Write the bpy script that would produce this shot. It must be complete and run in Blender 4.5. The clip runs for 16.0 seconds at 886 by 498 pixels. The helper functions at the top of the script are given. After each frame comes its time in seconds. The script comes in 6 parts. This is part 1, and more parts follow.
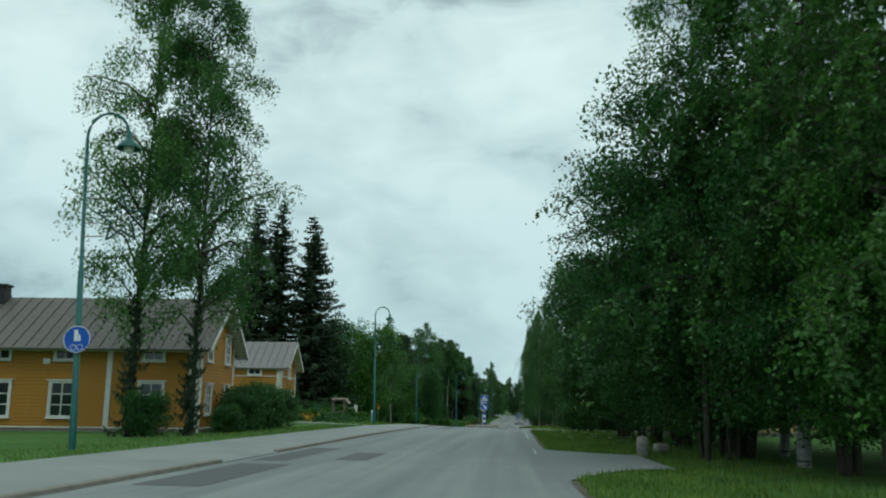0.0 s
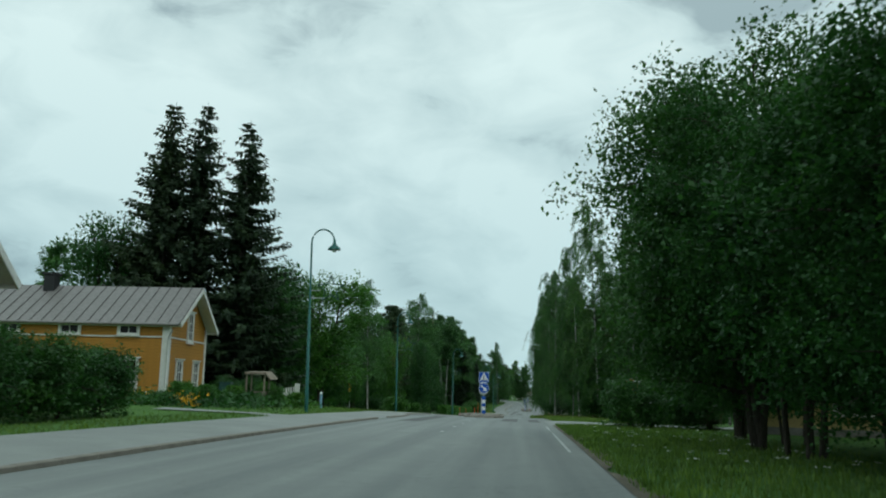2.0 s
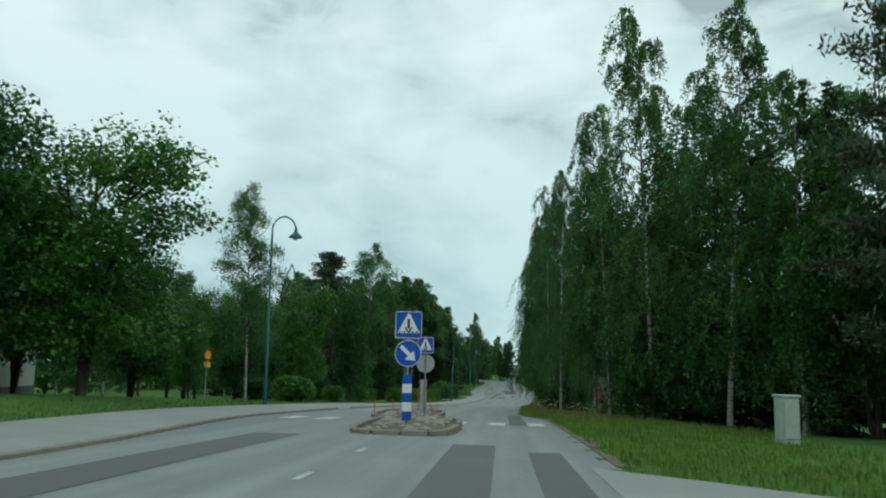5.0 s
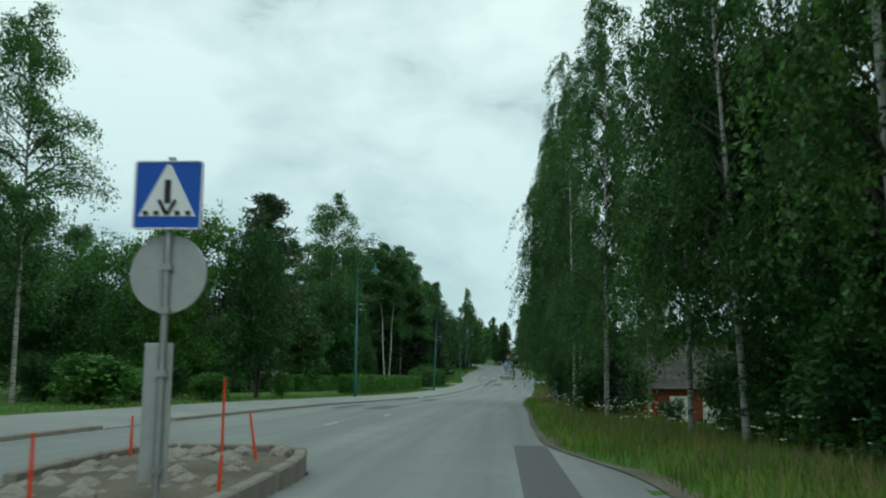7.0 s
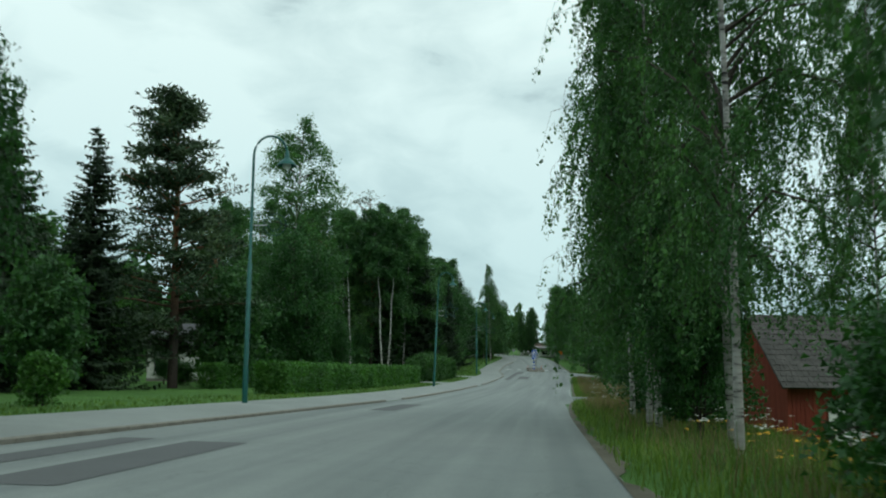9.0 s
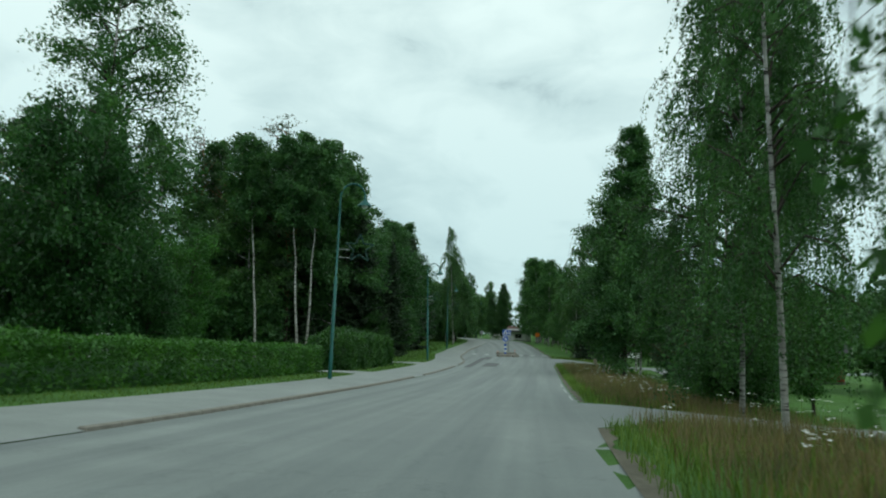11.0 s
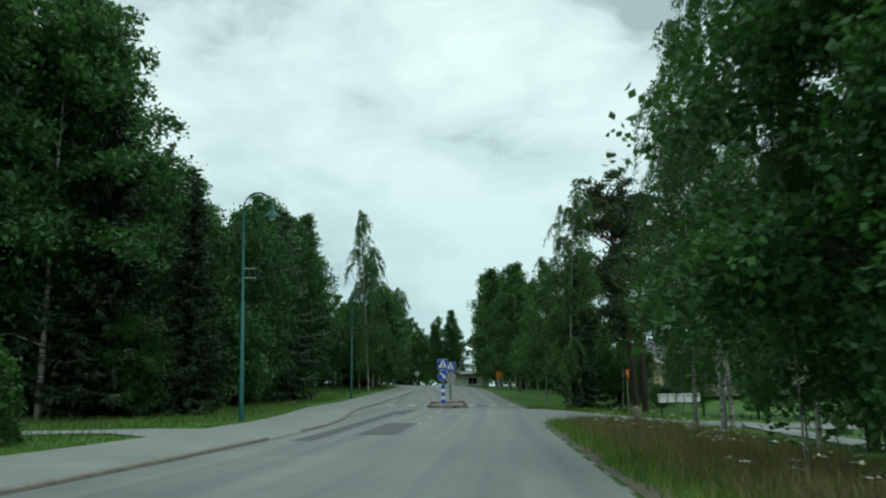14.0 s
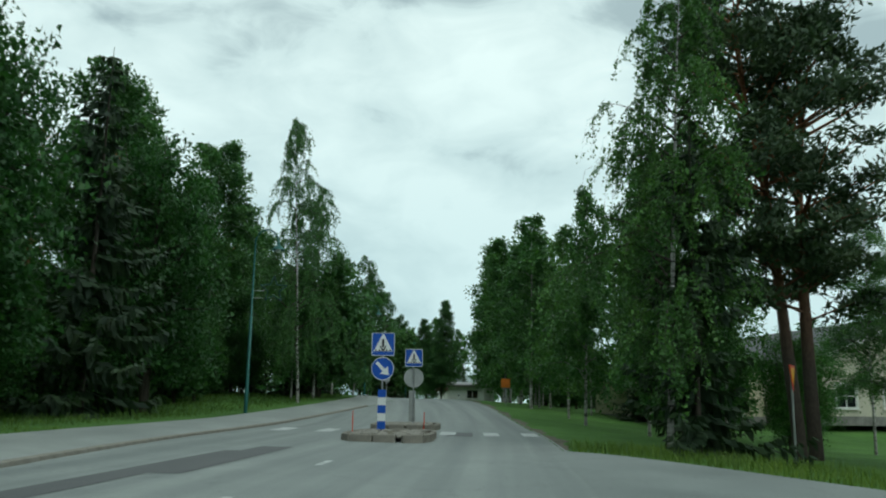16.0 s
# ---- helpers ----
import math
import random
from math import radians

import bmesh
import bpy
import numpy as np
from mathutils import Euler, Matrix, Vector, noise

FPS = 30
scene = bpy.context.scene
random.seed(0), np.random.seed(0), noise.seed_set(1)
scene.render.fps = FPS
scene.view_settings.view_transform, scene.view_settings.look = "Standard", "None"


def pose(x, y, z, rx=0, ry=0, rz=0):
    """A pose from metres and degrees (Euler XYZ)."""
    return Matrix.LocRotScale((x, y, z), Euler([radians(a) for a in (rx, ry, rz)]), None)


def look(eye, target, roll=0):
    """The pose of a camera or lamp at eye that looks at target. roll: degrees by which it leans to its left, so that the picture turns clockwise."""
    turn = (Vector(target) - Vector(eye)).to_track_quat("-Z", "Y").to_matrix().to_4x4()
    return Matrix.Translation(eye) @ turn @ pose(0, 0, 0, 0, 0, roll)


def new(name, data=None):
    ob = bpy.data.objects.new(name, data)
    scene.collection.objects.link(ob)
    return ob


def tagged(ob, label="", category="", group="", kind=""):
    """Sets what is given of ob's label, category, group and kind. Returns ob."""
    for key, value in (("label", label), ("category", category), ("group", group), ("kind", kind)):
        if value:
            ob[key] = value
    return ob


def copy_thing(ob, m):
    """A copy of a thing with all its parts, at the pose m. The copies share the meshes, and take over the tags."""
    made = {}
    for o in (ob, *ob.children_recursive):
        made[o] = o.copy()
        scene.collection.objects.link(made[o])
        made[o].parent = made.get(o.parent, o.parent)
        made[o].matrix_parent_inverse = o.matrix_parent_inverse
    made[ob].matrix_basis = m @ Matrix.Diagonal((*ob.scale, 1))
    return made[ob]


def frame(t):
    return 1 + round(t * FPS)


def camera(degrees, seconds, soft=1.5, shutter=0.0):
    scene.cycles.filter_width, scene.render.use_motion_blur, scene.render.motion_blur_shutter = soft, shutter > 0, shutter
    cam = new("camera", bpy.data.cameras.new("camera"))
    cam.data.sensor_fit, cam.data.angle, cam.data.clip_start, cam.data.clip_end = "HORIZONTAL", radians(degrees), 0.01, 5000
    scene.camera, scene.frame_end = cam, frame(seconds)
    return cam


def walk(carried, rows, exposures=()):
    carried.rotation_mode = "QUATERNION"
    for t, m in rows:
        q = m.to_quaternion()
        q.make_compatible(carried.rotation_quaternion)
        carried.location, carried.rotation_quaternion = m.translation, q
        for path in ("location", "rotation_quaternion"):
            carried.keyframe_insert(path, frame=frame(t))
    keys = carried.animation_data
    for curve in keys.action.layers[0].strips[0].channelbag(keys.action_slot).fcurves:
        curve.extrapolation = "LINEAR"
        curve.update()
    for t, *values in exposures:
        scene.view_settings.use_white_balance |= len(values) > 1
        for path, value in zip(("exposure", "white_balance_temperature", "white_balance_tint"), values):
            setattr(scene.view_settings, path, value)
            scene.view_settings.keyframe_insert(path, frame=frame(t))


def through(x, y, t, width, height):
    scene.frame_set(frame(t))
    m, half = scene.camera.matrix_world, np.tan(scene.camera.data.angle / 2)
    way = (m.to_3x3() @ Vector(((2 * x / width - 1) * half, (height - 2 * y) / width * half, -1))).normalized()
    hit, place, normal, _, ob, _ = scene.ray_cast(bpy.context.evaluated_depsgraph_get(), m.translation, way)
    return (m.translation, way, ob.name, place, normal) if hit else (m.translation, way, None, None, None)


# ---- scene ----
cam = camera(55.9, 16.0, soft=2.0, shutter=0.16)
# seconds, x, y, z, pitch, roll, yaw
ROWS = [
    (0.0, -0.51, 5.24, 0.591, 10.44, -0.56, 0.04),
    (0.5, -0.24, 10.68, 0.462, 10.05, -0.80, 0.43),
    (1.0, 0.11, 16.16, 0.370, 9.78, -0.90, 0.77),
    (1.5, 0.50, 21.66, 0.303, 9.47, -0.97, 0.77),
    (2.0, 0.92, 27.18, 0.255, 9.45, -1.11, 0.41),
    (2.5, 1.37, 32.72, 0.216, 9.50, -1.30, 0.27),
    (3.0, 1.83, 38.26, 0.180, 9.21, -1.46, 0.22),
    (3.5, 2.30, 43.81, 0.142, 8.93, -1.50, 0.10),
    (4.0, 2.77, 49.37, 0.096, 8.44, -1.39, -0.25),
    (5.0, 3.70, 60.55, -0.030, 8.10, -1.15, -0.75),
    (6.0, 4.64, 71.84, -0.230, 7.80, -0.90, -1.15),
    (6.5, 5.11, 77.56, -0.359, 7.57, -0.80, -1.23),
    (7.0, 5.58, 83.33, -0.506, 7.12, -0.63, -1.03),
    (7.5, 6.07, 89.17, -0.673, 6.72, -0.84, -0.54),
    (8.0, 6.58, 95.08, -0.858, 6.66, -1.15, 0.09),
    (8.5, 7.10, 101.08, -1.060, 6.74, -1.06, 0.89),
    (9.0, 7.66, 107.17, -1.276, 6.57, -0.75, 0.80),
    (10.0, 8.85, 119.66, -1.740, 6.17, -0.80, -0.05),
    (11.0, 10.21, 132.56, -2.230, 5.72, -0.85, -1.02),
    (11.5, 10.95, 139.16, -2.469, 5.57, -0.79, -1.50),
    (12.0, 11.73, 145.86, -2.703, 5.49, 0.55, -2.09),
    (12.5, 12.55, 152.65, -2.925, 5.87, 0.53, -3.07),
    (13.0, 13.42, 159.51, -3.131, 6.77, 0.63, -3.22),
    (13.5, 14.32, 166.43, -3.315, 8.51, 0.86, -3.62),
    (14.0, 15.25, 173.38, -3.472, 9.37, 0.84, -3.85),
    (14.5, 16.19, 180.34, -3.596, 9.64, 0.84, -3.79),
    (15.0, 17.15, 187.28, -3.683, 9.85, 0.73, -3.62),
    (15.5, 18.10, 194.15, -3.727, 9.99, 0.14, -3.58),
    (16.0, 19.02, 200.92, -3.722, 10.45, -0.76, -3.35),
]
walk(cam, [(t, pose(x, y, z, 90 + pitch, roll, yaw)) for t, x, y, z, pitch, roll, yaw in ROWS],
     exposures=[(0.0, -0.32, 6180, 0), (4.0, -0.28, 6200, 0), (7.0, -0.20, 6250, 0), (11.5, -0.15, 6300, 0), (16.0, -0.15, 6280, 0)])

# ---------------------------------------------------------------- light
world = bpy.data.worlds.new("overcast_sky")
scene.world = world
world.use_nodes = True
wn, wl = world.node_tree.nodes, world.node_tree.links
wn.clear()


def wnode(kind, **values):
    n = wn.new(kind)
    for key, value in values.items():
        n.inputs[key].default_value = value
    return n


sky = wn.new("ShaderNodeTexSky")
sky.sky_type = "NISHITA"
sky.sun_disc = False
sky.sun_elevation = radians(48)
sky.sun_rotation = radians(150)
sky_dim = wnode("ShaderNodeMix")
sky_dim.data_type = "RGBA"
direction = wn.new("ShaderNodeTexCoord")
split = wn.new("ShaderNodeSeparateXYZ")
wl.new(direction.outputs["Generated"], split.inputs[0])
# low rounded clouds: broad masses with smaller lumps in them, flattened a little towards the horizon
stretch = wnode("ShaderNodeMapping", Scale=(1.0, 1.0, 1.9), Location=(0.35, 0.2, 0.0))
wl.new(direction.outputs["Generated"], stretch.inputs[0])
masses = wnode("ShaderNodeTexNoise", Scale=3.1, Detail=2.0, Roughness=0.5, Distortion=0.3)
lumps = wnode("ShaderNodeTexNoise", Scale=9.0, Detail=5.0, Roughness=0.55, Distortion=0.5)
cloud_noise = wn.new("ShaderNodeMix")
cloud_noise.inputs["Factor"].default_value = 0.30
for k, n in ((2, masses), (3, lumps)):
    wl.new(stretch.outputs[0], n.inputs["Vector"])
    wl.new(n.outputs["Fac"], cloud_noise.inputs[k])
cloud_ramp = wn.new("ShaderNodeValToRGB")
cloud_ramp.color_ramp.elements[0].position = 0.385
cloud_ramp.color_ramp.elements[0].color = (0.50, 0.61, 0.645, 1)
cloud_ramp.color_ramp.elements[1].position = 0.565
cloud_ramp.color_ramp.elements[1].color = (1.04, 1.17, 1.16, 1)
mid = cloud_ramp.color_ramp.elements.new(0.45)
mid.color = (0.82, 0.96, 0.97, 1)
wl.new(cloud_noise.outputs[0], cloud_ramp.inputs[0])
# the cloud deck is darker and bluer towards the horizon
rim = wn.new("ShaderNodeMapRange")
rim.inputs["From Min"].default_value = 0.0
rim.inputs["From Max"].default_value = 0.42
wl.new(split.outputs["Z"], rim.inputs["Value"])
rim_mix = wn.new("ShaderNodeMix")
rim_mix.data_type = "RGBA"
rim_mix.blend_type = "MULTIPLY"
rim_mix.inputs["Factor"].default_value = 1.0
rim_ramp = wn.new("ShaderNodeValToRGB")
rim_ramp.color_ramp.elements[0].color = (0.66, 0.75, 0.79, 1)
rim_ramp.color_ramp.elements[1].color = (1, 1, 1, 1)
wl.new(rim.outputs[0], rim_ramp.inputs[0])
wl.new(cloud_ramp.outputs[0], rim_mix.inputs["A"])
wl.new(rim_ramp.outputs[0], rim_mix.inputs["B"])
# thin clear sky shows through the deck a little
sky_dim.inputs["Factor"].default_value = 0.93
sky_scale = wn.new("ShaderNodeVectorMath")
sky_scale.operation = "SCALE"
sky_scale.inputs["Scale"].default_value = 0.08
wl.new(sky.outputs[0], sky_scale.inputs[0])
wl.new(sky_scale.outputs[0], sky_dim.inputs["A"])
wl.new(rim_mix.outputs["Result"], sky_dim.inputs["B"])
back = wnode("ShaderNodeBackground", Strength=1.0)
wl.new(sky_dim.outputs["Result"], back.inputs["Color"])
wout = wn.new("ShaderNodeOutputWorld")
wl.new(back.outputs[0], wout.inputs[0])

sun = new("sun", bpy.data.lights.new("sun", "SUN"))
sun.data.energy, sun.data.angle, sun.data.color = 0.6, radians(25), (1.0, 0.97, 0.92)
sun.matrix_world = look((0, 0, 60), (-25, 43, 0))


# ---------------------------------------------------------------- materials
def material(name, rough=0.8, metal=0.0, spec=0.3):
    m = bpy.data.materials.new(name)
    m.use_nodes = True
    b = m.node_tree.nodes["Principled BSDF"]
    b.inputs["Roughness"].default_value = rough
    b.inputs["Metallic"].default_value = metal
    b.inputs["Specular IOR Level"].default_value = spec
    return m, b


def add(m, kind, **values):
    n = m.node_tree.nodes.new(kind)
    for key, value in values.items():
        n.inputs[key].default_value = value
    return n


def ramp(m, source, stops):
    r = m.node_tree.nodes.new("ShaderNodeValToRGB")
    e = r.color_ramp.elements
    while len(e) < len(stops):
        e.new(0.5)
    for el, (p, c) in zip(e, stops):
        el.position, el.color = p, (*c, 1)
    m.node_tree.links.new(source, r.inputs[0])
    return r


def mix(m, a, b, factor, blend="MIX"):
    n = m.node_tree.nodes.new("ShaderNodeMix")
    n.data_type, n.blend_type = "RGBA", blend
    for key, v in (("A", a), ("B", b), ("Factor", factor)):
        if isinstance(v, (int, float)):
            n.inputs[key].default_value = v
        elif isinstance(v, tuple):
            n.inputs[key].default_value = (*v, 1)
        else:
            m.node_tree.links.new(v, n.inputs[key])
    return n.outputs["Result"]


def bump(m, b, height, strength=0.4, distance=0.02):
    n = add(m, "ShaderNodeBump", Strength=strength, Distance=distance)
    m.node_tree.links.new(height, n.inputs["Height"])
    m.node_tree.links.new(n.outputs[0], b.inputs["Normal"])


def grain(m, scale, detail=4.0, stretch=(1, 1, 1), rough=0.6, coord="Object"):
    c = m.node_tree.nodes.new("ShaderNodeTexCoord")
    mp = add(m, "ShaderNodeMapping", Scale=stretch)
    m.node_tree.links.new(c.outputs[coord], mp.inputs[0])
    n = add(m, "ShaderNodeTexNoise", Scale=scale, Detail=detail, Roughness=rough)
    m.node_tree.links.new(mp.outputs[0], n.inputs["Vector"])
    return n.outputs["Fac"]


def speckled(name, dark, light, fine=40.0, coarse=1.5, rough=0.85, bumpy=0.3, metal=0.0, spec=0.3, stretch=(1, 1, 1), depth=0.01):
    """A surface with fine grain and coarse blotches between two colours."""
    m, b = material(name, rough, metal, spec)
    f, c = grain(m, fine, 3, stretch), grain(m, coarse, 4, stretch)
    r1 = ramp(m, c, [(0.3, dark), (0.7, light)])
    r2 = ramp(m, f, [(0.3, (0.72, 0.72, 0.72)), (0.7, (1.15, 1.15, 1.15))])
    out = mix(m, r1.outputs[0], r2.outputs[0], 0.8, "MULTIPLY")
    m.node_tree.links.new(out, b.inputs["Base Color"])
    bump(m, b, f, bumpy, depth)
    return m


def leafy(name, dark, light, shine=0.45, through=0.3, clump=0.9):
    """Leaves: each a little different, whole sprays lighter or darker, and every tree with its own tone."""
    m, b = material(name, shine, 0.0, 0.25)
    g = m.node_tree.nodes.new("ShaderNodeNewGeometry")
    o = m.node_tree.nodes.new("ShaderNodeObjectInfo")
    mean = tuple((p + q) / 2 for p, q in zip(dark, light))
    r = ramp(m, g.outputs["Random Per Island"], [(0.0, tuple(0.45 * p + 0.55 * q for p, q in zip(dark, mean))), (0.8, light), (1.0, tuple(v * 1.2 for v in light))])
    tone = ramp(m, o.outputs["Random"], [(0.0, (0.84, 0.87, 0.84)), (0.6, (1.0, 1.0, 1.0)), (1.0, (1.22, 1.10, 0.98))])
    spray = ramp(m, grain(m, clump, 3.0), [(0.34, (0.66, 0.72, 0.74)), (0.5, (1.0, 1.0, 1.0)), (0.66, (1.38, 1.30, 1.10))])
    out = mix(m, mix(m, r.outputs[0], tone.outputs[0], 1.0, "MULTIPLY"), spray.outputs[0], 1.0, "MULTIPLY")
    m.node_tree.links.new(out, b.inputs["Base Color"])
    tr = m.node_tree.nodes.new("ShaderNodeBsdfTranslucent")
    warm = mix(m, out, (1.2, 1.4, 0.6), 1.0, "MULTIPLY")
    m.node_tree.links.new(warm, tr.inputs[0])
    ms = m.node_tree.nodes.new("ShaderNodeMixShader")
    ms.inputs[0].default_value = through
    m.node_tree.links.new(b.outputs[0], ms.inputs[1])
    m.node_tree.links.new(tr.outputs[0], ms.inputs[2])
    m.node_tree.links.new(ms.outputs[0], m.node_tree.nodes["Material Output"].inputs[0])
    return m


def plain(name, colour, rough=0.5, metal=0.0, wear=0.15, spec=0.4):
    m, b = material(name, rough, metal, spec)
    f = grain(m, 6, 5)
    lo = tuple(c * (1 - wear) for c in colour)
    r = ramp(m, f, [(0.35, lo), (0.65, colour)])
    m.node_tree.links.new(r.outputs[0], b.inputs["Base Color"])
    return m


def asphalt(name, dark, light, streak=True):
    m, b = material(name, 0.78, 0.0, 0.35)
    fine, coarse = grain(m, 60, 3), grain(m, 0.55, 5)
    r1 = ramp(m, coarse, [(0.3, dark), (0.72, light)])
    r2 = ramp(m, fine, [(0.3, (0.8, 0.8, 0.8)), (0.7, (1.14, 1.14, 1.14))])
    out = mix(m, r1.outputs[0], r2.outputs[0], 0.9, "MULTIPLY")
    if streak:
        # wheel tracks, worn along the lanes: the u coordinate runs across the road in metres
        uv = m.node_tree.nodes.new("ShaderNodeUVMap")
        mp = add(m, "ShaderNodeMapping", Scale=(1.0, 0.02, 1.0))
        m.node_tree.links.new(uv.outputs[0], mp.inputs[0])
        lanes = add(m, "ShaderNodeTexNoise", Scale=1.6, Detail=2.5, Roughness=0.55)
        m.node_tree.links.new(mp.outputs[0], lanes.inputs["Vector"])
        r3 = ramp(m, lanes.outputs["Fac"], [(0.32, (0.76, 0.77, 0.78)), (0.66, (1.16, 1.15, 1.13))])
        out = mix(m, out, r3.outputs[0], 0.85, "MULTIPLY")
        cracks = add(m, "ShaderNodeTexVoronoi", Scale=0.45)
        cracks.feature = "DISTANCE_TO_EDGE"
        cc = m.node_tree.nodes.new("ShaderNodeTexCoord")
        warp = add(m, "ShaderNodeTexNoise", Scale=1.2, Detail=4.0)
        m.node_tree.links.new(cc.outputs["Object"], warp.inputs["Vector"])
        wv = m.node_tree.nodes.new("ShaderNodeVectorMath")
        wv.operation = "MULTIPLY_ADD"
        m.node_tree.links.new(warp.outputs["Color"], wv.inputs[0])
        wv.inputs[1].default_value = (1.6, 1.6, 1.6)
        m.node_tree.links.new(cc.outputs["Object"], wv.inputs[2])
        m.node_tree.links.new(wv.outputs[0], cracks.inputs["Vector"])
        r4 = ramp(m, cracks.outputs["Distance"], [(0.0, (0.72, 0.72, 0.72)), (0.012, (1, 1, 1))])
        out = mix(m, out, r4.outputs[0], 0.6, "MULTIPLY")
    m.node_tree.links.new(out, b.inputs["Base Color"])
    rr = ramp(m, coarse, [(0.3, (0.6, 0.6, 0.6)), (0.7, (0.85, 0.85, 0.85))])
    m.node_tree.links.new(rr.outputs[0], b.inputs["Roughness"])
    bump(m, b, fine, 0.35, 0.006)
    return m


ROAD = asphalt("worn_grey_asphalt", (0.192, 0.211, 0.206), (0.272, 0.294, 0.285))
PATCH = asphalt("dark_patch_asphalt", (0.095, 0.098, 0.10), (0.13, 0.133, 0.135), False)
WALKWAY = asphalt("pale_walkway_asphalt", (0.215, 0.232, 0.220), (0.325, 0.346, 0.328), False)
GRASS = speckled("lawn", (0.054, 0.134, 0.021), (0.100, 0.216, 0.040), 26, 0.35, 0.9, 0.9, depth=0.06)
SOIL = speckled("dry_verge_soil", (0.095, 0.085, 0.060), (0.185, 0.168, 0.128), 20, 0.8, 0.95, 0.6, depth=0.03)
GRANITE = speckled("granite_kerb", (0.19, 0.175, 0.15), (0.30, 0.28, 0.24), 55, 3, 0.8, 0.3)
STONE = speckled("rubble_stone", (0.20, 0.185, 0.16), (0.36, 0.34, 0.30), 30, 4, 0.85, 0.4)
LINE = speckled("worn_white_paint", (0.34, 0.35, 0.35), (0.66, 0.68, 0.67), 35, 4, 0.7, 0.2)
BARK_BIRCH, _b = material("birch_bark", 0.75)
_f, _g = grain(BARK_BIRCH, 2.2, 4, (0.7, 0.7, 5.0)), grain(BARK_BIRCH, 0.8, 3)
_r = ramp(BARK_BIRCH, _f, [(0.38, (0.035, 0.032, 0.03)), (0.47, (0.38, 0.37, 0.35)), (0.78, (0.58, 0.57, 0.54))])
_r2 = ramp(BARK_BIRCH, _g, [(0.38, (0.45, 0.45, 0.43)), (0.58, (1, 1, 1))])
BARK_BIRCH.node_tree.links.new(mix(BARK_BIRCH, _r.outputs[0], _r2.outputs[0], 0.8, "MULTIPLY"), _b.inputs["Base Color"])
BARK_DARK = speckled("dark_bark", (0.035, 0.03, 0.024), (0.085, 0.072, 0.058), 25, 3, 0.9, 0.6, stretch=(1, 1, 0.3))
BARK_PINE, _b = material("pine_bark", 0.9)
_c = BARK_PINE.node_tree.nodes.new("ShaderNodeTexCoord")
_s = BARK_PINE.node_tree.nodes.new("ShaderNodeSeparateXYZ")
BARK_PINE.node_tree.links.new(_c.outputs["Generated"], _s.inputs[0])
_r = ramp(BARK_PINE, _s.outputs["Z"], [(0.2, (0.06, 0.048, 0.04)), (0.55, (0.24, 0.105, 0.05))])
_r2 = ramp(BARK_PINE, grain(BARK_PINE, 20, 4, (1, 1, 0.3)), [(0.3, (0.6, 0.6, 0.6)), (0.7, (1.2, 1.2, 1.2))])
BARK_PINE.node_tree.links.new(mix(BARK_PINE, _r.outputs[0], _r2.outputs[0], 1.0, "MULTIPLY"), _b.inputs["Base Color"])
LEAF_BIRCH = leafy("birch_leaves", (0.037, 0.092, 0.032), (0.076, 0.174, 0.055))
LEAF_DARK = leafy("broad_leaves", (0.020, 0.059, 0.018), (0.044, 0.120, 0.035))
LEAF_WOOD = leafy("wood_leaves", (0.037, 0.089, 0.036), (0.075, 0.167, 0.060))
LEAF_BRIGHT = leafy("bright_broad_leaves", (0.033, 0.096, 0.020), (0.062, 0.168, 0.035))
LEAF_SHRUB = leafy("hedge_shrub_leaves", (0.022, 0.062, 0.018), (0.054, 0.132, 0.034))
LEAF_HEDGE = leafy("hedge_leaves", (0.038, 0.104, 0.021), (0.084, 0.205, 0.043))
NEEDLE_SPRUCE = leafy("spruce_needles", (0.014, 0.030, 0.016), (0.036, 0.062, 0.031), 0.6, 0.12)
NEEDLE_PINE = leafy("pine_needles", (0.027, 0.052, 0.028), (0.062, 0.098, 0.050), 0.6, 0.12)
BOLLARD_BLUE = plain("faded_blue_plastic", (0.20, 0.36, 0.50), 0.5)
BLADE_GREEN = leafy("grass_blades", (0.056, 0.112, 0.022), (0.126, 0.206, 0.046), 0.6, 0.3)
BLADE_DRY = leafy("seeding_grass_blades", (0.13, 0.11, 0.055), (0.26, 0.19, 0.12), 0.7, 0.3)
FLOWER_WHITE = plain("white_umbels", (0.72, 0.72, 0.66), 0.8)
FLOWER_YELLOW = plain("yellow_blossom", (0.75, 0.40, 0.02), 0.7)
OCHRE = speckled("ochre_painted_boards", (0.36, 0.172, 0.024), (0.45, 0.218, 0.034), 18, 0.9, 0.65, 0.25, stretch=(0.25, 0.25, 3))
TRIM = plain("white_painted_trim", (0.70, 0.70, 0.66), 0.5)
ROOF = plain("grey_sheet_metal_roof", (0.25, 0.235, 0.225), 0.45, 0.35, 0.25)
SEAM = plain("dull_dark_roof_seam", (0.085, 0.080, 0.076), 0.55, 0.3, 0.2)
ROOF_BROWN = plain("brown_grey_sheet_metal_roof", (0.155, 0.138, 0.120), 0.5, 0.25, 0.25)
SOCKEL = speckled("grey_stone_footing", (0.16, 0.15, 0.14), (0.28, 0.27, 0.25), 25, 2)
GLASS, _b = material("dark_window_glass", 0.05, 0.0, 0.6)
_b.inputs["Base Color"].default_value = (0.012, 0.016, 0.018, 1)
CURTAIN = plain("curtain_cloth", (0.5, 0.5, 0.47), 0.9)
TEAL = plain("teal_painted_steel", (0.018, 0.115, 0.10), 0.4, 0.2, 0.25)
TEAL_DARK = plain("dark_teal_wire", (0.02, 0.075, 0.065), 0.5)
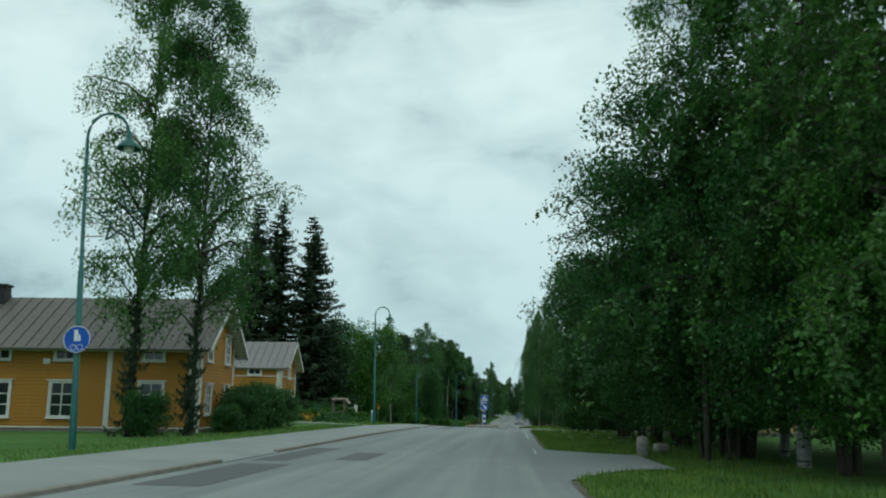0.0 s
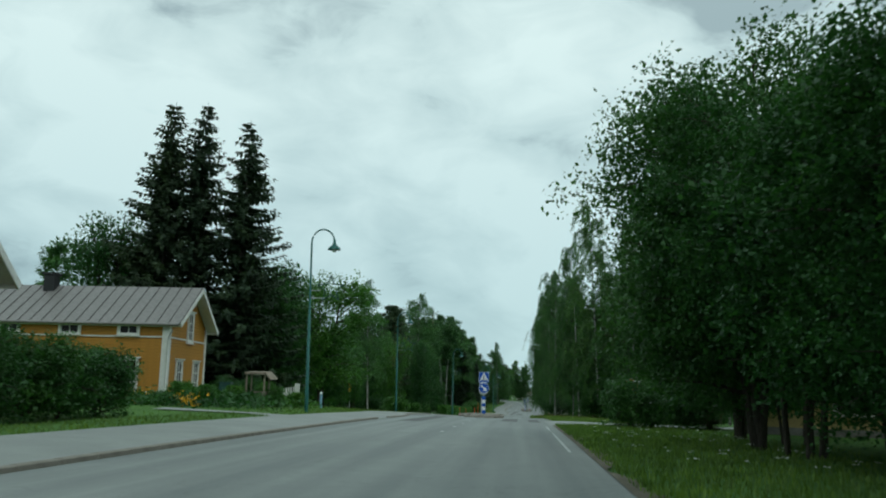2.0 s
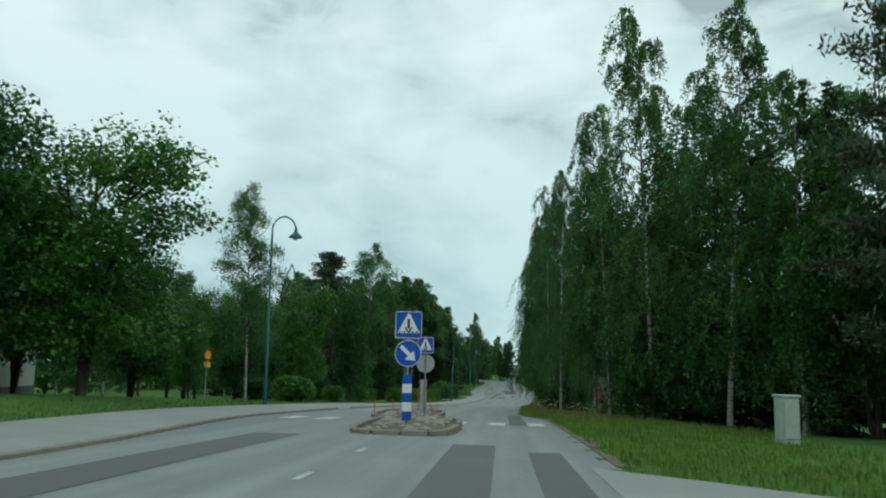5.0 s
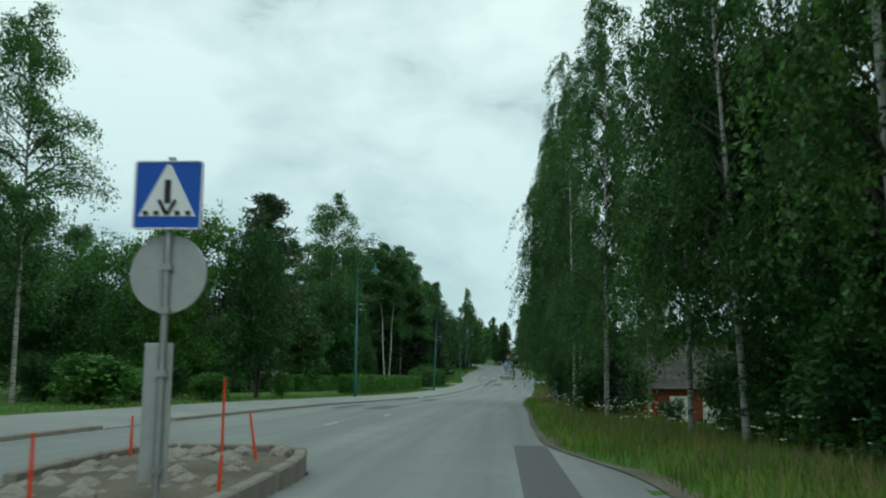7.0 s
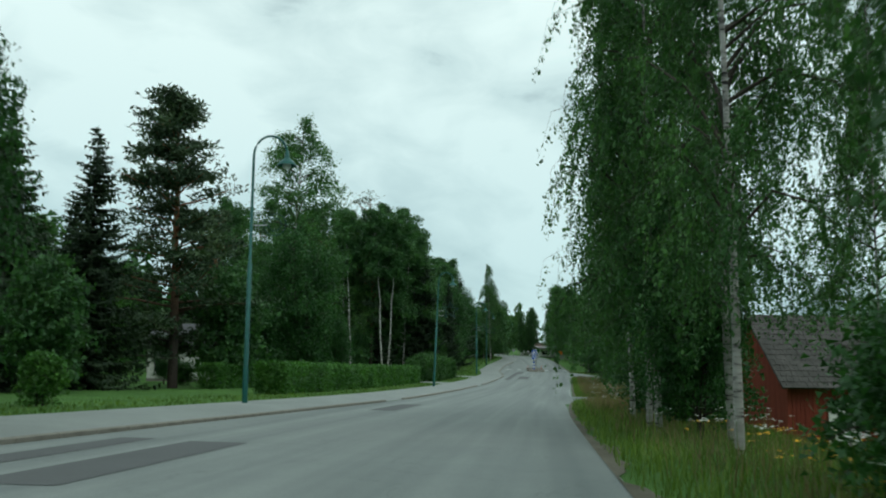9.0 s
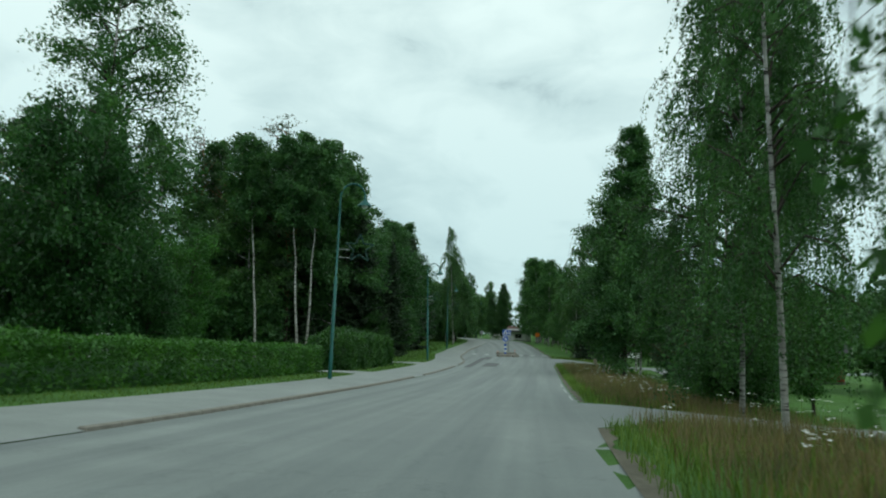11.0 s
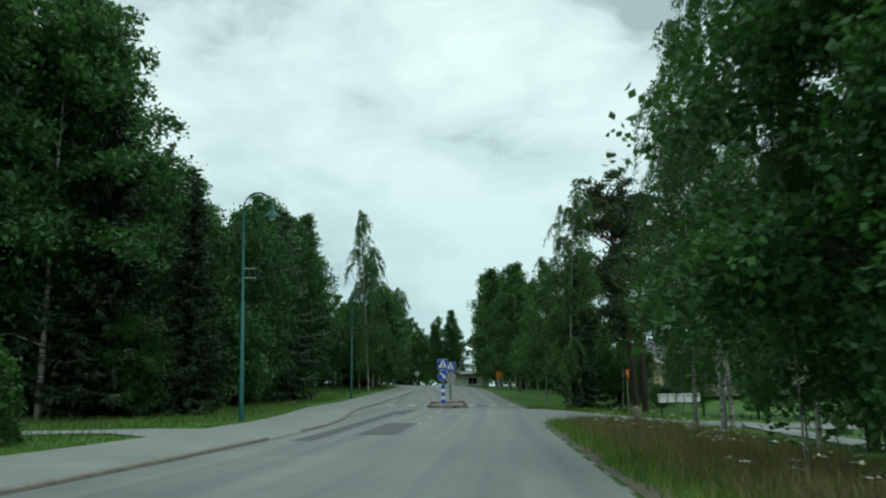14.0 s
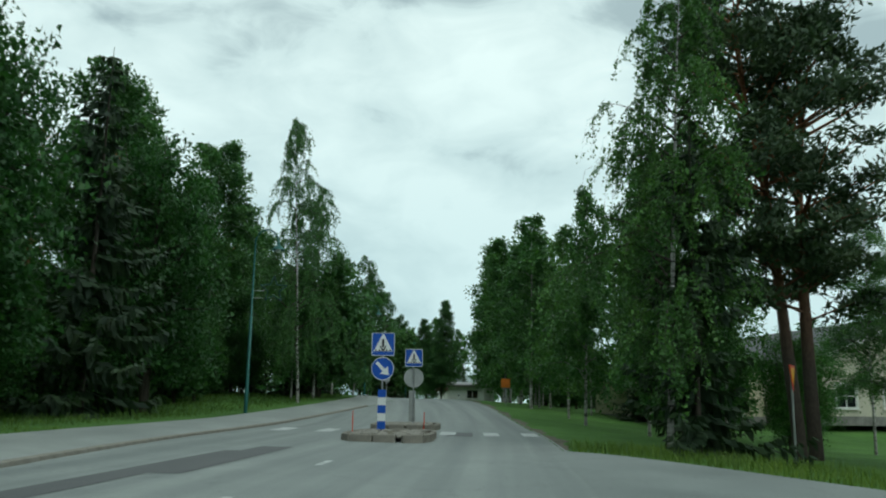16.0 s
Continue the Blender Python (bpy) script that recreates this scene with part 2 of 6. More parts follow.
GALV = plain("galvanised_steel", (0.42, 0.44, 0.44), 0.45, 0.7, 0.2)
SIGN_BLUE = plain("blue_sign_sheet", (0.008, 0.085, 0.46), 0.4, 0.0, 0.06)
SIGN_WHITE = plain("white_sign_sheet", (0.78, 0.80, 0.80), 0.4, 0.0, 0.06)
SIGN_BLACK = plain("black_sign_print", (0.02, 0.022, 0.025), 0.5)
SIGN_BACK = plain("grey_sign_back", (0.42, 0.44, 0.43), 0.5, 0.3)
SIGN_YELLOW = plain("yellow_sign_sheet", (0.82, 0.45, 0.02), 0.4)
SIGN_ORANGE = plain("orange_sign_sheet", (0.80, 0.22, 0.02), 0.4)
SIGN_RED = plain("red_reflective", (0.62, 0.03, 0.02), 0.4)
MARKER = plain("orange_red_plastic", (0.75, 0.07, 0.02), 0.5)
SHED_RED = speckled("falu_red_boards", (0.16, 0.030, 0.018), (0.24, 0.048, 0.028), 20, 1.5, 0.85, 0.4, stretch=(3, 3, 0.25))
SHINGLE = speckled("weathered_shingles", (0.048, 0.045, 0.041), (0.11, 0.103, 0.095), 22, 2, 0.9, 0.5)
WOOD_GREY = speckled("weathered_wood", (0.17, 0.14, 0.105), (0.32, 0.27, 0.21), 22, 2, 0.85, 0.4, stretch=(1, 1, 0.2))
PALE_WALL = speckled("pale_yellow_render", (0.52, 0.47, 0.33), (0.62, 0.56, 0.41), 30, 0.6, 0.85, 0.15)
YELLOW_WALL = speckled("faded_yellow_boards", (0.50, 0.38, 0.17), (0.58, 0.45, 0.21), 26, 0.7, 0.8, 0.2, stretch=(0.3, 0.3, 3))
CREAM_BRICK = speckled("cream_wall", (0.50, 0.46, 0.37), (0.60, 0.56, 0.46), 30, 0.8, 0.85, 0.2)
WHITE_WALL = speckled("white_render", (0.68, 0.68, 0.66), (0.80, 0.80, 0.78), 30, 0.7, 0.8, 0.15)
ROOF_DARK = speckled("dark_roof", (0.06, 0.06, 0.065), (0.11, 0.11, 0.115), 15, 1, 0.7, 0.3)
ROOF_RED = speckled("dull_red_roof", (0.10, 0.05, 0.045), (0.17, 0.085, 0.07), 15, 1, 0.7, 0.3)
CAB_GREEN = plain("pale_green_cabinet", (0.42, 0.50, 0.44), 0.5)
BOX_WHITE = plain("white_enamel", (0.74, 0.75, 0.74), 0.4)
BLACK = plain("black_paint", (0.02, 0.02, 0.022), 0.5)


# ---------------------------------------------------------------- mesh helpers
def to_mesh(name, bm, mat, smooth=False):
    me = bpy.data.meshes.new(name)
    bm.to_mesh(me)
    bm.free()
    me.materials.append(mat)
    if smooth:
        me.shade_smooth()
    return me


def part(name, bm, mat, parent, label="", smooth=False):
    """One mesh object under a thing or a part; bm is a bmesh or a mesh."""
    me = bm if isinstance(bm, bpy.types.Mesh) else to_mesh(name, bm, mat, smooth)
    ob = new(name, me)
    ob.parent = parent
    if label:
        tagged(ob, label)
    return ob


def thing(name, at, turn=0.0, label="", category="", group="", kind=""):
    ob = new(name)
    ob.empty_display_size = 0.2
    ob.matrix_basis = pose(*at, 0, 0, turn)
    return tagged(ob, label, category, group, kind)


def box(bm, c, s, turn=None, bevel=0.0):
    m = Matrix.Translation(c) @ (turn or Matrix.Identity(4)) @ Matrix.Diagonal((*s, 1))
    made = bmesh.ops.create_cube(bm, size=1, matrix=m)["verts"]
    if bevel:
        edges = list({e for v in made for e in v.link_edges})
        bmesh.ops.bevel(bm, geom=edges, offset=bevel, segments=1, affect="EDGES")
    return bm


def boxes(*rows, bevel=0.0):
    bm = bmesh.new()
    for c, s in rows:
        box(bm, c, s, None, bevel)
    return bm


def prism(points, y0, y1):
    """A flat outline in x, z drawn out from y0 to y1."""
    bm = bmesh.new()
    a = [bm.verts.new((x, y0, z)) for x, z in points]
    b = [bm.verts.new((x, y1, z)) for x, z in points]
    bm.faces.new(a)
    bm.faces.new(b[::-1])
    n = len(points)
    for i in range(n):
        bm.faces.new((a[i], b[i], b[(i + 1) % n], a[(i + 1) % n]))
    bmesh.ops.recalc_face_normals(bm, faces=bm.faces)
    return bm


def disc_points(r, n=28, cx=0.0, cz=0.0):
    return [(cx + r * math.cos(2 * math.pi * i / n), cz + r * math.sin(2 * math.pi * i / n)) for i in range(n)]


def rounded_square(w, r, n=4):
    out = []
    for k, (sx, sz) in enumerate(((1, 1), (-1, 1), (-1, -1), (1, -1))):
        for i in range(n + 1):
            a = math.pi / 2 * (k + i / n)
            out.append((sx * (w / 2 - r) + r * math.cos(a), sz * (w / 2 - r) + r * math.sin(a)))
    return out


def tube_arrays(points, radii, sides):
    points = np.asarray(points, float)
    t = np.gradient(points, axis=0)
    t /= np.linalg.norm(t, axis=1)[:, None] + 1e-9
    ref = np.where(np.abs(t[:, 2:3]) > 0.9, np.array([[1.0, 0, 0]]), np.array([[0, 0, 1.0]]))
    u = np.cross(t, ref)
    u /= np.linalg.norm(u, axis=1)[:, None]
    w = np.cross(t, u)
    a = np.linspace(0, 2 * np.pi, sides, endpoint=False)
    r = np.asarray(radii, float)[:, None, None]
    v = points[:, None, :] + r * (np.cos(a)[None, :, None] * u[:, None, :] + np.sin(a)[None, :, None] * w[:, None, :])
    n = len(points)
    i, j = np.meshgrid(np.arange(n - 1), np.arange(sides), indexing="ij")
    k = (j + 1) % sides
    q = np.stack([i * sides + j, i * sides + k, (i + 1) * sides + k, (i + 1) * sides + j], -1).reshape(-1, 4)
    return v.reshape(-1, 3), q


def quad_mesh(name, v, q, mat, smooth=False):
    """A mesh from arrays: vertices (n, 3) and faces of four."""
    me = bpy.data.meshes.new(name)
    v, q = np.asarray(v, np.float32), np.asarray(q, np.int32)
    k = q.shape[1]
    me.vertices.add(len(v))
    me.vertices.foreach_set("co", v.ravel())
    me.loops.add(q.size)
    me.loops.foreach_set("vertex_index", q.ravel())
    me.polygons.add(len(q))
    me.polygons.foreach_set("loop_start", np.arange(0, q.size, k, dtype=np.int32))
    me.update(calc_edges=True)
    me.materials.append(mat)
    if smooth:
        me.shade_smooth()
    return me


def merge(parts):
    vs, qs, at = [], [], 0
    for v, q in parts:
        vs.append(v)
        qs.append(q + at)
        at += len(v)
    return np.concatenate(vs), np.concatenate(qs)


def tubes(name, runs, mat, smooth=True):
    return quad_mesh(name, *merge([tube_arrays(p, r, s) for p, r, s in runs]), mat, smooth)


# ---------------------------------------------------------------- the lie of the land
XR = np.array((-0.7091, 3.4712, 13.2502, -16.6274, 9.5048, -1.8576))
ZR = np.array((-0.3585, -3.8537, 11.1595, -16.5047, 9.6996, -2.5494, 0.2656))


def ease(a, b, y):
    s = np.clip((np.asarray(y, float) - a) / (b - a), 0, 1)
    return s * s * (3 - 2 * s)


def xr(y):
    """The driven line of the road."""
    y = np.asarray(y, float)
    c = np.clip(y, 0, 201) / 100
    far, near = np.maximum(y - 201, 0), np.minimum(y, 0)
    return np.polynomial.polynomial.polyval(c, XR) + 0.130 * far - 0.00016 * np.minimum(far, 320) ** 2 + 0.03 * near - 0.0020 * np.clip(far - 20, 0, 65) ** 2 - 0.26 * np.maximum(far - 85, 0)


def zr(y):
    """The height of the carriageway along that line."""
    y = np.asarray(y, float)
    c = np.clip(y, 0, 201) / 100
    far, near = np.clip(y - 201, 0, 260), np.clip(y, -60, 0)
    far = np.minimum(far, 75) + 0.3 * np.maximum(far - 75, 0)
    return np.polynomial.polynomial.polyval(c, ZR) + 0.0035 * far + 0.000048 * far ** 2 + 0.95 * ease(232, 266, y) - 0.03 * near


def left_edge(y):
    """Where the kerb stands, left of the driven line; the road widens at the islands."""
    return 6.0 + 1.5 * (ease(70, 88, y) - ease(108, 150, y)) + 1.8 * ease(202, 224, y) - 4.0 * ease(234, 264, y)


def right_edge(y):
    """The asphalt's other edge: wide by the crossing, a step narrower beyond it."""
    return 1.4 + 0.3 * (ease(60, 75, y) - ease(92, 99, y)) - 0.62 * ease(92, 99, y) + 0.2 * ease(103, 116, y) + 0.42 * ease(130, 155, y) + 0.22 * ease(140, 160, y)


WALK_WIDTH = 2.7


def ground_z(x, y):
    x, y = np.asarray(x, float), np.asarray(y, float)
    d = x - xr(y)
    z = zr(y)
    le, re = left_edge(y), right_edge(y)
    camber = 0.016 * np.clip(-d, 0, le)
    out_l = np.maximum(-d - le, 0)
    rise = 0.09 * ease(0.0, 0.3, out_l) + 0.03 * np.minimum(out_l, 4) + 0.30 * ease(3, 8, out_l) * (ease(52, 66, y) - ease(85, 110, y)) - 0.15 * ease(3, 7, out_l) * (1 - ease(45, 60, y))
    out_r = np.maximum(d - re, 0)
    fall = (0.10 + 0.42 * ease(70, 115, y)) * ease(0.2, 9, out_r) + 0.25 * ease(85, 110, y) * ease(7, 16, out_r) + 0.6 * (ease(98, 112, y) - ease(141, 150, y)) * ease(4, 10, out_r)
    return z + camber + rise - fall


def spot(x, y, lift=0.0):
    return (x, y, float(ground_z(x, y)) + lift)


def strip(name, y0, y1, d0, d1, mat, lift, step=2.0, cross=2, skirt=0.0):
    """A ribbon along the road between two offsets (numbers or functions of y), laid on the ground."""
    n = max(2, int((y1 - y0) / step) + 1)
    ys = np.linspace(y0, y1, n)
    a = d0(ys) if callable(d0) else np.full(n, d0)
    b = d1(ys) if callable(d1) else np.full(n, d1)
    s = np.linspace(0, 1, cross)
    off = a[:, None] + (b - a)[:, None] * s[None, :]
    yy = np.repeat(ys[:, None], cross, 1)
    xx = xr(yy) + off
    zz = ground_z(xx, yy) + lift
    v = np.stack([xx, yy, zz], -1).reshape(-1, 3)
    i, j = np.meshgrid(np.arange(n - 1), np.arange(cross - 1), indexing="ij")
    q = np.stack([i * cross + j, i * cross + j + 1, (i + 1) * cross + j + 1, (i + 1) * cross + j], -1).reshape(-1, 4)
    me = quad_mesh(name, v, q, mat, True)
    uv = me.uv_layers.new(name="road")
    idx = q.ravel()
    flat_uv = np.stack([off.reshape(-1)[idx], yy.reshape(-1)[idx]], -1)
    uv.data.foreach_set("uv", flat_uv.astype(np.float32).ravel())
    return me


# the ground: one sheet, fine beside the road and coarse towards the horizon
gy = np.concatenate([np.array([-1500, -700, -300, -140.0]), np.arange(-60, 420, 2.0), np.array([430, 460, 520, 640, 900, 1500, 2400.0])])
gd = np.concatenate([-np.array([2000, 900, 400, 200, 120, 80, 60, 45, 36.0]), np.arange(-30, -14, 2.0), np.arange(-14, 8, 0.5), np.arange(8, 30, 2.0), np.array([36, 45, 60, 80, 120, 200, 400, 900, 2000.0])])
GY, GD = np.meshgrid(gy, gd, indexing="ij")
GX = xr(GY) + GD
GZ = ground_z(GX, GY)
dug = (GD > -left_edge(GY) - WALK_WIDTH + 0.3) & (GD < right_edge(GY) - 0.3) & (GY > -55) & (GY < 430)
rough = np.array([noise.noise((x * 0.35, y * 0.35, 3.0)) for x, y in zip(GX.ravel(), GY.ravel())]).reshape(GX.shape)
lane = np.zeros(GX.shape, bool)
for a_, b_, side in ((24, 33, 1), (64, 68, 1), (149.5, 153.5, 1), (206.5, 213.5, 1), (57.6, 58.8, -1), (175.2, 177.6, -1), (195.5, 197.6, -1)):
    lane |= (GY > a_ - 8.5) & (GY < b_ + 9.5) & (GD * side > 0)
rough = np.where(lane, 0, rough)
GZ = GZ + np.where(dug, -0.25, 0.06 * rough * ease(0.2, 3.0, np.maximum(GD - right_edge(GY), -GD - left_edge(GY) - WALK_WIDTH)))
n0, n1 = GX.shape
I, J = np.meshgrid(np.arange(n0 - 1), np.arange(n1 - 1), indexing="ij")
Q = np.stack([I * n1 + J, I * n1 + J + 1, (I + 1) * n1 + J + 1, (I + 1) * n1 + J], -1).reshape(-1, 4)
ground = new("ground", quad_mesh("ground", np.stack([GX, GY, GZ], -1).reshape(-1, 3), Q, GRASS, True))
tagged(ground, "green mown grass and verge running to the horizon", "ground", kind="structure")

road = new("road", strip("road", -50, 425, lambda y: -left_edge(y), right_edge, ROAD, 0.0, 1.5, 10))
tagged(road, "worn light grey asphalt road with patches", "road", kind="structure")
pavement = new("pavement", strip("pavement", -50, 425, lambda y: -left_edge(y) - WALK_WIDTH, lambda y: -left_edge(y) - 0.01, WALKWAY, 0.012, 1.5, 5))
tagged(pavement, "pale asphalt walking and cycling path beside the road", "pavement", kind="structure")
for a_, b_ in ((-50, 21.0), (35.5, 62.4), (72.5, 147.5), (157.0, 204.2), (220.6, 425)):
    verge = new("verge_soil", strip("verge_soil", a_, b_, lambda y: right_edge(y) - 0.05, lambda y: right_edge(y) + 0.20 + 0.14 * np.sin(y * 0.9) + 0.09 * np.sin(y * 2.3) + 0.05 * np.sin(y * 5.1), SOIL, 0.015, 0.5, 2))
    tagged(verge, "strip of dry soil along the asphalt edge", "verge", kind="structure")


LANES = []


def lane_edges(off, d0, y0, y1, flare0, flare1, reach):
    g = (1 - np.minimum(1.0, np.abs(off - d0) / reach)) ** 2
    return y0 - flare0 * g, y1 + flare1 * g


def side_lane(name, y0, y1, d0, d1, mat, label, flare=(2.0, 2.0), reach=3.5, lift=0.035):
    """A lane or drive that leaves the road square to it, flaring at its mouth."""
    LANES.append((d0, d1, y0, y1, *flare, reach))
    n = 40
    s = np.linspace(0, 1, n) ** 1.6
    rows = []
    for k in range(n):
        off = d0 + (d1 - d0) * s[k]
        a, b = lane_edges(off, d0, y0, y1, *flare, reach)
        yy = np.linspace(a, b, 8)
        xx = xr(yy) + off
        rows.append(np.stack([xx, yy, ground_z(xx, yy) + 0.006 + lift * min(1.0, abs(off - d0) / 1.2)], -1))
    v = np.concatenate(rows)
    i, j = np.meshgrid(np.arange(n - 1), np.arange(7), indexing="ij")
    q = np.stack([i * 8 + j, (i + 1) * 8 + j, (i + 1) * 8 + j + 1, i * 8 + j + 1], -1).reshape(-1, 4)
    if d1 < d0:
        q = q[:, ::-1]
    ob = new(name, quad_mesh(name, v, q, mat, True))
    return tagged(ob, label, "driveway", kind="structure")


side_lane("drive_lane", 24.5, 30.5, 1.25, 4.0, ROAD, "short grey asphalt apron beside the road under the trees", (3.5, 3.5), 2.8)
side_lane("drive_lane", 64.0, 68.0, 1.25, 10.5, WALKWAY, "pale asphalt lane crossing the lawn", (1.6, 4.5), 5)
side_lane("drive_lane", 149.5, 153.5, 1.25, 22, ROAD, "grey asphalt drive leaving the road", (2.0, 3.5), 4)
side_lane("drive_lane", 208.4, 213.6, 1.25, 60, ROAD, "grey asphalt side road at the junction", (4.2, 7.0), 8)
side_lane("drive_lane", 57.6, 58.8, -8.6, -13.2, WALKWAY, "narrow garden path to the house", (0.6, 0.8), 2)
# a narrow footpath behind the verge trees, joining the side road
PU, PV = np.meshgrid(np.linspace(-0.8, 0.8, 5), np.linspace(0, 1, 40))
PY = 181.0 + 28.6 * PV
PX = 26.7 + 5.0 * PV + 0.25 * np.sin(5 * PV) + PU
PZ = ground_z(PX, PY) + 0.06
path_i = np.arange(39 * 5).reshape(39, 5)[:, :4].ravel()
footpath = new("footpath", quad_mesh("footpath", np.stack([PX, PY, PZ], -1).reshape(-1, 3), np.stack([path_i, path_i + 1, path_i + 6, path_i + 5], 1), WALKWAY))
tagged(footpath, "narrow grey gravel footpath through the grass", "path", kind="structure")
side_lane("drive_lane", 175.2, 177.6, -8.6, -22, WALKWAY, "pale path between the hedges", (1.0, 1.0), 2.5)
side_lane("drive_lane", 195.5, 197.6, -8.6, -30, WALKWAY, "pale path into the wood", (1.0, 1.2), 2.5)

# repairs in the asphalt, each a thin slab of its own
for k, (d0, d1, y0, y1) in enumerate(((-5.6, -4.5, 18.5, 24.0), (-5.7, -4.9, 25.0, 31.5), (-4.0, -3.2, 26.0, 29.5), (-0.9, -0.1, 67.5, 76.5),
                                      (0.45, 1.0, 67.0, 75.0), (-5.0, -4.1, 62, 78), (0.22, 0.78, 86.0, 98.0), (-5.3, -4.4, 115, 120.2), (-6.5, -5.95, 114.5, 120.5), (-5.2, -4.4, 133, 139),
                                      (-5.4, -4.85, 195, 218), (-4.2, -3.05, 197.6, 205), (-5.1, -4.4, 213, 219.5), (-1.5, -0.7, 226.6, 229.6))):
    ob = part("patch", strip("patch", y0, y1, d0, d1, PATCH, 0.006, 0.8, 4), PATCH, road, "dark asphalt repair")
for d0, d1, y0, y1 in [(1.02, 1.08, a, b) for a, b in ((31, 33.4), (44.5, 53.5), (56, 60))] + [(1.36, 1.42, a, a + 3.0) for a in (158, 163.5, 169)] + \
        [(-2.3, -2.21, a, a + 0.8) for a in (52.0, 56.5, 61, 65.5, 70, 74)] + [(-3.0, -2.88, a, a + 1.0) for a in (204, 209.5, 215)] + [(-4.1, -4.0, 103, 104.4), (-3.6, -3.5, 109, 110.4)]:
    part("line_mark", strip("line_mark", y0, y1, d0, d1, LINE, 0.007, 1.0, 2), LINE, road, "worn white line mark")
for cross_y, offs in ((85.6, (-6.6, -5.6, -1.6, -0.4, 0.8)), (227.4, (-7.0, -5.6, -1.75, -0.35, 0.9))):
    for d in offs:
        part("crossing_bar", strip("crossing_bar", cross_y, cross_y + 2.3, d, d + 0.5, LINE, 0.011, 0.6, 2), LINE, road, "worn white crossing bar")
cover = bmesh.new()
bmesh.ops.create_cone(cover, cap_ends=True, segments=24, radius1=0.33, radius2=0.32, depth=0.03)
mh = part("manhole_cover", cover, BLACK, road, "round iron cover")
mh.location = (xr(93.0) - 2.5, 93.0, float(ground_z(xr(93.0) - 2.5, 93.0)) + 0.004)


# ---------------------------------------------------------------- houses
def board_wall(parent, m, length, z0, z1, pitch=0.16, gable=None):
    """Lapped boards from x=0 to length, proud of y=0 towards -y; gable: the rise of a triangle on top."""
    z = z0
    top = z1 + (gable or 0.0)
    while z < top - 0.01:
        h = min(pitch, top - z)
        inset = 0.0
        if z + h > z1 and gable:
            inset = max(0.0, (z + h - z1) / gable * length / 2)
        if length - 2 * inset > 0.1:
            bm = bmesh.new()
            vs = [bm.verts.new(p) for p in ((inset, -0.004, h), (length - inset, -0.004, h), (length - inset, -0.024, 0.006), (inset, -0.024, 0.006), (inset, 0, 0), (length - inset, 0, 0))]
            bm.faces.new((vs[3], vs[2], vs[1], vs[0]))
            bm.faces.new((vs[4], vs[5], vs[2], vs[3]))
            ob = part("board", bm, OCHRE, parent)
            ob.matrix_basis = m @ Matrix.Translation((0, 0, z))
        z += pitch


def window_unit(parent, m, w, h, cols, rows, crown=True):
    """A window in a white surround: m takes x along the wall, z up, -y outwards."""
    win = new("window")
    win.parent = parent
    win.matrix_basis = m
    f = 0.11
    fr = boxes(((-w / 2 - f / 2, -0.03, h / 2), (f, 0.09, h + 2 * f)), ((w / 2 + f / 2, -0.03, h / 2), (f, 0.09, h + 2 * f)),
               ((0, -0.03, h + f / 2), (w, 0.09, f)), ((0, -0.03, -f / 2), (w, 0.09, f)), bevel=0.006)
    part("window_frame", fr, TRIM, win, "white painted surround")
    if crown:
        part("cornice", boxes(((0, -0.06, h + f + 0.03), (w + 2 * f + 0.16, 0.16, 0.06)), bevel=0.008), TRIM, win)
    part("window_sill", boxes(((0, -0.07, -f - 0.02), (w + 2 * f + 0.08, 0.15, 0.04)), bevel=0.006), TRIM, win)
    bars = [((w * (c / cols - 0.5), -0.02, h / 2), (0.045, 0.05, h)) for c in range(1, cols)]
    bars += [((0, -0.021, h * r / rows), (w, 0.046, 0.045)) for r in range(1, rows)]
    bars += [((sx * (w / 2 - 0.02), -0.022, h / 2), (0.04, 0.044, h)) for sx in (-1, 1)]
    for bar in bars:
        part("glazing_bar", boxes(bar), TRIM, win)
    for c in range(cols):
        for r in range(rows):
            pw, ph = w / cols, h / rows
            part("pane", boxes(((w * ((c + 0.5) / cols - 0.5), -0.006, (r + 0.5) * ph), (pw, 0.008, ph))), GLASS, win)
    return win


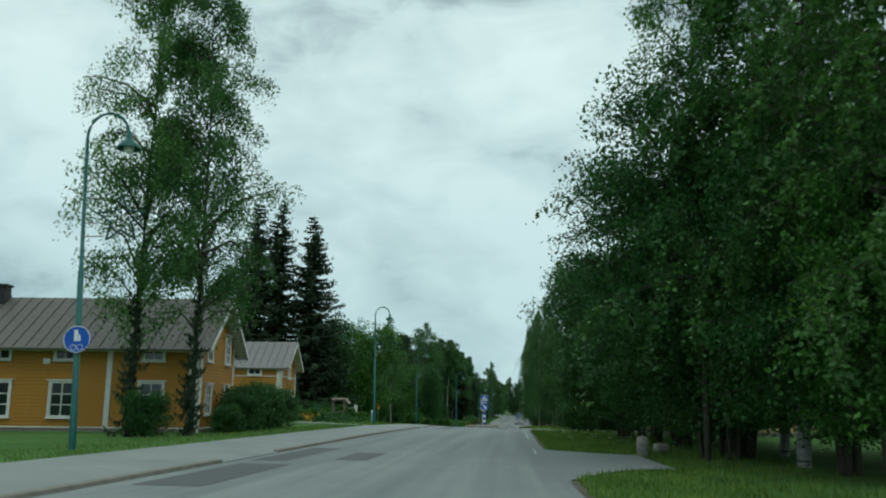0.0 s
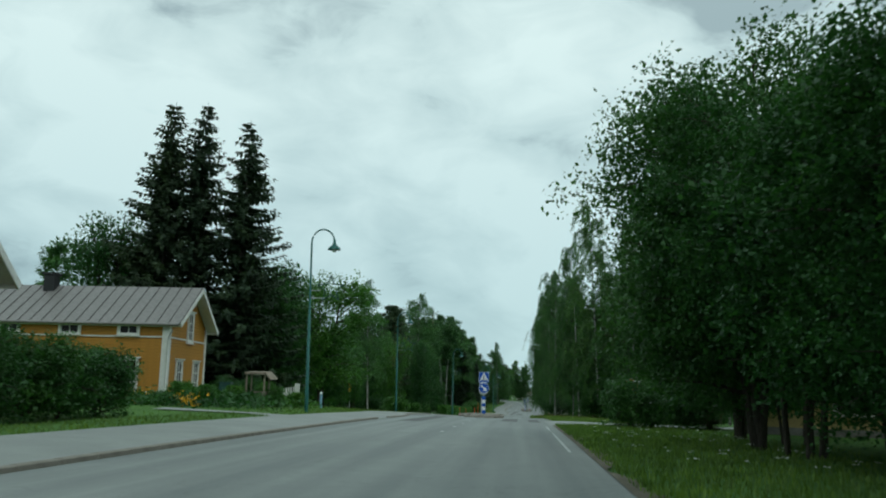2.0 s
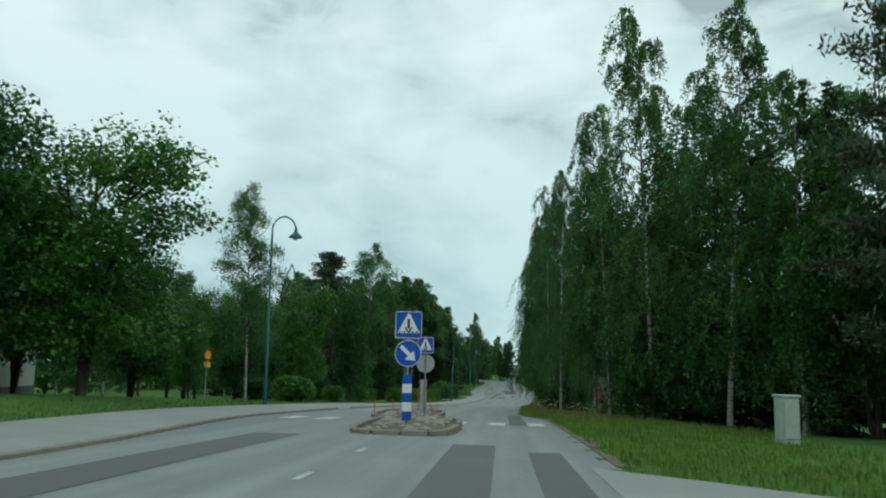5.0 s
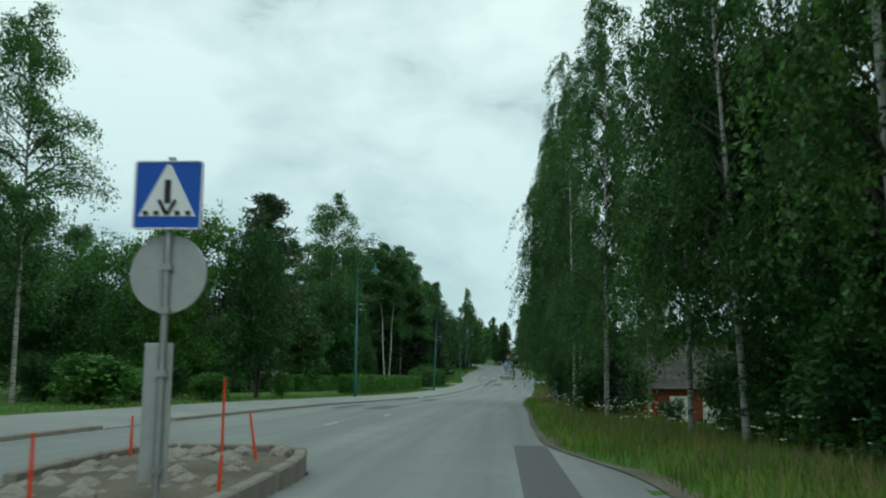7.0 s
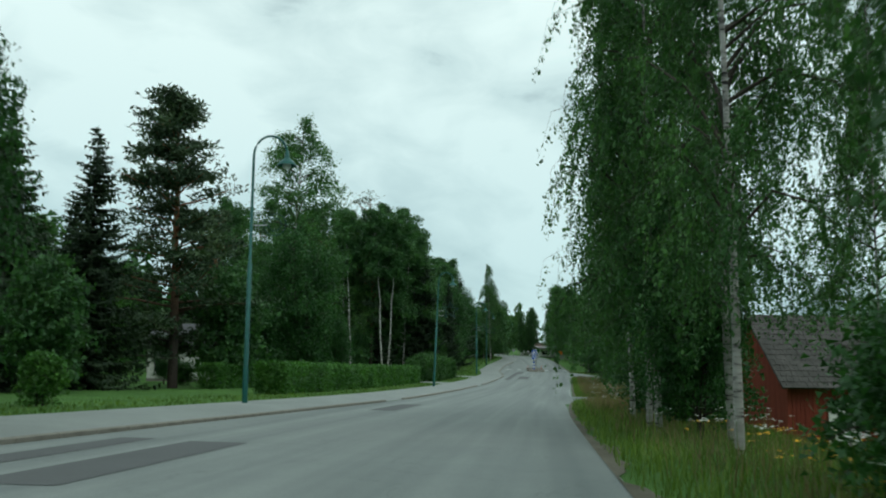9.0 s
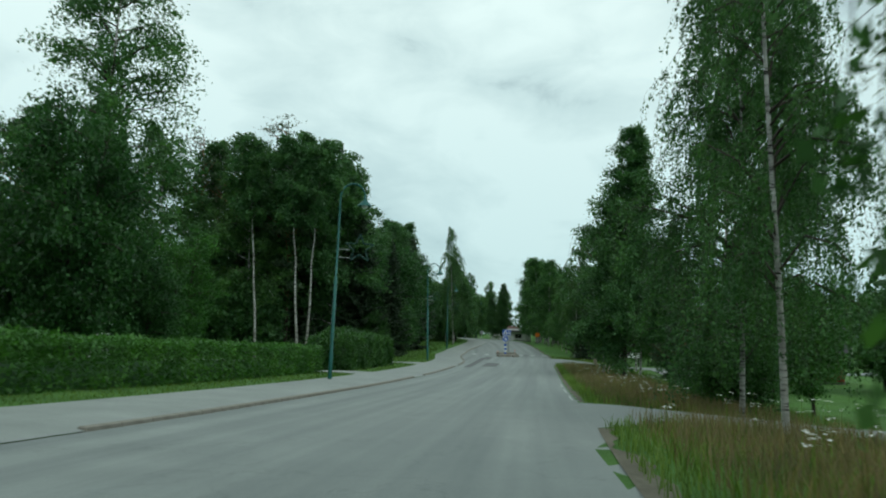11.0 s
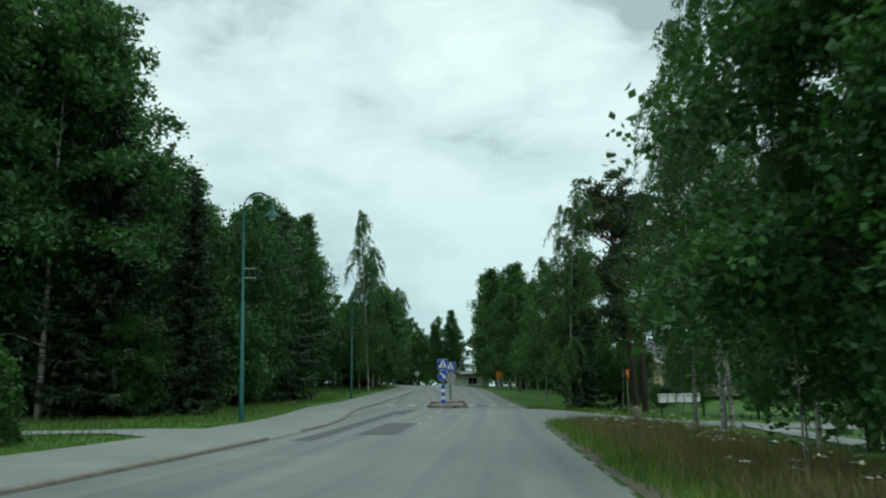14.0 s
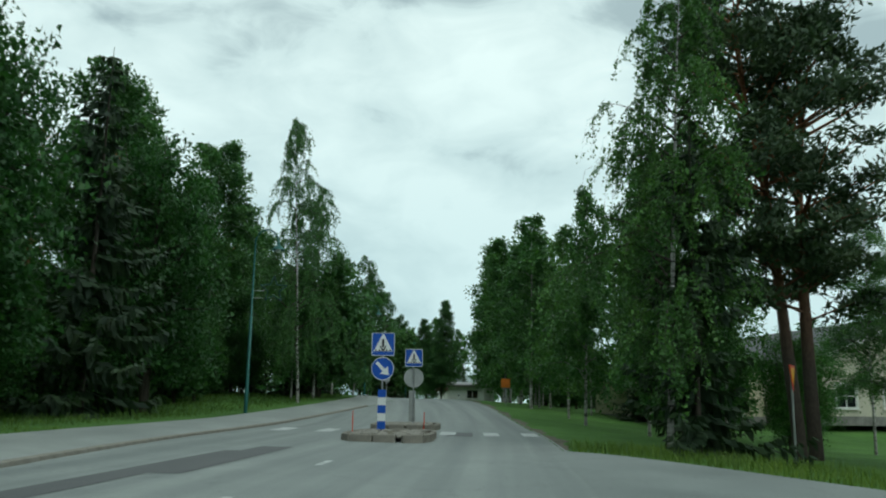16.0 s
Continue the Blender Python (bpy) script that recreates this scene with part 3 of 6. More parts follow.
def ochre_house(name, x, y0, y1, x_back, base, eave, ridge, label, long_windows, attic, gable_windows, pilasters, chimney, over=0.55, roof_mat=None, attic_z=None, belted=True, corner=0.30):
    """A board-clad house: its gable stands at x facing the road, its long wall at y0."""
    house = thing(name, (x, y0, base), 0, label, "house")
    metal = roof_mat or ROOF
    w, length, h = y1 - y0, x - x_back, eave - base
    rise = ridge - eave
    core = boxes(((-length / 2, w / 2, h / 2), (length - 0.02, w - 0.02, h)))
    part("wall_core", core, OCHRE, house)
    gab = prism([(0.01, h), (w - 0.01, h), (w / 2, h + rise * 0.985)], 0.01, length - 0.01)
    g = part("gable_core", gab, OCHRE, house)
    g.matrix_basis = Matrix.Rotation(radians(90), 4, "Z") @ Matrix.Diagonal((1, 1, 1, 1))
    board_wall(house, pose(-length, 0, 0), length, 0.35, h)
    board_wall(house, pose(0, 0, 0, 0, 0, 90), w, 0.35, h, gable=rise)
    part("footing", boxes(((-length / 2, w / 2, 0.1), (length + 0.03, w + 0.03, 0.5))), SOCKEL, house, "grey stone footing")
    # white corner boards and bands
    for px, py, sx, sy in ((0.02 - corner / 2, -0.035, corner, 0.06), (0.035, 0.09, 0.06, 0.26 if belted else 0.14), (0.035, w - 0.08, 0.06, 0.22 if belted else 0.12)):
        part("corner_board", boxes(((px, py, h / 2 + 0.18), (sx, sy, h - 0.36)), bevel=0.008), TRIM, house, "white corner board")
    for p in pilasters:
        part("corner_board", boxes(((p, -0.04, h / 2 + 0.18), (0.24, 0.07, h - 0.36)), bevel=0.008), TRIM, house, "white upright board")
    belt = h - 0.72
    if belted:
        part("band", boxes(((-length / 2, -0.035, belt), (length, 0.05, 0.07))), TRIM, house, "white moulding")
        part("band", boxes(((0.035, w / 2, belt), (0.05, w, 0.07))), TRIM, house, "white moulding")
    part("band", boxes(((-length / 2, -0.035, 0.42), (length, 0.05, 0.06))), TRIM, house, "white moulding")
    part("band", boxes(((0.035, w / 2, 0.42), (0.05, w, 0.06))), TRIM, house, "white moulding")
    # roof: two sheet-metal slopes with standing seams
    front = 0.62
    slope = math.atan2(rise, w / 2)
    run = (w / 2 + over) / math.cos(slope)
    for side in (0, 1):
        roof = new("roof")
        roof.parent = house
        turn = slope if side == 0 else -slope
        at = (0, w / 2, h + rise + 0.06)
        roof.matrix_basis = Matrix.Translation(at) @ Matrix.Rotation(turn, 4, "X")
        sgn = -1 if side == 0 else 1
        part("sheet", boxes(((-(length - front) / 2 + 0.0, sgn * run / 2, 0), (length + front, run, 0.05))), metal, roof, "grey sheet metal")
        k = 0
        while k * 0.55 < length + front:
            part("seam", boxes(((front / 2 + 0.28 - k * 0.55, sgn * run / 2, 0.04), (0.025, run, 0.035))), SEAM, roof)
            k += 1
        part("verge_board", boxes(((front / 2 + 0.31, sgn * run / 2, -0.10), (0.05, run + 0.02, 0.22)), bevel=0.008), TRIM, roof, "white verge board")
        part("soffit", boxes(((front / 2 - 0.0, sgn * run / 2, -0.045), (0.58, run - 0.05, 0.03))), TRIM, roof)
        part("eave_board", boxes(((-(length - front) / 2, sgn * (run - 0.02), -0.09), (length + front - 0.1, 0.04, 0.17))), TRIM, roof, "white eave board")
    gut = tubes("gutter", [([(-length, -over - 0.06, h - over * math.tan(slope) + 0.03), (0.55, -over - 0.06, h - over * math.tan(slope) + 0.01)], (0.07, 0.07), 8)], metal)
    part("gutter", gut, metal, house)
    dp = tubes("downpipe", [([(0.25, -over - 0.05, h - 0.42), (0.05, -0.14, h - 0.8), (0.05, -0.14, 0.25), (0.12, -0.25, 0.12)], (0.05,) * 4, 8)], TRIM)
    part("downpipe", dp, TRIM, house, "white downpipe")
    for cx, ww, wh, z in long_windows:
        window_unit(house, pose(cx - x, -0.03, z - base), ww, wh, 2, 3)
    for cx in attic:
        window_unit(house, pose(cx - x, -0.03, (attic_z - base) if attic_z else h - 0.56), 0.85, 0.34, 2, 1, False)
    for cy, ww, wh, z in gable_windows:
        window_unit(house, pose(0.03, cy - y0, z - base, 0, 0, 90), ww, wh, 2, 3)
    if chimney:
        top = h + rise + 0.72
        part("chimney", boxes(((chimney - x, w / 2 - 0.3, top - 0.85), (0.56, 0.6, 1.6)), ((chimney - x, w / 2 - 0.3, top - 0.1), (0.70, 0.74, 0.12)), bevel=0.015), BLACK, house, "black chimney with a cap")
    return house


brown_house = ochre_house("ochre_house", -11.5, 43.25, 49.15, -30.0, -1.06, 3.30, 5.42, "ochre wooden house with brownish metal roof and white corner boards",
                          [(-17.62, 1.0, 1.42, -0.13), (-20.5, 1.0, 1.42, -0.13), (-13.63, 1.0, 1.42, -0.13), (-23.3, 1.0, 1.42, -0.13)], (-17.6, -20.55, -13.6, -23.3),
                          [(44.55, 0.74, 1.24, 2.46), (47.74, 0.74, 1.24, 2.46), (44.6, 0.74, 1.2, 0.03), (47.74, 0.74, 1.2, 0.03)], (-4.07,), -22.2, 0.72, ROOF_BROWN, 2.40, False, 0.50)
part("name_plate", boxes(((-6.95, -0.04, 3.33), (0.30, 0.02, 0.24)), bevel=0.004), SIGN_WHITE, brown_house, "small white plate")
ochre_house("ochre_house", -12.4, 66.75, 72.75, -25.0, -0.62, 3.1, 5.0, "small ochre wooden house with a grey seamed metal roof",
            [(-14.3, 1.0, 1.5, -0.25), (-17.9, 1.0, 1.5, -0.25)], (-14.3, -17.1, -20.0),
            [(69.85, 0.7, 1.35, 2.35), (68.45, 0.75, 1.45, -0.2), (71.15, 0.75, 1.45, -0.2)], (), -19.5, 0.25)


def plain_house(name, x, y, turn, w, d, h, rise, wall, roof_mat, label, openings, porch=False):
    """A plain house standing back from the road: gabled roof along its length; openings on its front (-y)."""
    house = thing(name, spot(x, y, -0.1), turn, label, "house")
    part("wall", boxes(((0, 0, h / 2), (w, d, h))), wall, house)
    g = part("gable", prism([(-d / 2 + 0.02, h), (d / 2 - 0.02, h), (0, h + rise)], -w / 2 + 0.02, w / 2 - 0.02), wall, house)
    g.matrix_basis = Matrix.Rotation(radians(90), 4, "Z")
    slope = math.atan2(rise, d / 2)
    run = (d / 2 + 0.5) / math.cos(slope)
    for sgn in (-1, 1):
        rf = part("roof", boxes(((0, sgn * run / 2, 0), (w + 1.0, run, 0.12)), ((0, sgn * (run - 0.03), -0.12), (w + 1.0, 0.06, 0.2))), roof_mat, house)
        rf.matrix_basis = Matrix.Translation((0, 0, h + rise + 0.05)) @ Matrix.Rotation(-sgn * slope, 4, "X")
        for end in (-1, 1):
            vb = part("verge_board", boxes(((end * (w / 2 + 0.5), sgn * run / 2, -0.1), (0.06, run, 0.24))), TRIM, house)
            vb.matrix_basis = rf.matrix_basis.copy()
    part("footing", boxes(((0, 0, 0.15), (w + 0.06, d + 0.06, 0.5))), SOCKEL, house)
    for face, cx, z, ww, hh, kind in openings:
        m = pose(cx, -d / 2 - 0.01, z) if face == "front" else pose(-w / 2 - 0.01, cx, z, 0, 0, -90)
        if kind == "door":
            door = new("door")
            door.parent = house
            door.matrix_basis = m
            part("leaf", boxes(((0, -0.02, hh / 2), (ww, 0.05, hh)), bevel=0.01), CURTAIN, door)
            part("door_frame", boxes(((-ww / 2 - 0.05, -0.03, hh / 2), (0.1, 0.08, hh + 0.1)), ((ww / 2 + 0.05, -0.03, hh / 2), (0.1, 0.08, hh + 0.1)), ((0, -0.03, hh + 0.05), (ww, 0.08, 0.1))), TRIM, door)
        else:
            window_unit(house, m, ww, hh, 2, 1 if kind == "wide" else 2, False)
    return house


pale = plain_house("pale_house", 18.2, 60.3, -35, 10, 7, 3.9, 2.2, YELLOW_WALL, ROOF_DARK, "pale yellow boarded house behind the trees", [("front", -3.63, 1.4, 0.7, 0.9, "w"), ("front", -0.8, 1.0, 1.2, 1.2, "w"), ("front", 2.6, 1.0, 1.2, 1.2, "w")])
part("corner_board", boxes(((-4.95, -3.53, 2.1), (0.14, 0.06, 3.5))), TRIM, pale, "white corner board")
yellow = plain_house("yellow_house", 38.5, 197.2, -25, 7, 4, 2.7, 1.5, OCHRE, ROOF_DARK, "small yellow boarded house with red boarding under a dark roof", [("front", -2.75, 0.9, 0.6, 1.1, "w")])
part("boarding", boxes(((0.75, -2.05, 1.4), (5.4, 0.1, 2.2))), SHED_RED, yellow, "red boarded front")
plain_house("white_house", -10.5, 172.5, 0, 9, 7, 2.9, 1.5, WHITE_WALL, ROOF_DARK, "low white house behind hedge and pines", [("front", -3, 0.9, 2.0, 1.1, "wide"), ("front", 2.5, 0.9, 2.0, 1.1, "wide"), ("front", 0.3, 0.2, 0.9, 2.0, "door")])
plain_house("white_house", -19.5, 96.0, 0, 10, 7, 2.9, 1.6, WHITE_WALL, ROOF_DARK, "pale house half hidden by leafy trees", [("front", -2, 0.9, 1.4, 1.2, "w"), ("front", 2.5, 0.9, 1.4, 1.2, "w")])
plain_house("white_house", 33.0, 147.0, 0, 8, 7, 3.0, 1.6, WHITE_WALL, ROOF_DARK, "small white rendered house beyond the red shed", [("front", -2, 0.9, 1.0, 1.4, "w"), ("side", 0, 0.9, 1.0, 1.4, "w")])
plain_house("cream_building", 47.5, 258.0, 96, 22, 13, 3.5, 2.6, CREAM_BRICK, ROOF_DARK, "cream gabled building with white verges behind the pines", [("side", -3.2, 0.3, 1.1, 2.1, "door"), ("side", 1.5, 0.9, 1.5, 1.2, "wide"), ("side", 4.6, 0.9, 1.2, 1.2, "w")])
plain_house("cream_building", 36.5, 253.0, 96, 9, 7, 3.0, 1.5, PALE_WALL, ROOF_DARK, "lower pale yellow wing beside the cream building", [("side", 1.6, 0.9, 1.3, 1.2, "w"), ("side", -1.6, 0.3, 1.0, 2.0, "door")])
plain_house("white_house", 28.2, 302.0, -4, 5.4, 4, 2.3, 0.3, WHITE_WALL, ROOF, "low white building at the end of the road", [("front", 0.2, 0.8, 1.3, 0.9, "wide"), ("front", 2.0, 0.3, 0.8, 1.8, "door")])
plain_house("white_house", 29.6, 346.0, 0, 6, 5, 2.6, 1.0, WHITE_WALL, ROOF_RED, "far house with a dull red roof", [("front", 0, 1.2, 1.4, 1.1, "w")])


def red_shed(x, y, turn, w, d, h, rise, label, doors):
    shed = thing("red_shed", spot(x, y, -0.15), turn, label, "shed")
    part("wall_core", boxes(((0, 0, h / 2), (w, d, h))), SHED_RED, shed)
    n = int(w / 0.16)
    for k in range(n):
        part("board", boxes(((-w / 2 + (k + 0.5) * w / n, -d / 2 - 0.012, h / 2), (w / n - 0.015, 0.024, h)), ), SHED_RED, shed)
    g = part("gable", prism([(-d / 2, h), (d / 2, h), (0, h + rise)], -w / 2, w / 2), SHED_RED, shed)
    g.matrix_basis = Matrix.Rotation(radians(90), 4, "Z")
    slope = math.atan2(rise, d / 2)
    run = (d / 2 + 0.45) / math.cos(slope)
    rng = np.random.default_rng(int(x * 7))
    for sgn in (-1, 1):
        roof = new("roof")
        roof.parent = shed
        roof.matrix_basis = Matrix.Translation((0, 0, h + rise + 0.04)) @ Matrix.Rotation(-sgn * slope, 4, "X")
        part("deck", boxes(((0, sgn * run / 2, -0.02), (w + 0.7, run, 0.05))), SHINGLE, roof)
        rows = int(run / 0.3)
        for r in range(rows):
            bm = bmesh.new()
            xx = -w / 2 - 0.35
            while xx < w / 2 + 0.33:
                ww = 0.14 + 0.1 * rng.random()
                box(bm, (xx + ww / 2, sgn * (r + 0.55) * run / rows, 0.025 + 0.012 * rng.random()), (ww - 0.012, run / rows + 0.05, 0.02), Matrix.Rotation(sgn * 0.05, 4, "X"))
                xx += ww
            part("shingle_course", bm, SHINGLE, roof)
    for cx, ww, hh in doors:
        door = new("door")
        door.parent = shed
        door.matrix_basis = pose(cx, -d / 2 - 0.03, 0.1)
        part("leaf", boxes(((0, -0.02, hh / 2), (ww, 0.05, hh)), bevel=0.008), WOOD_GREY if ww > 1.5 else TRIM, door, "weathered pale door leaf")
        part("door_frame", boxes(((-ww / 2 - 0.05, -0.02, hh / 2), (0.09, 0.07, hh)), ((ww / 2 + 0.05, -0.02, hh / 2), (0.09, 0.07, hh)), ((0, -0.02, hh + 0.05), (ww + 0.19, 0.07, 0.09))), TRIM, door)
        part("door_handle", boxes(((ww / 2 - 0.1, -0.07, hh / 2), (0.03, 0.05, 0.14))), BLACK, door)
    return shed


red_shed(24.4, 141.9, 2, 9.0, 6.0, 2.75, 2.4, "long red board shed with weathered shingles and pale doors", [(-2.4, 1.0, 1.75), (-0.2, 0.95, 1.75), (2.9, 1.0, 1.75)])
plain_house("cream_cottage", 23.5, 126.1, 65, 4.0, 2.9, 2.35, 1.05, PALE_WALL, ROOF_DARK, "small cream rendered cottage with a gable roof", [("side", 0.7, 0.95, 0.7, 1.2, "w")])


# ---------------------------------------------------------------- street furniture
def star_points(r, cx, cz):
    return [(cx + (r if i % 2 == 0 else r * 0.42) * math.sin(i * math.pi / 5), cz + (r if i % 2 == 0 else r * 0.42) * math.cos(i * math.pi / 5)) for i in range(11)]


def street_lamp(x, y, ornament, lean=0.0, board=False):
    lamp = thing("street_lamp", spot(x, y), 0, "teal painted street lamp with a curved neck and bell shade", "street lamp", "street lamps along the path")
    lamp.matrix_basis = pose(*spot(x, y), 0, lean, 0)
    part("pole", tubes("pole", [([(0, 0, -0.2), (0, 0, 1.0), (0, 0, 1.02), (0, 0, 4.2), (0, 0, 4.22), (0, 0, 7.55)], (0.085, 0.085, 0.075, 0.07, 0.05, 0.042), 12)], TEAL), TEAL, lamp)
    arc = [(0.52 - 0.52 * math.cos(a), 0, 7.55 + 0.62 * math.sin(a)) for a in np.linspace(0, math.pi * 0.94, 14)]
    part("neck", tubes("neck", [(arc, [0.036] * 14, 8)], TEAL), TEAL, lamp)
    prof = [(0.03, 7.72), (0.06, 7.66), (0.075, 7.52), (0.10, 7.46), (0.20, 7.38), (0.29, 7.28), (0.30, 7.24)]
    shade = tubes("shade", [([(1.03, 0, z) for _, z in prof], [r for r, _ in prof], 18)], TEAL)
    sh = part("shade", shade, TEAL, lamp, "bell-shaped metal shade")
    bulb = bmesh.new()
    bmesh.ops.create_uvsphere(bulb, u_segments=12, v_segments=8, radius=0.13, matrix=Matrix.Translation((1.03, 0, 7.25)))
    part("bulb", bulb, SIGN_WHITE, sh, smooth=True)
    for z in (5.05, 5.38):
        part("bracket", tubes("bracket", [([(0, 0, z), (0.48, 0, z)], (0.018, 0.018), 6)], GALV), GALV, lamp, "short metal bracket arm")
    if ornament == "star":
        pts = star_points(0.62, 0.92, 5.45)
        fr = tubes("star_frame", [([(px, 0, pz) for px, pz in pts[i:i + 2]], (0.025, 0.025), 5) for i in range(10)], TEAL_DARK, False)
        part("star_frame", fr, TEAL_DARK, lamp, "five-pointed wire star ornament")
    elif ornament == "ring":
        for rr in (0.34, 0.2):
            fr = tubes("ring_frame", [([(0.72 + rr * math.cos(a), 0, 5.4 + rr * math.sin(a)) for a in np.linspace(0, 2 * math.pi, 19)], [0.014] * 19, 5)], TEAL_DARK)
            part("ring_frame", fr, TEAL_DARK, lamp, "round wire ornament")
    if board:
        # round blue path sign on the pole, its pictures as plain shapes
        s = new("path_sign")
        s.parent = lamp
        s.matrix_basis = pose(0.03, -0.10, 2.55)
        part("plate", prism(disc_points(0.32, 32), -0.012, 0.012), SIGN_BLUE, s, "round blue sign plate")
        rim_ = tubes("rim", [([(0.31 * math.cos(a), -0.014, 0.31 * math.sin(a)) for a in np.linspace(0, 2 * math.pi, 33)], [0.010] * 33, 5)], SIGN_WHITE)
        part("rim", rim_, SIGN_WHITE, s)
        part("mark", boxes(((-0.02, -0.018, 0.09), (0.09, 0.008, 0.26)), ((0.06, -0.018, 0.03), (0.05, 0.008, 0.16)), bevel=0.003), SIGN_WHITE, s, "plain white bars")
        for cx in (-0.08, 0.08):
            w_ = tubes("mark", [([(cx + 0.065 * math.cos(a), -0.018, -0.19 + 0.065 * math.sin(a)) for a in np.linspace(0, 2 * math.pi, 17)], [0.008] * 17, 4)], SIGN_WHITE)
            part("mark", w_, SIGN_WHITE, s)
    return lamp


for x_, y_, orn, le_, bd in ((-9.13, 25.15, "star", -2.2, True), (-5.32, 64.4, "star", -0.7, False), (-3.41, 96.9, "star", -0.3, False), (1.40, 132.4, "ring", -0.1, False), (6.2, 167.3, "star", 1.9, False),
                             (10.2, 203.5, "ring", -0.7, False), (12.6, 238.4, "star", 0.3, False), (16.4, 277, "ring", 0.5, False), (20.6, 313, "star", 0.5, False)):
    street_lamp(x_, y_, orn, le_, bd)


def crossing_face(parent, m):
    """A blue square with a white triangle on it; the picture inside as plain dark shapes."""
    s = new("crossing_sign")
    s.parent = parent
    s.matrix_basis = m
    part("plate", prism(rounded_square(0.64, 0.03), -0.012, 0.012), SIGN_BLUE, s, "blue square sign plate")
    edge = [(px * 0.98, pz * 0.98) for px, pz in rounded_square(0.64, 0.03)]
    edge.append(edge[0])
    part("rim", tubes("rim", [([(px, -0.013, pz) for px, pz in edge], [0.009] * len(edge), 5)], SIGN_WHITE), SIGN_WHITE, s)
    part("triangle", prism([(-0.27, -0.2), (0.27, -0.2), (0.02, 0.28), (-0.02, 0.28)], -0.018, -0.0125), SIGN_WHITE, s, "white triangle")
    pieces = [((0.0, -0.021, 0.03), (0.06, 0.005, 0.22), 0.0)]
    pieces += [((sx * 0.045, -0.021, -0.11), (0.035, 0.005, 0.14), sx * 0.5) for sx in (-1, 1)]
    pieces += [((-0.2 + 0.1 * k, -0.0212, -0.17), (0.045, 0.005, 0.04), 0.0) for k in range(5)]
    for at, size, tip in pieces:
        dark = bmesh.new()
        box(dark, at, size, Matrix.Rotation(tip, 4, "Y"))
        part("mark", dark, SIGN_BLACK, s, "plain dark bar")
    return s


def island(y0, y1, d_mid, label):
    """A kerbed traffic island with rubble on top; stones are pieces of their own."""
    ob = thing("traffic_island", (float(xr((y0 + y1) / 2)) + d_mid, (y0 + y1) / 2, float(ground_z(xr((y0 + y1) / 2) + d_mid, (y0 + y1) / 2))), -5.5, label, "traffic island")
    L, W = (y1 - y0) / 2, 1.15
    pts = []
    for a in np.linspace(0, 2 * math.pi, 200):
        c, s = math.cos(a), math.sin(a)
        pts.append((W * math.copysign(abs(c) ** 0.45, c), L * math.copysign(abs(s) ** 0.6, s)))
    bed = bmesh.new()
    vs = [bed.verts.new((px * 0.9, py * 0.93, 0.11)) for px, py in pts[:-1:4]]
    mid_ = bed.verts.new((0, 0, 0.2))
    for i in range(len(vs)):
        bed.faces.new((vs[i], vs[(i + 1) % len(vs)], mid_))
    part("bed", bed, SOIL, ob)
    acc, last = 0.0, pts[0]
    block = bmesh.new()
    box(block, (0, 0, 0.03), (0.56, 0.14, 0.30), None, 0.02)
    kerb_me = to_mesh("kerb_stone", block, GRANITE)
    for p in pts[1:]:
        acc += math.dist(p, last)
        if acc > 0.56:
            k = new("kerb_stone", kerb_me)
            k.parent = ob
            k.matrix_basis = pose((p[0] + last[0]) / 2, (p[1] + last[1]) / 2, 0, 0, 0, math.degrees(math.atan2(p[1] - last[1], p[0] - last[0])))
            acc = 0
        last = p
    rng = np.random.default_rng(int(y0))
    rocks = []
    for k in range(3):
        bm = bmesh.new()
        bmesh.ops.create_icosphere(bm, subdivisions=1, radius=1)
        for v in bm.verts:
            v.co *= 0.8 + 0.35 * rng.random()
        rocks.append(to_mesh("stone", bm, STONE))
    for k in range(70):
        px, py = rng.uniform(-W * 0.75, W * 0.75), rng.uniform(-L * 0.85, L * 0.85)
        st = new("stone", rocks[k % 3])
        st.parent = ob
        sc = rng.uniform(0.08, 0.2)
        st.matrix_basis = pose(px, py, 0.13, 0, 0, rng.uniform(0, 360)) @ Matrix.Diagonal((sc, sc * 0.8, sc * 0.55, 1))
    return ob


def marker_post(x, y, lean, h=1.0):
    m = thing("marker_post", spot(x, y, 0.1), 0, "thin orange-red plastic marker rod", "marker post", "marker rods on the island")
    m.matrix_basis = pose(*spot(x, y, 0.1), 0, lean, 0)
    part("rod", tubes("rod", [([(0, 0, 0), (0, 0, h * 0.5), (0, 0, h)], (0.017, 0.016, 0.012), 6)], MARKER), MARKER, m)


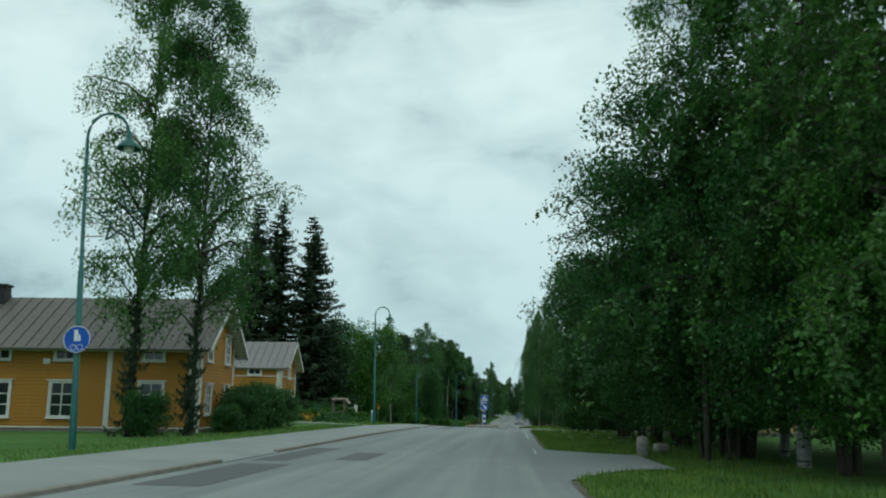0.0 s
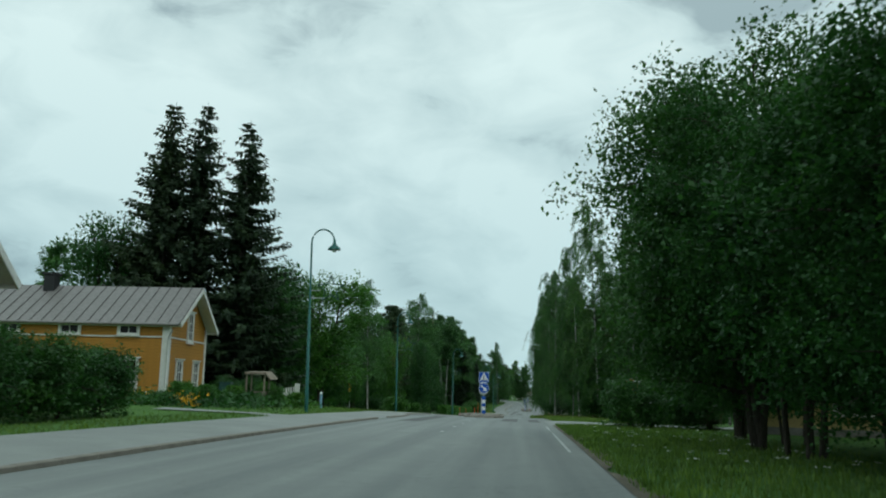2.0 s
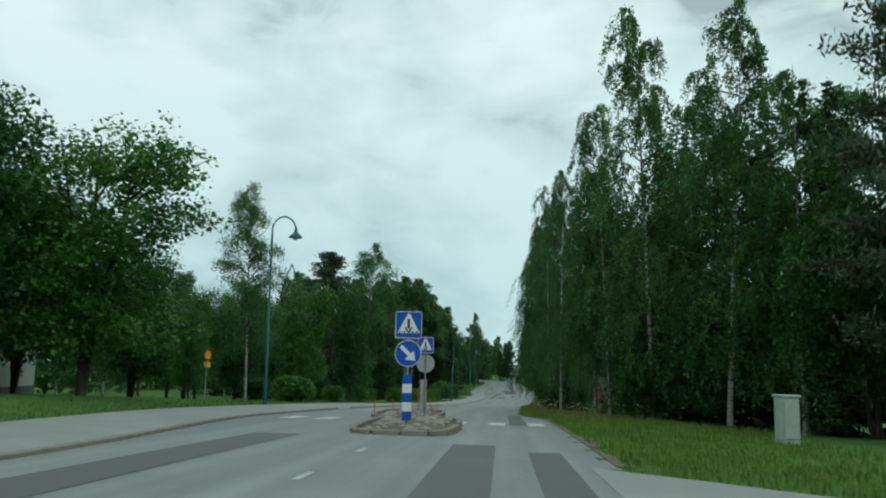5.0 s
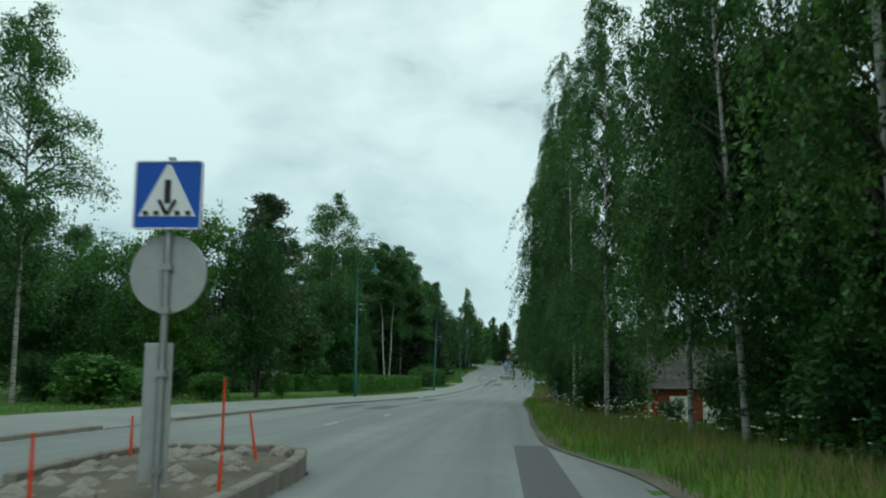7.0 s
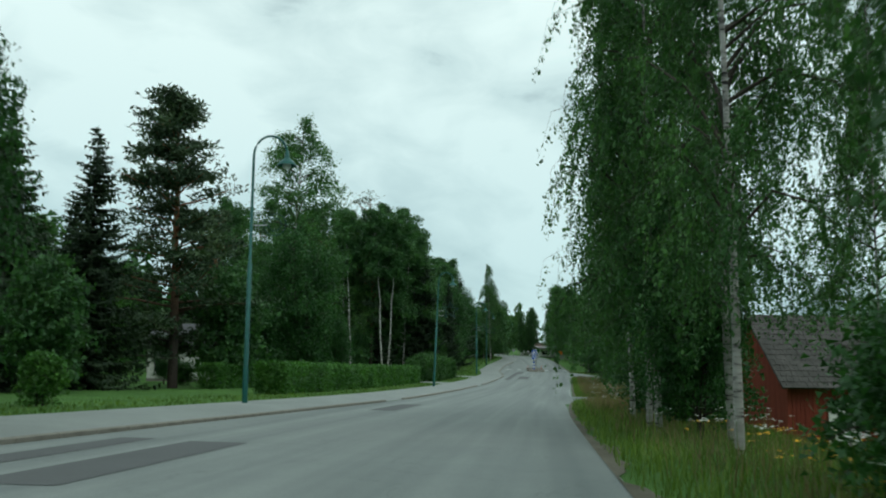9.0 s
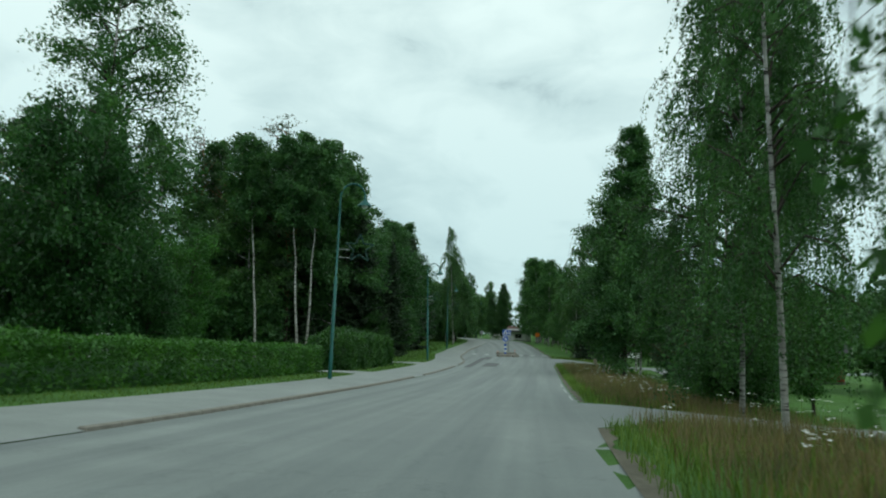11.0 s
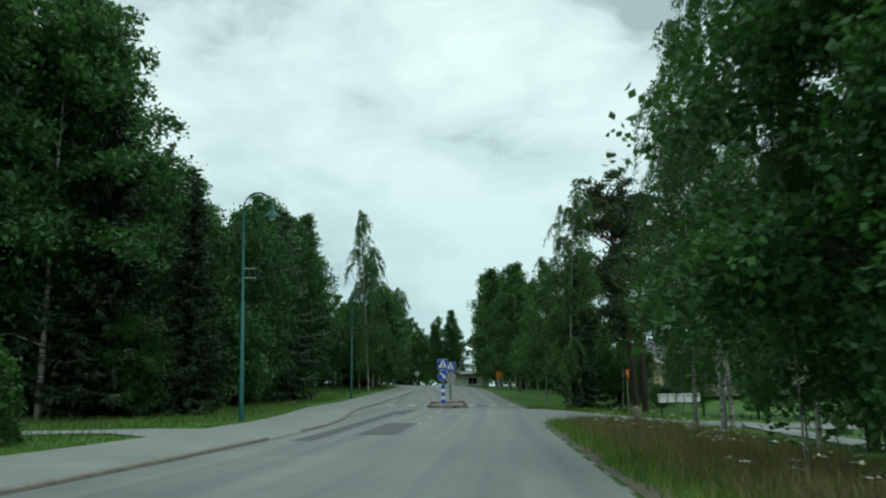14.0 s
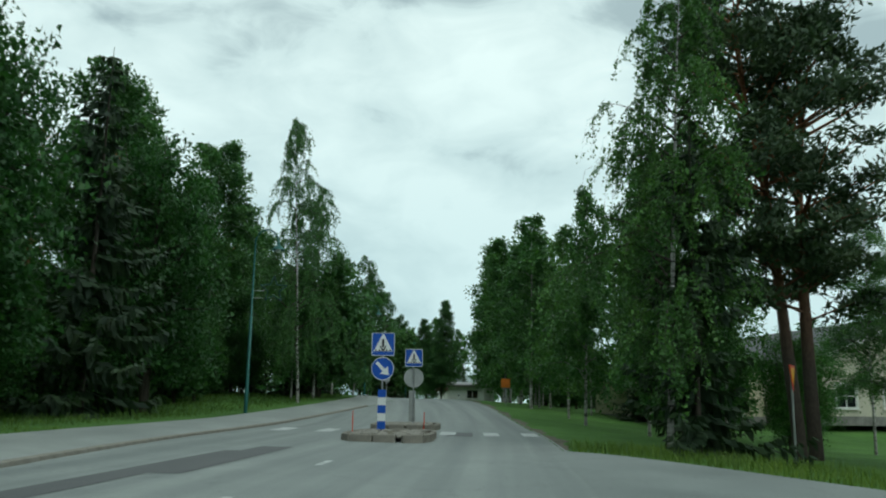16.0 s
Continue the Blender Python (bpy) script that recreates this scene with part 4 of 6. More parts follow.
def sign_front(x, y, h):
    """The post that faces the traffic: crossing sign over a round arrow sign over a striped board."""
    g = thing("keep_right_post", spot(x, y, 0.12), -5, "sign post with blue crossing sign, round arrow sign and striped board", "traffic sign", "island signs")
    part("pole", tubes("pole", [([(0, 0.03, -0.1), (0, 0.03, h)], (0.03, 0.03), 10)], GALV), GALV, g, "grey steel post")
    crossing_face(g, pose(0, 0, h - 0.30))
    a = new("arrow_sign")
    a.parent = g
    a.matrix_basis = pose(0, 0, h - 0.98)
    part("plate", prism(disc_points(0.32, 32), -0.012, 0.012), SIGN_BLUE, a, "round blue sign plate")
    part("rim", tubes("rim", [([(0.31 * math.cos(t), -0.014, 0.31 * math.sin(t)) for t in np.linspace(0, 2 * math.pi, 33)], [0.010] * 33, 5)], SIGN_WHITE), SIGN_WHITE, a)
    arrow = prism([(-0.045, 0.25), (0.045, 0.25), (0.045, -0.05), (0.15, -0.05), (0, -0.25), (-0.15, -0.05), (-0.045, -0.05)], -0.019, -0.0125)
    bmesh.ops.rotate(arrow, verts=arrow.verts, cent=(0, 0, 0), matrix=Matrix.Rotation(radians(-45), 3, "Y"))
    part("arrow", arrow, SIGN_WHITE, a, "white arrow slanting down to the right")
    b = new("striped_board")
    b.parent = g
    b.matrix_basis = pose(0, 0, 0)
    for k in range(5):
        z0 = 0.12 + 0.215 * k
        part("stripe", boxes(((0, -0.02, z0 + 0.107), (0.22, 0.03, 0.214))), SIGN_BLUE if k % 2 == 0 else SIGN_WHITE, b, "blue stripe" if k % 2 == 0 else "white stripe")
    return g


def sign_back(x, y, h, size=1.0):
    """The far post: a crossing sign faces us, the arrow sign and striped board turn their grey backs."""
    g = thing("keep_right_post", spot(x, y, 0.12), -5, "sign post with blue crossing sign and grey sign backs", "traffic sign", "island signs")
    part("pole", tubes("pole", [([(0, -0.03, -0.1), (0, -0.03, h)], (0.03, 0.03), 10)], GALV), GALV, g, "grey steel post")
    crossing_face(g, pose(0, -0.075, h - 0.32) @ Matrix.Diagonal((size, 1, size, 1)))
    part("round_back", prism(disc_points(0.36 * size, 32, 0, h - 0.32 - 0.72 * size), 0.0, 0.025), SIGN_BACK, g, "grey back of a round sign")
    part("board_back", boxes(((-0.05, 0.02, h - 2.06), (0.23, 0.03, 1.1)), bevel=0.006), SIGN_BACK, g, "grey back of a board")
    for z in (h - 0.15, h - 0.5, h - 0.9, h - 1.25, h - 1.75, h - 2.5):
        part("clamp", boxes(((0, -0.03, z), (0.09, 0.075, 0.05))), GALV, g)
    return g


island(78.8, 84.2, -2.25, "kerbed traffic island with rubble before the crossing")
island(89.0, 93.8, -3.35, "kerbed traffic island with rubble stones beyond the crossing")
sign_front(3.12, 80.72, 2.68)
sign_back(3.47, 90.1, 2.72, 0.88)
for x_, y_, l_, h_ in ((1.75, 89.8, 0, 0.5), (2.8, 89.4, 0, 0.55), (2.25, 93.0, 0, 0.5), (3.2, 93.3, 0, 0.95), (3.75, 92.6, -9, 0.6), (3.9, 90.3, 3, 0.35)):
    marker_post(x_, y_, l_, h_)
island(222.4, 227.0, -2.95, "low kerbed traffic island before the far crossing")
island(230.2, 234.4, -3.1, "low kerbed traffic island beyond the far crossing")
sign_front(18.7, 224.5, 2.75)
sign_back(19.75, 232.0, 2.75)
for x_, y_ in ((17.9, 224.8), (19.95, 226.4)):
    marker_post(x_, y_, 0, 0.6)


def post_sign(name, x, y, turn, h, label, plates):
    g = thing(name, spot(x, y), turn, label, "traffic sign")
    part("pole", tubes("pole", [([(0, 0.03, -0.2), (0, 0.03, h)], (0.03, 0.03), 8)], GALV), GALV, g, "grey steel post")
    for shape, z, w, hh, mat, lab in plates:
        if shape == "disc":
            part("plate", prism(disc_points(w / 2, 28, 0, z), -0.012, 0.012), mat, g, lab)
        elif shape == "tri":
            part("plate", prism([(-w / 2, z + w * 0.43), (w / 2, z + w * 0.43), (0, z - w * 0.43)], -0.012, 0.012), mat, g, lab)
        else:
            part("plate", boxes(((0, 0, z), (w, 0.024, hh)), bevel=0.004), mat, g, lab)
    return g


post_sign("warning_sign", 10.5, 71.6, -35, 2.35, "yellow and red round sign with a small yellow plate", [("disc", 2.0, 0.64, 0, SIGN_RED, "red rim"), ("box", 1.52, 0.36, 0.26, SIGN_YELLOW, "small yellow plate")])
plate2 = post_sign("street_sign", 10.65, 71.4, -20, 2.3, "white street name plate on a pale post", [("box", 2.15, 0.75, 0.13, SIGN_WHITE, "white name plate")])
warn_left = post_sign("warning_sign", -8.2, 105.3, 62, 2.6, "round yellow and red sign with a small yellow plate", [("disc", 2.35, 0.6, 0, SIGN_RED, "red rim"), ("box", 1.85, 0.5, 0.3, SIGN_YELLOW, "small yellow plate")])
part("face", prism(disc_points(0.22, 24, 0, 2.35), -0.018, -0.0125), SIGN_YELLOW, warn_left, "yellow face")
post_sign("yield_sign", 29.6, 222.8, 55, 2.5, "yellow give-way triangle with a red rim", [("tri", 2.2, 0.8, 0, SIGN_RED, "red rim")])
post_sign("orange_board", 26.4, 256.4, 0, 1.75, "square orange board on two posts", [("box", 1.4, 0.6, 0.6, SIGN_ORANGE, "orange plate")])
for ob_name, sx, sz, mat_, shape in (("warning_sign", 0.0, 2.0, SIGN_YELLOW, "disc"), ("yield_sign", 0.0, 2.2, SIGN_YELLOW, "tri")):
    host = bpy.data.objects[ob_name]
    bm_ = prism(disc_points(0.25, 24, 0, sz), -0.018, -0.0125) if shape == "disc" else prism([(-0.29, sz + 0.27), (0.29, sz + 0.27), (0, sz - 0.2)], -0.018, -0.0125)
    part("face", bm_, mat_, host, "yellow face")
    part("mark", boxes(((0, -0.02, sz), (0.09, 0.004, 0.26))), SIGN_BLACK if shape == "disc" else SIGN_YELLOW, host)

post_sign("road_sign", 18.5, 262.0, 185, 1.5, "grey back of a small round road sign", [("disc", 1.3, 0.5, 0, GALV, "bare metal back")])
for x_, y_ in ((25.5, 285.0), (23.6, 286.5)):
    wp = thing("verge_post", spot(x_, y_), 0, "short white verge post at the bend", "post", "white verge posts")
    part("stem", boxes(((0, 0, 0.3), (0.16, 0.1, 0.8)), bevel=0.02), SIGN_WHITE, wp)
    part("band", boxes(((0, 0, 0.55), (0.17, 0.11, 0.1))), BLACK, wp, "black band")
bol = thing("bollard", spot(-6.5, 76.4), 0, "faded blue and white plastic marker bollard", "bollard")
part("stem", tubes("stem", [([(0, 0, -0.1), (0, 0, 0.05), (0, 0, 0.72), (0, 0, 0.78)], (0.09, 0.08, 0.075, 0.05), 12)], BOLLARD_BLUE), BOLLARD_BLUE, bol, "faded pale blue stem")
part("cap", tubes("cap", [([(0, 0, 0.78), (0, 0, 0.9), (0, 0, 0.93)], (0.078, 0.078, 0.03), 12)], SIGN_WHITE), SIGN_WHITE, bol, "white cap")

cab = thing("cabinet", spot(12.1, 80.5), 10, "pale green electrical cabinet on the grass", "cabinet")
part("body", boxes(((0, 0, 0.55), (0.46, 0.34, 1.1)), bevel=0.015), CAB_GREEN, cab)
part("lid", boxes(((0, 0, 1.12), (0.51, 0.40, 0.06)), bevel=0.012), CAB_GREEN, cab)
part("door", boxes(((0, -0.19, 0.58), (0.38, 0.015, 0.9)), bevel=0.004), CAB_GREEN, cab)

# mail boxes on a rail
rack = thing("mailbox_stand", spot(30.3, 216.2), 4, "dark rail stand carrying mail boxes", "stand")
for sx in (-0.95, 0.95):
    part("leg", boxes(((sx, 0, 0.4), (0.07, 0.07, 0.9))), BLACK, rack)
part("rail", boxes(((0, 0, 0.82), (2.3, 0.1, 0.05))), BLACK, rack)
for k in range(5):
    mb = thing("mailbox", (30.3 - 0.9 + 0.45 * k, 216.1 + 0.03 * k, spot(30.3, 216.2)[2] + 0.845), 4, "white enamelled mail box on a rail", "mailbox", "row of mail boxes")
    part("body", boxes(((0, 0, 0.2), (0.38, 0.26, 0.4)), bevel=0.012), BOX_WHITE, mb)
    part("lid", boxes(((0, -0.02, 0.425), (0.41, 0.32, 0.04)), bevel=0.01), BOX_WHITE, mb)
    part("slot", boxes(((0, -0.135, 0.33), (0.28, 0.01, 0.03))), BLACK, mb)

# picket fence by the second house
fence = thing("picket_fence", spot(-7.7, 75.6), 0, "low white picket fence with curved top", "fence")
for k in range(26):
    fx = -0.14 * k
    fh = 0.78 + 0.34 * (1 - abs(fx / 3.6)) ** 2 if k > 1 else 1.25
    part("slat" if k > 1 else "post", boxes(((fx, 0, fh / 2), (0.075 if k > 1 else 0.12, 0.025 if k > 1 else 0.12, fh)), bevel=0.006), TRIM, fence)
for z in (0.28, 0.68):
    part("rail", boxes(((-1.8, 0.03, z), (3.6, 0.035, 0.07))), TRIM, fence)

# small open shelter
she = thing("garden_shelter", spot(-8.1, 67.0), 0, "small weathered open shelter overgrown with plants", "shelter")
for sx, sy, hh in ((-0.42, -0.5, 1.5), (0.42, -0.5, 1.5), (-0.42, 0.5, 1.56), (0.42, 0.5, 1.56)):
    part("post", boxes(((sx, sy, hh / 2), (0.07, 0.07, hh))), WOOD_GREY, she)
rf = part("roof", boxes(((0, 0, 0), (1.0, 1.3, 0.045)), ((0, -0.64, -0.03), (1.0, 0.03, 0.09))), WOOD_GREY, she, "grey board roof")
rf.matrix_basis = pose(0, 0, 1.55, 3, 0, 0)
rf = part("roof", boxes(((0.2, 0, 0), (0.46, 1.3, 0.04))), WOOD_GREY, she, "slanting side of the roof")
rf.matrix_basis = pose(0.48, 0, 1.54, 3, 48, 0)
for k in range(4):
    part("board", boxes(((0, 0.52, 0.15 + 0.15 * k), (0.85, 0.025, 0.14))), WOOD_GREY, she)
bin_ = thing("waste_bin", spot(-9.7, 67.4), 0, "dark green wheeled waste bin", "bin")
part("body", boxes(((0, 0, 0.48), (0.52, 0.5, 0.9)), bevel=0.03), TEAL_DARK, bin_)
part("lid", boxes(((0, 0, 0.96), (0.58, 0.56, 0.06)), bevel=0.02), TEAL_DARK, bin_)

# marker stones and stumps beside the road
def block_stone(x, y, w, h, mat, label, name="marker_stone"):
    bm = bmesh.new()
    bmesh.ops.create_icosphere(bm, subdivisions=2, radius=0.5)
    for v in bm.verts:
        v.co = Vector((math.copysign(abs(v.co.x * 2) ** 0.5, v.co.x) * w / 2, math.copysign(abs(v.co.y * 2) ** 0.5, v.co.y) * w / 2, (math.copysign(abs(v.co.z * 2) ** 0.5, v.co.z) + 0.9) * h / 2))
        v.co += noise.noise_vector(v.co * 3) * 0.03
    ob = new(name, to_mesh(name, bm, mat, True))
    ob.matrix_basis = pose(*spot(x, y))
    return tagged(ob, label, "stone" if name == "marker_stone" else "stump")


block_stone(5.3, 30.2, 0.34, 0.62, STONE, "upright grey marker stone in the grass")
block_stone(6.6, 33.2, 0.5, 0.32, STONE, "grey boulder in the grass")
block_stone(24.6, 204.6, 0.3, 0.75, WOOD_GREY, "weathered wooden stump post by the lane", "wooden_stump")


# ---------------------------------------------------------------- trees
def puffs(rng, shape, limit=1.7):
    """Normal scatter without stragglers."""
    return np.clip(rng.normal(size=shape), -limit, limit)


def leaf_axes(n, rng, hang, upward=0.7):
    """The long way and the cross way of n leaves: their faces turn a little to the sky, their tips droop by hang."""
    d = rng.normal(size=(n, 3))
    d[:, 2] = d[:, 2] * (1 - hang) - hang * 1.6
    d /= np.linalg.norm(d, axis=1)[:, None]
    face = rng.normal(size=(n, 3))
    face[:, 2] = np.abs(face[:, 2]) + upward
    s = np.cross(d, face)
    s /= np.linalg.norm(s, axis=1)[:, None] + 1e-9
    return d, s


def leaf_quads(centres, size, rng, aspect=0.6, hang=0.0, jitter=0.35):
    """Small three-cornered leaves round the given centres, as one array."""
    n = len(centres)
    d, s = leaf_axes(n, rng, hang)
    length = size * (1 + jitter * rng.normal(size=(n, 1))).clip(0.5, 1.8)
    wide = length * aspect
    a, b = centres - d * length * 0.5, centres + d * length * 0.5
    v = np.stack([a - s * wide * 0.5, a + s * wide * 0.5, b], 1).reshape(-1, 3)
    return v, np.arange(3 * n).reshape(-1, 3)


def diamonds(centres, size, rng, aspect=0.6, hang=0.0):
    """Small pointed leaves of four corners, a little folded, for trees beside the road."""
    n = len(centres)
    d, s = leaf_axes(n, rng, hang)
    length = size * (1 + 0.3 * rng.normal(size=(n, 1))).clip(0.5, 1.7)
    w = s * length * aspect * 0.5
    f = np.cross(d, s) * length * 0.12
    v = np.stack([centres - d * length * 0.5, centres + w + f, centres + d * length * 0.5, centres - w + f], 1).reshape(-1, 3)
    return v, np.arange(4 * n).reshape(-1, 4)


def limb_path(base, out, length, up, droop, n=6):
    s = np.linspace(0, 1, n)[:, None]
    side = np.array([out[0], out[1], 0.0])
    return base + side * length * s * math.cos(up) + np.array([0, 0, 1.0]) * (length * (math.sin(up) * s - droop * s ** 2.2))


def build_birch(seed, h=15.0, spread=0.20, low=0.2, leaves=8200, weep=0.5, stems=1, point=0.55, twigs=7, strands=0, girth=1.0, lean_by=1.0, n_limb=58, wobble=1.0):
    rng = np.random.default_rng(seed)
    runs, pts = [], []
    for st in range(stems):
        lean = rng.normal(size=2) * 0.035 * lean_by * h * (1 if stems == 1 else 2.0)
        s = np.linspace(0, 1, 10)[:, None]
        wob = np.cumsum(rng.normal(size=(10, 2)), 0) * 0.05 * wobble
        trunk = np.concatenate([s * lean + wob * s, s * h * rng.uniform(0.94, 1.0)], 1)
        trunk[0] = (0.2 * st, 0.12 * st, -0.3)
        r0 = 0.0085 * h * girth * (1 if stems == 1 else 0.8)
        runs.append((trunk, r0 * (1 - 0.93 * s[:, 0] ** 0.85), 9))
        for k in range(n_limb):
            u = low + (0.985 - low) * ((k + rng.random()) / n_limb)
            base = np.array([np.interp(u, s[:, 0], trunk[:, c]) for c in range(3)])
            prof = min(1.0, (u - low) / 0.2 + 0.5) * (1 - u) ** point * 1.3 + 0.06
            L = h * spread * prof * rng.uniform(0.65, 1.25) ** 0.7
            az = rng.uniform(0, 2 * math.pi)
            p = limb_path(base, (math.cos(az), math.sin(az)), L, radians(rng.uniform(28, 58)), rng.uniform(0.25, 0.75))
            runs.append((p, np.linspace(0.012 * L + 0.008, 0.004, 6), 4))
            m = int(leaves / (n_limb * stems) * (0.35 + 0.9 * prof))
            if strands:
                # hanging twigs strung with leaves
                n_s = max(3, int(strands * (0.4 + 0.8 * prof)))
                t0 = rng.uniform(0.25, 1.0, n_s)
                top = np.stack([np.interp(t0, np.linspace(0, 1, 6), p[:, q]) for q in range(3)], 1)
                fall = rng.uniform(0.35, 1.0, n_s) * weep * (0.5 + 0.6 * prof)
                drift = rng.normal(size=(n_s, 2)) * 0.28 * (0.4 + fall[:, None]) + np.array([math.cos(az), math.sin(az)]) * 0.22 * fall[:, None]
                for q in range(n_s):
                    end = top[q] + np.array([drift[q, 0], drift[q, 1], -fall[q]])
                    bend = top[q] + np.array([drift[q, 0] * 0.8, drift[q, 1] * 0.8, -0.35 * fall[q] + 0.1])
                    runs.append((np.stack([top[q], bend, end]), (0.006, 0.005, 0.002), 3))
                pick = rng.integers(0, n_s, m)
                w = rng.uniform(0, 1, m)[:, None]
                a_ = top[pick]
                e_ = a_ + np.concatenate([drift[pick], -fall[pick][:, None]], 1)
                b_ = a_ + np.concatenate([drift[pick] * 0.8, -0.35 * fall[pick][:, None] + 0.1], 1)
                pts.append((1 - w) ** 2 * a_ + 2 * w * (1 - w) * b_ + w ** 2 * e_ + puffs(rng, (m, 3)) * np.array([0.085, 0.085, 0.06]))
                continue
            t = rng.beta(2.2, 1.1, m)
            c = np.stack([np.interp(t, np.linspace(0, 1, 6), p[:, q]) for q in range(3)], 1)
            clump = rng.integers(0, twigs, m)
            off = puffs(rng, (twigs, 3), 1.5) * np.array([0.38, 0.38, 0.25]) * (0.5 + 0.12 * L)
            c += off[clump] + puffs(rng, (m, 3), 1.5) * np.array([0.135, 0.135, 0.11])
            c[:, 2] -= rng.exponential(0.28 * weep, m).clip(0, 1.6) * (0.4 + t)
            pts.append(c)
    return runs, np.concatenate(pts)


def build_broad(seed, h=9.0, width=6.0, low=0.06, leaves=9000, stems=4, apart=0.0, girth=1.0, loose=1.0):
    """A dense leafy tree or thicket: several stems, clumped crown almost to the ground."""
    rng = np.random.default_rng(seed)
    runs, pts = [], []
    for st in range(stems):
        az = 2 * math.pi * (st + rng.random() * 0.5) / stems
        lean = np.array([math.cos(az), math.sin(az)]) * width * 0.2 * (stems > 1)
        s = np.linspace(0, 1, 7)[:, None]
        trunk = np.concatenate([s ** 1.3 * lean + np.cumsum(rng.normal(size=(7, 2)), 0) * 0.05, s * h * rng.uniform(0.72, 0.92)], 1)
        trunk[:, :2] += lean * apart * (1 - 0.5 * s)
        trunk[0, 2] = -0.3
        runs.append((trunk, 0.012 * girth * h * (1 - 0.85 * s[:, 0]), 7))
        n_limb = 26
        for k in range(n_limb):
            u = low + 0.1 + (0.88 - low) * (k + rng.random()) / n_limb
            base = np.array([np.interp(u, s[:, 0], trunk[:, c]) for c in range(3)])
            prof = math.sin(math.pi * min(1, max(0.08, (u - low) * 0.9 + 0.16))) ** 0.6
            L = width * 0.42 * prof * rng.uniform(0.6, 1.15)
            a2 = az + rng.normal() * 1.1 if stems > 1 else rng.uniform(0, 6.28)
            p = limb_path(base, (math.cos(a2), math.sin(a2)), L, radians(rng.uniform(10, 55)), rng.uniform(0.1, 0.5))
            runs.append((p, np.linspace(0.02 * L + 0.008, 0.005, 6), 4))
            m = int(leaves / (n_limb * stems) * (0.4 + 0.8 * prof))
            t = rng.beta(2.4, 1.0, m)
            c = np.stack([np.interp(t, np.linspace(0, 1, 6), p[:, q]) for q in range(3)], 1)
            off = puffs(rng, (9, 3), 1.4) * np.array([0.46, 0.46, 0.34]) * loose * width / 6
            c += off[rng.integers(0, 9, m)] + puffs(rng, (m, 3), 1.5) * np.array([0.19, 0.19, 0.14]) * loose * width / 6
            c[:, 2] = np.maximum(c[:, 2], 0.08)
            pts.append(c)
    return runs, np.concatenate(pts)


def build_spruce(seed, h=18.0, width=5.6, low=0.03, dense=1.0):
    rng = np.random.default_rng(seed)
    runs = [(np.array([(0, 0, -0.3), (0, 0, h * 0.5), (0, 0, h)]), (0.011 * h, 0.006 * h, 0.008), 8)]
    vs = []
    z = low * h
    while z < h * 0.985:
        u = z / h
        L0 = width / 2 * (1 - u) ** 0.84 + 0.14
        for k in range(int((7 if u < 0.85 else 5) * dense)):
            az, L = rng.uniform(0, 2 * math.pi), L0 * rng.uniform(0.6, 1.12)
            sag = 0.32 * (1 - u) + 0.02
            n = max(4, int(L * 6.5))
            t = (np.arange(n) + rng.random(n)) / n
            out = np.array([math.cos(az), math.sin(az)])
            c = np.stack([out[0] * L * t, out[1] * L * t, z - sag * L * t + 0.30 * L * t ** 3 * (1 - u * 0.3)], 1)
            # sprays: flat tufts to both sides of the branch and hanging under it
            side = np.array([-out[1], out[0], 0.0])
            for sg in (-1, 1, 0):
                d = side * sg * rng.uniform(0.55, 1.0, (n, 1)) + np.array([out[0], out[1], -0.15]) * (0.7 if sg else 0.35) + (np.array([0, 0, -0.9]) if sg == 0 else np.array([0, 0, -0.25]))
                d /= np.linalg.norm(d, axis=1)[:, None]
                ln = (0.34 + 0.32 * (1 - t[:, None]) * min(1, L)) * rng.uniform(0.7, 1.25, (n, 1)) * (0.75 + 0.25 * (1 - u))
                w = np.cross(d, np.array([0.1, 0.2, 1.0]) + 0.5 * rng.normal(size=(n, 3)))
                w /= np.linalg.norm(w, axis=1)[:, None]
                w = w * ln * 0.2
                vs.append(np.stack([c, c + d * ln * 0.5 + w, c + d * ln, c + d * ln * 0.5 - w], 1))
        z += 0.30 + 0.12 * (1 - u)
    v = np.concatenate(vs).reshape(-1, 3)
    return runs, (v, np.arange(len(v)).reshape(-1, 4))


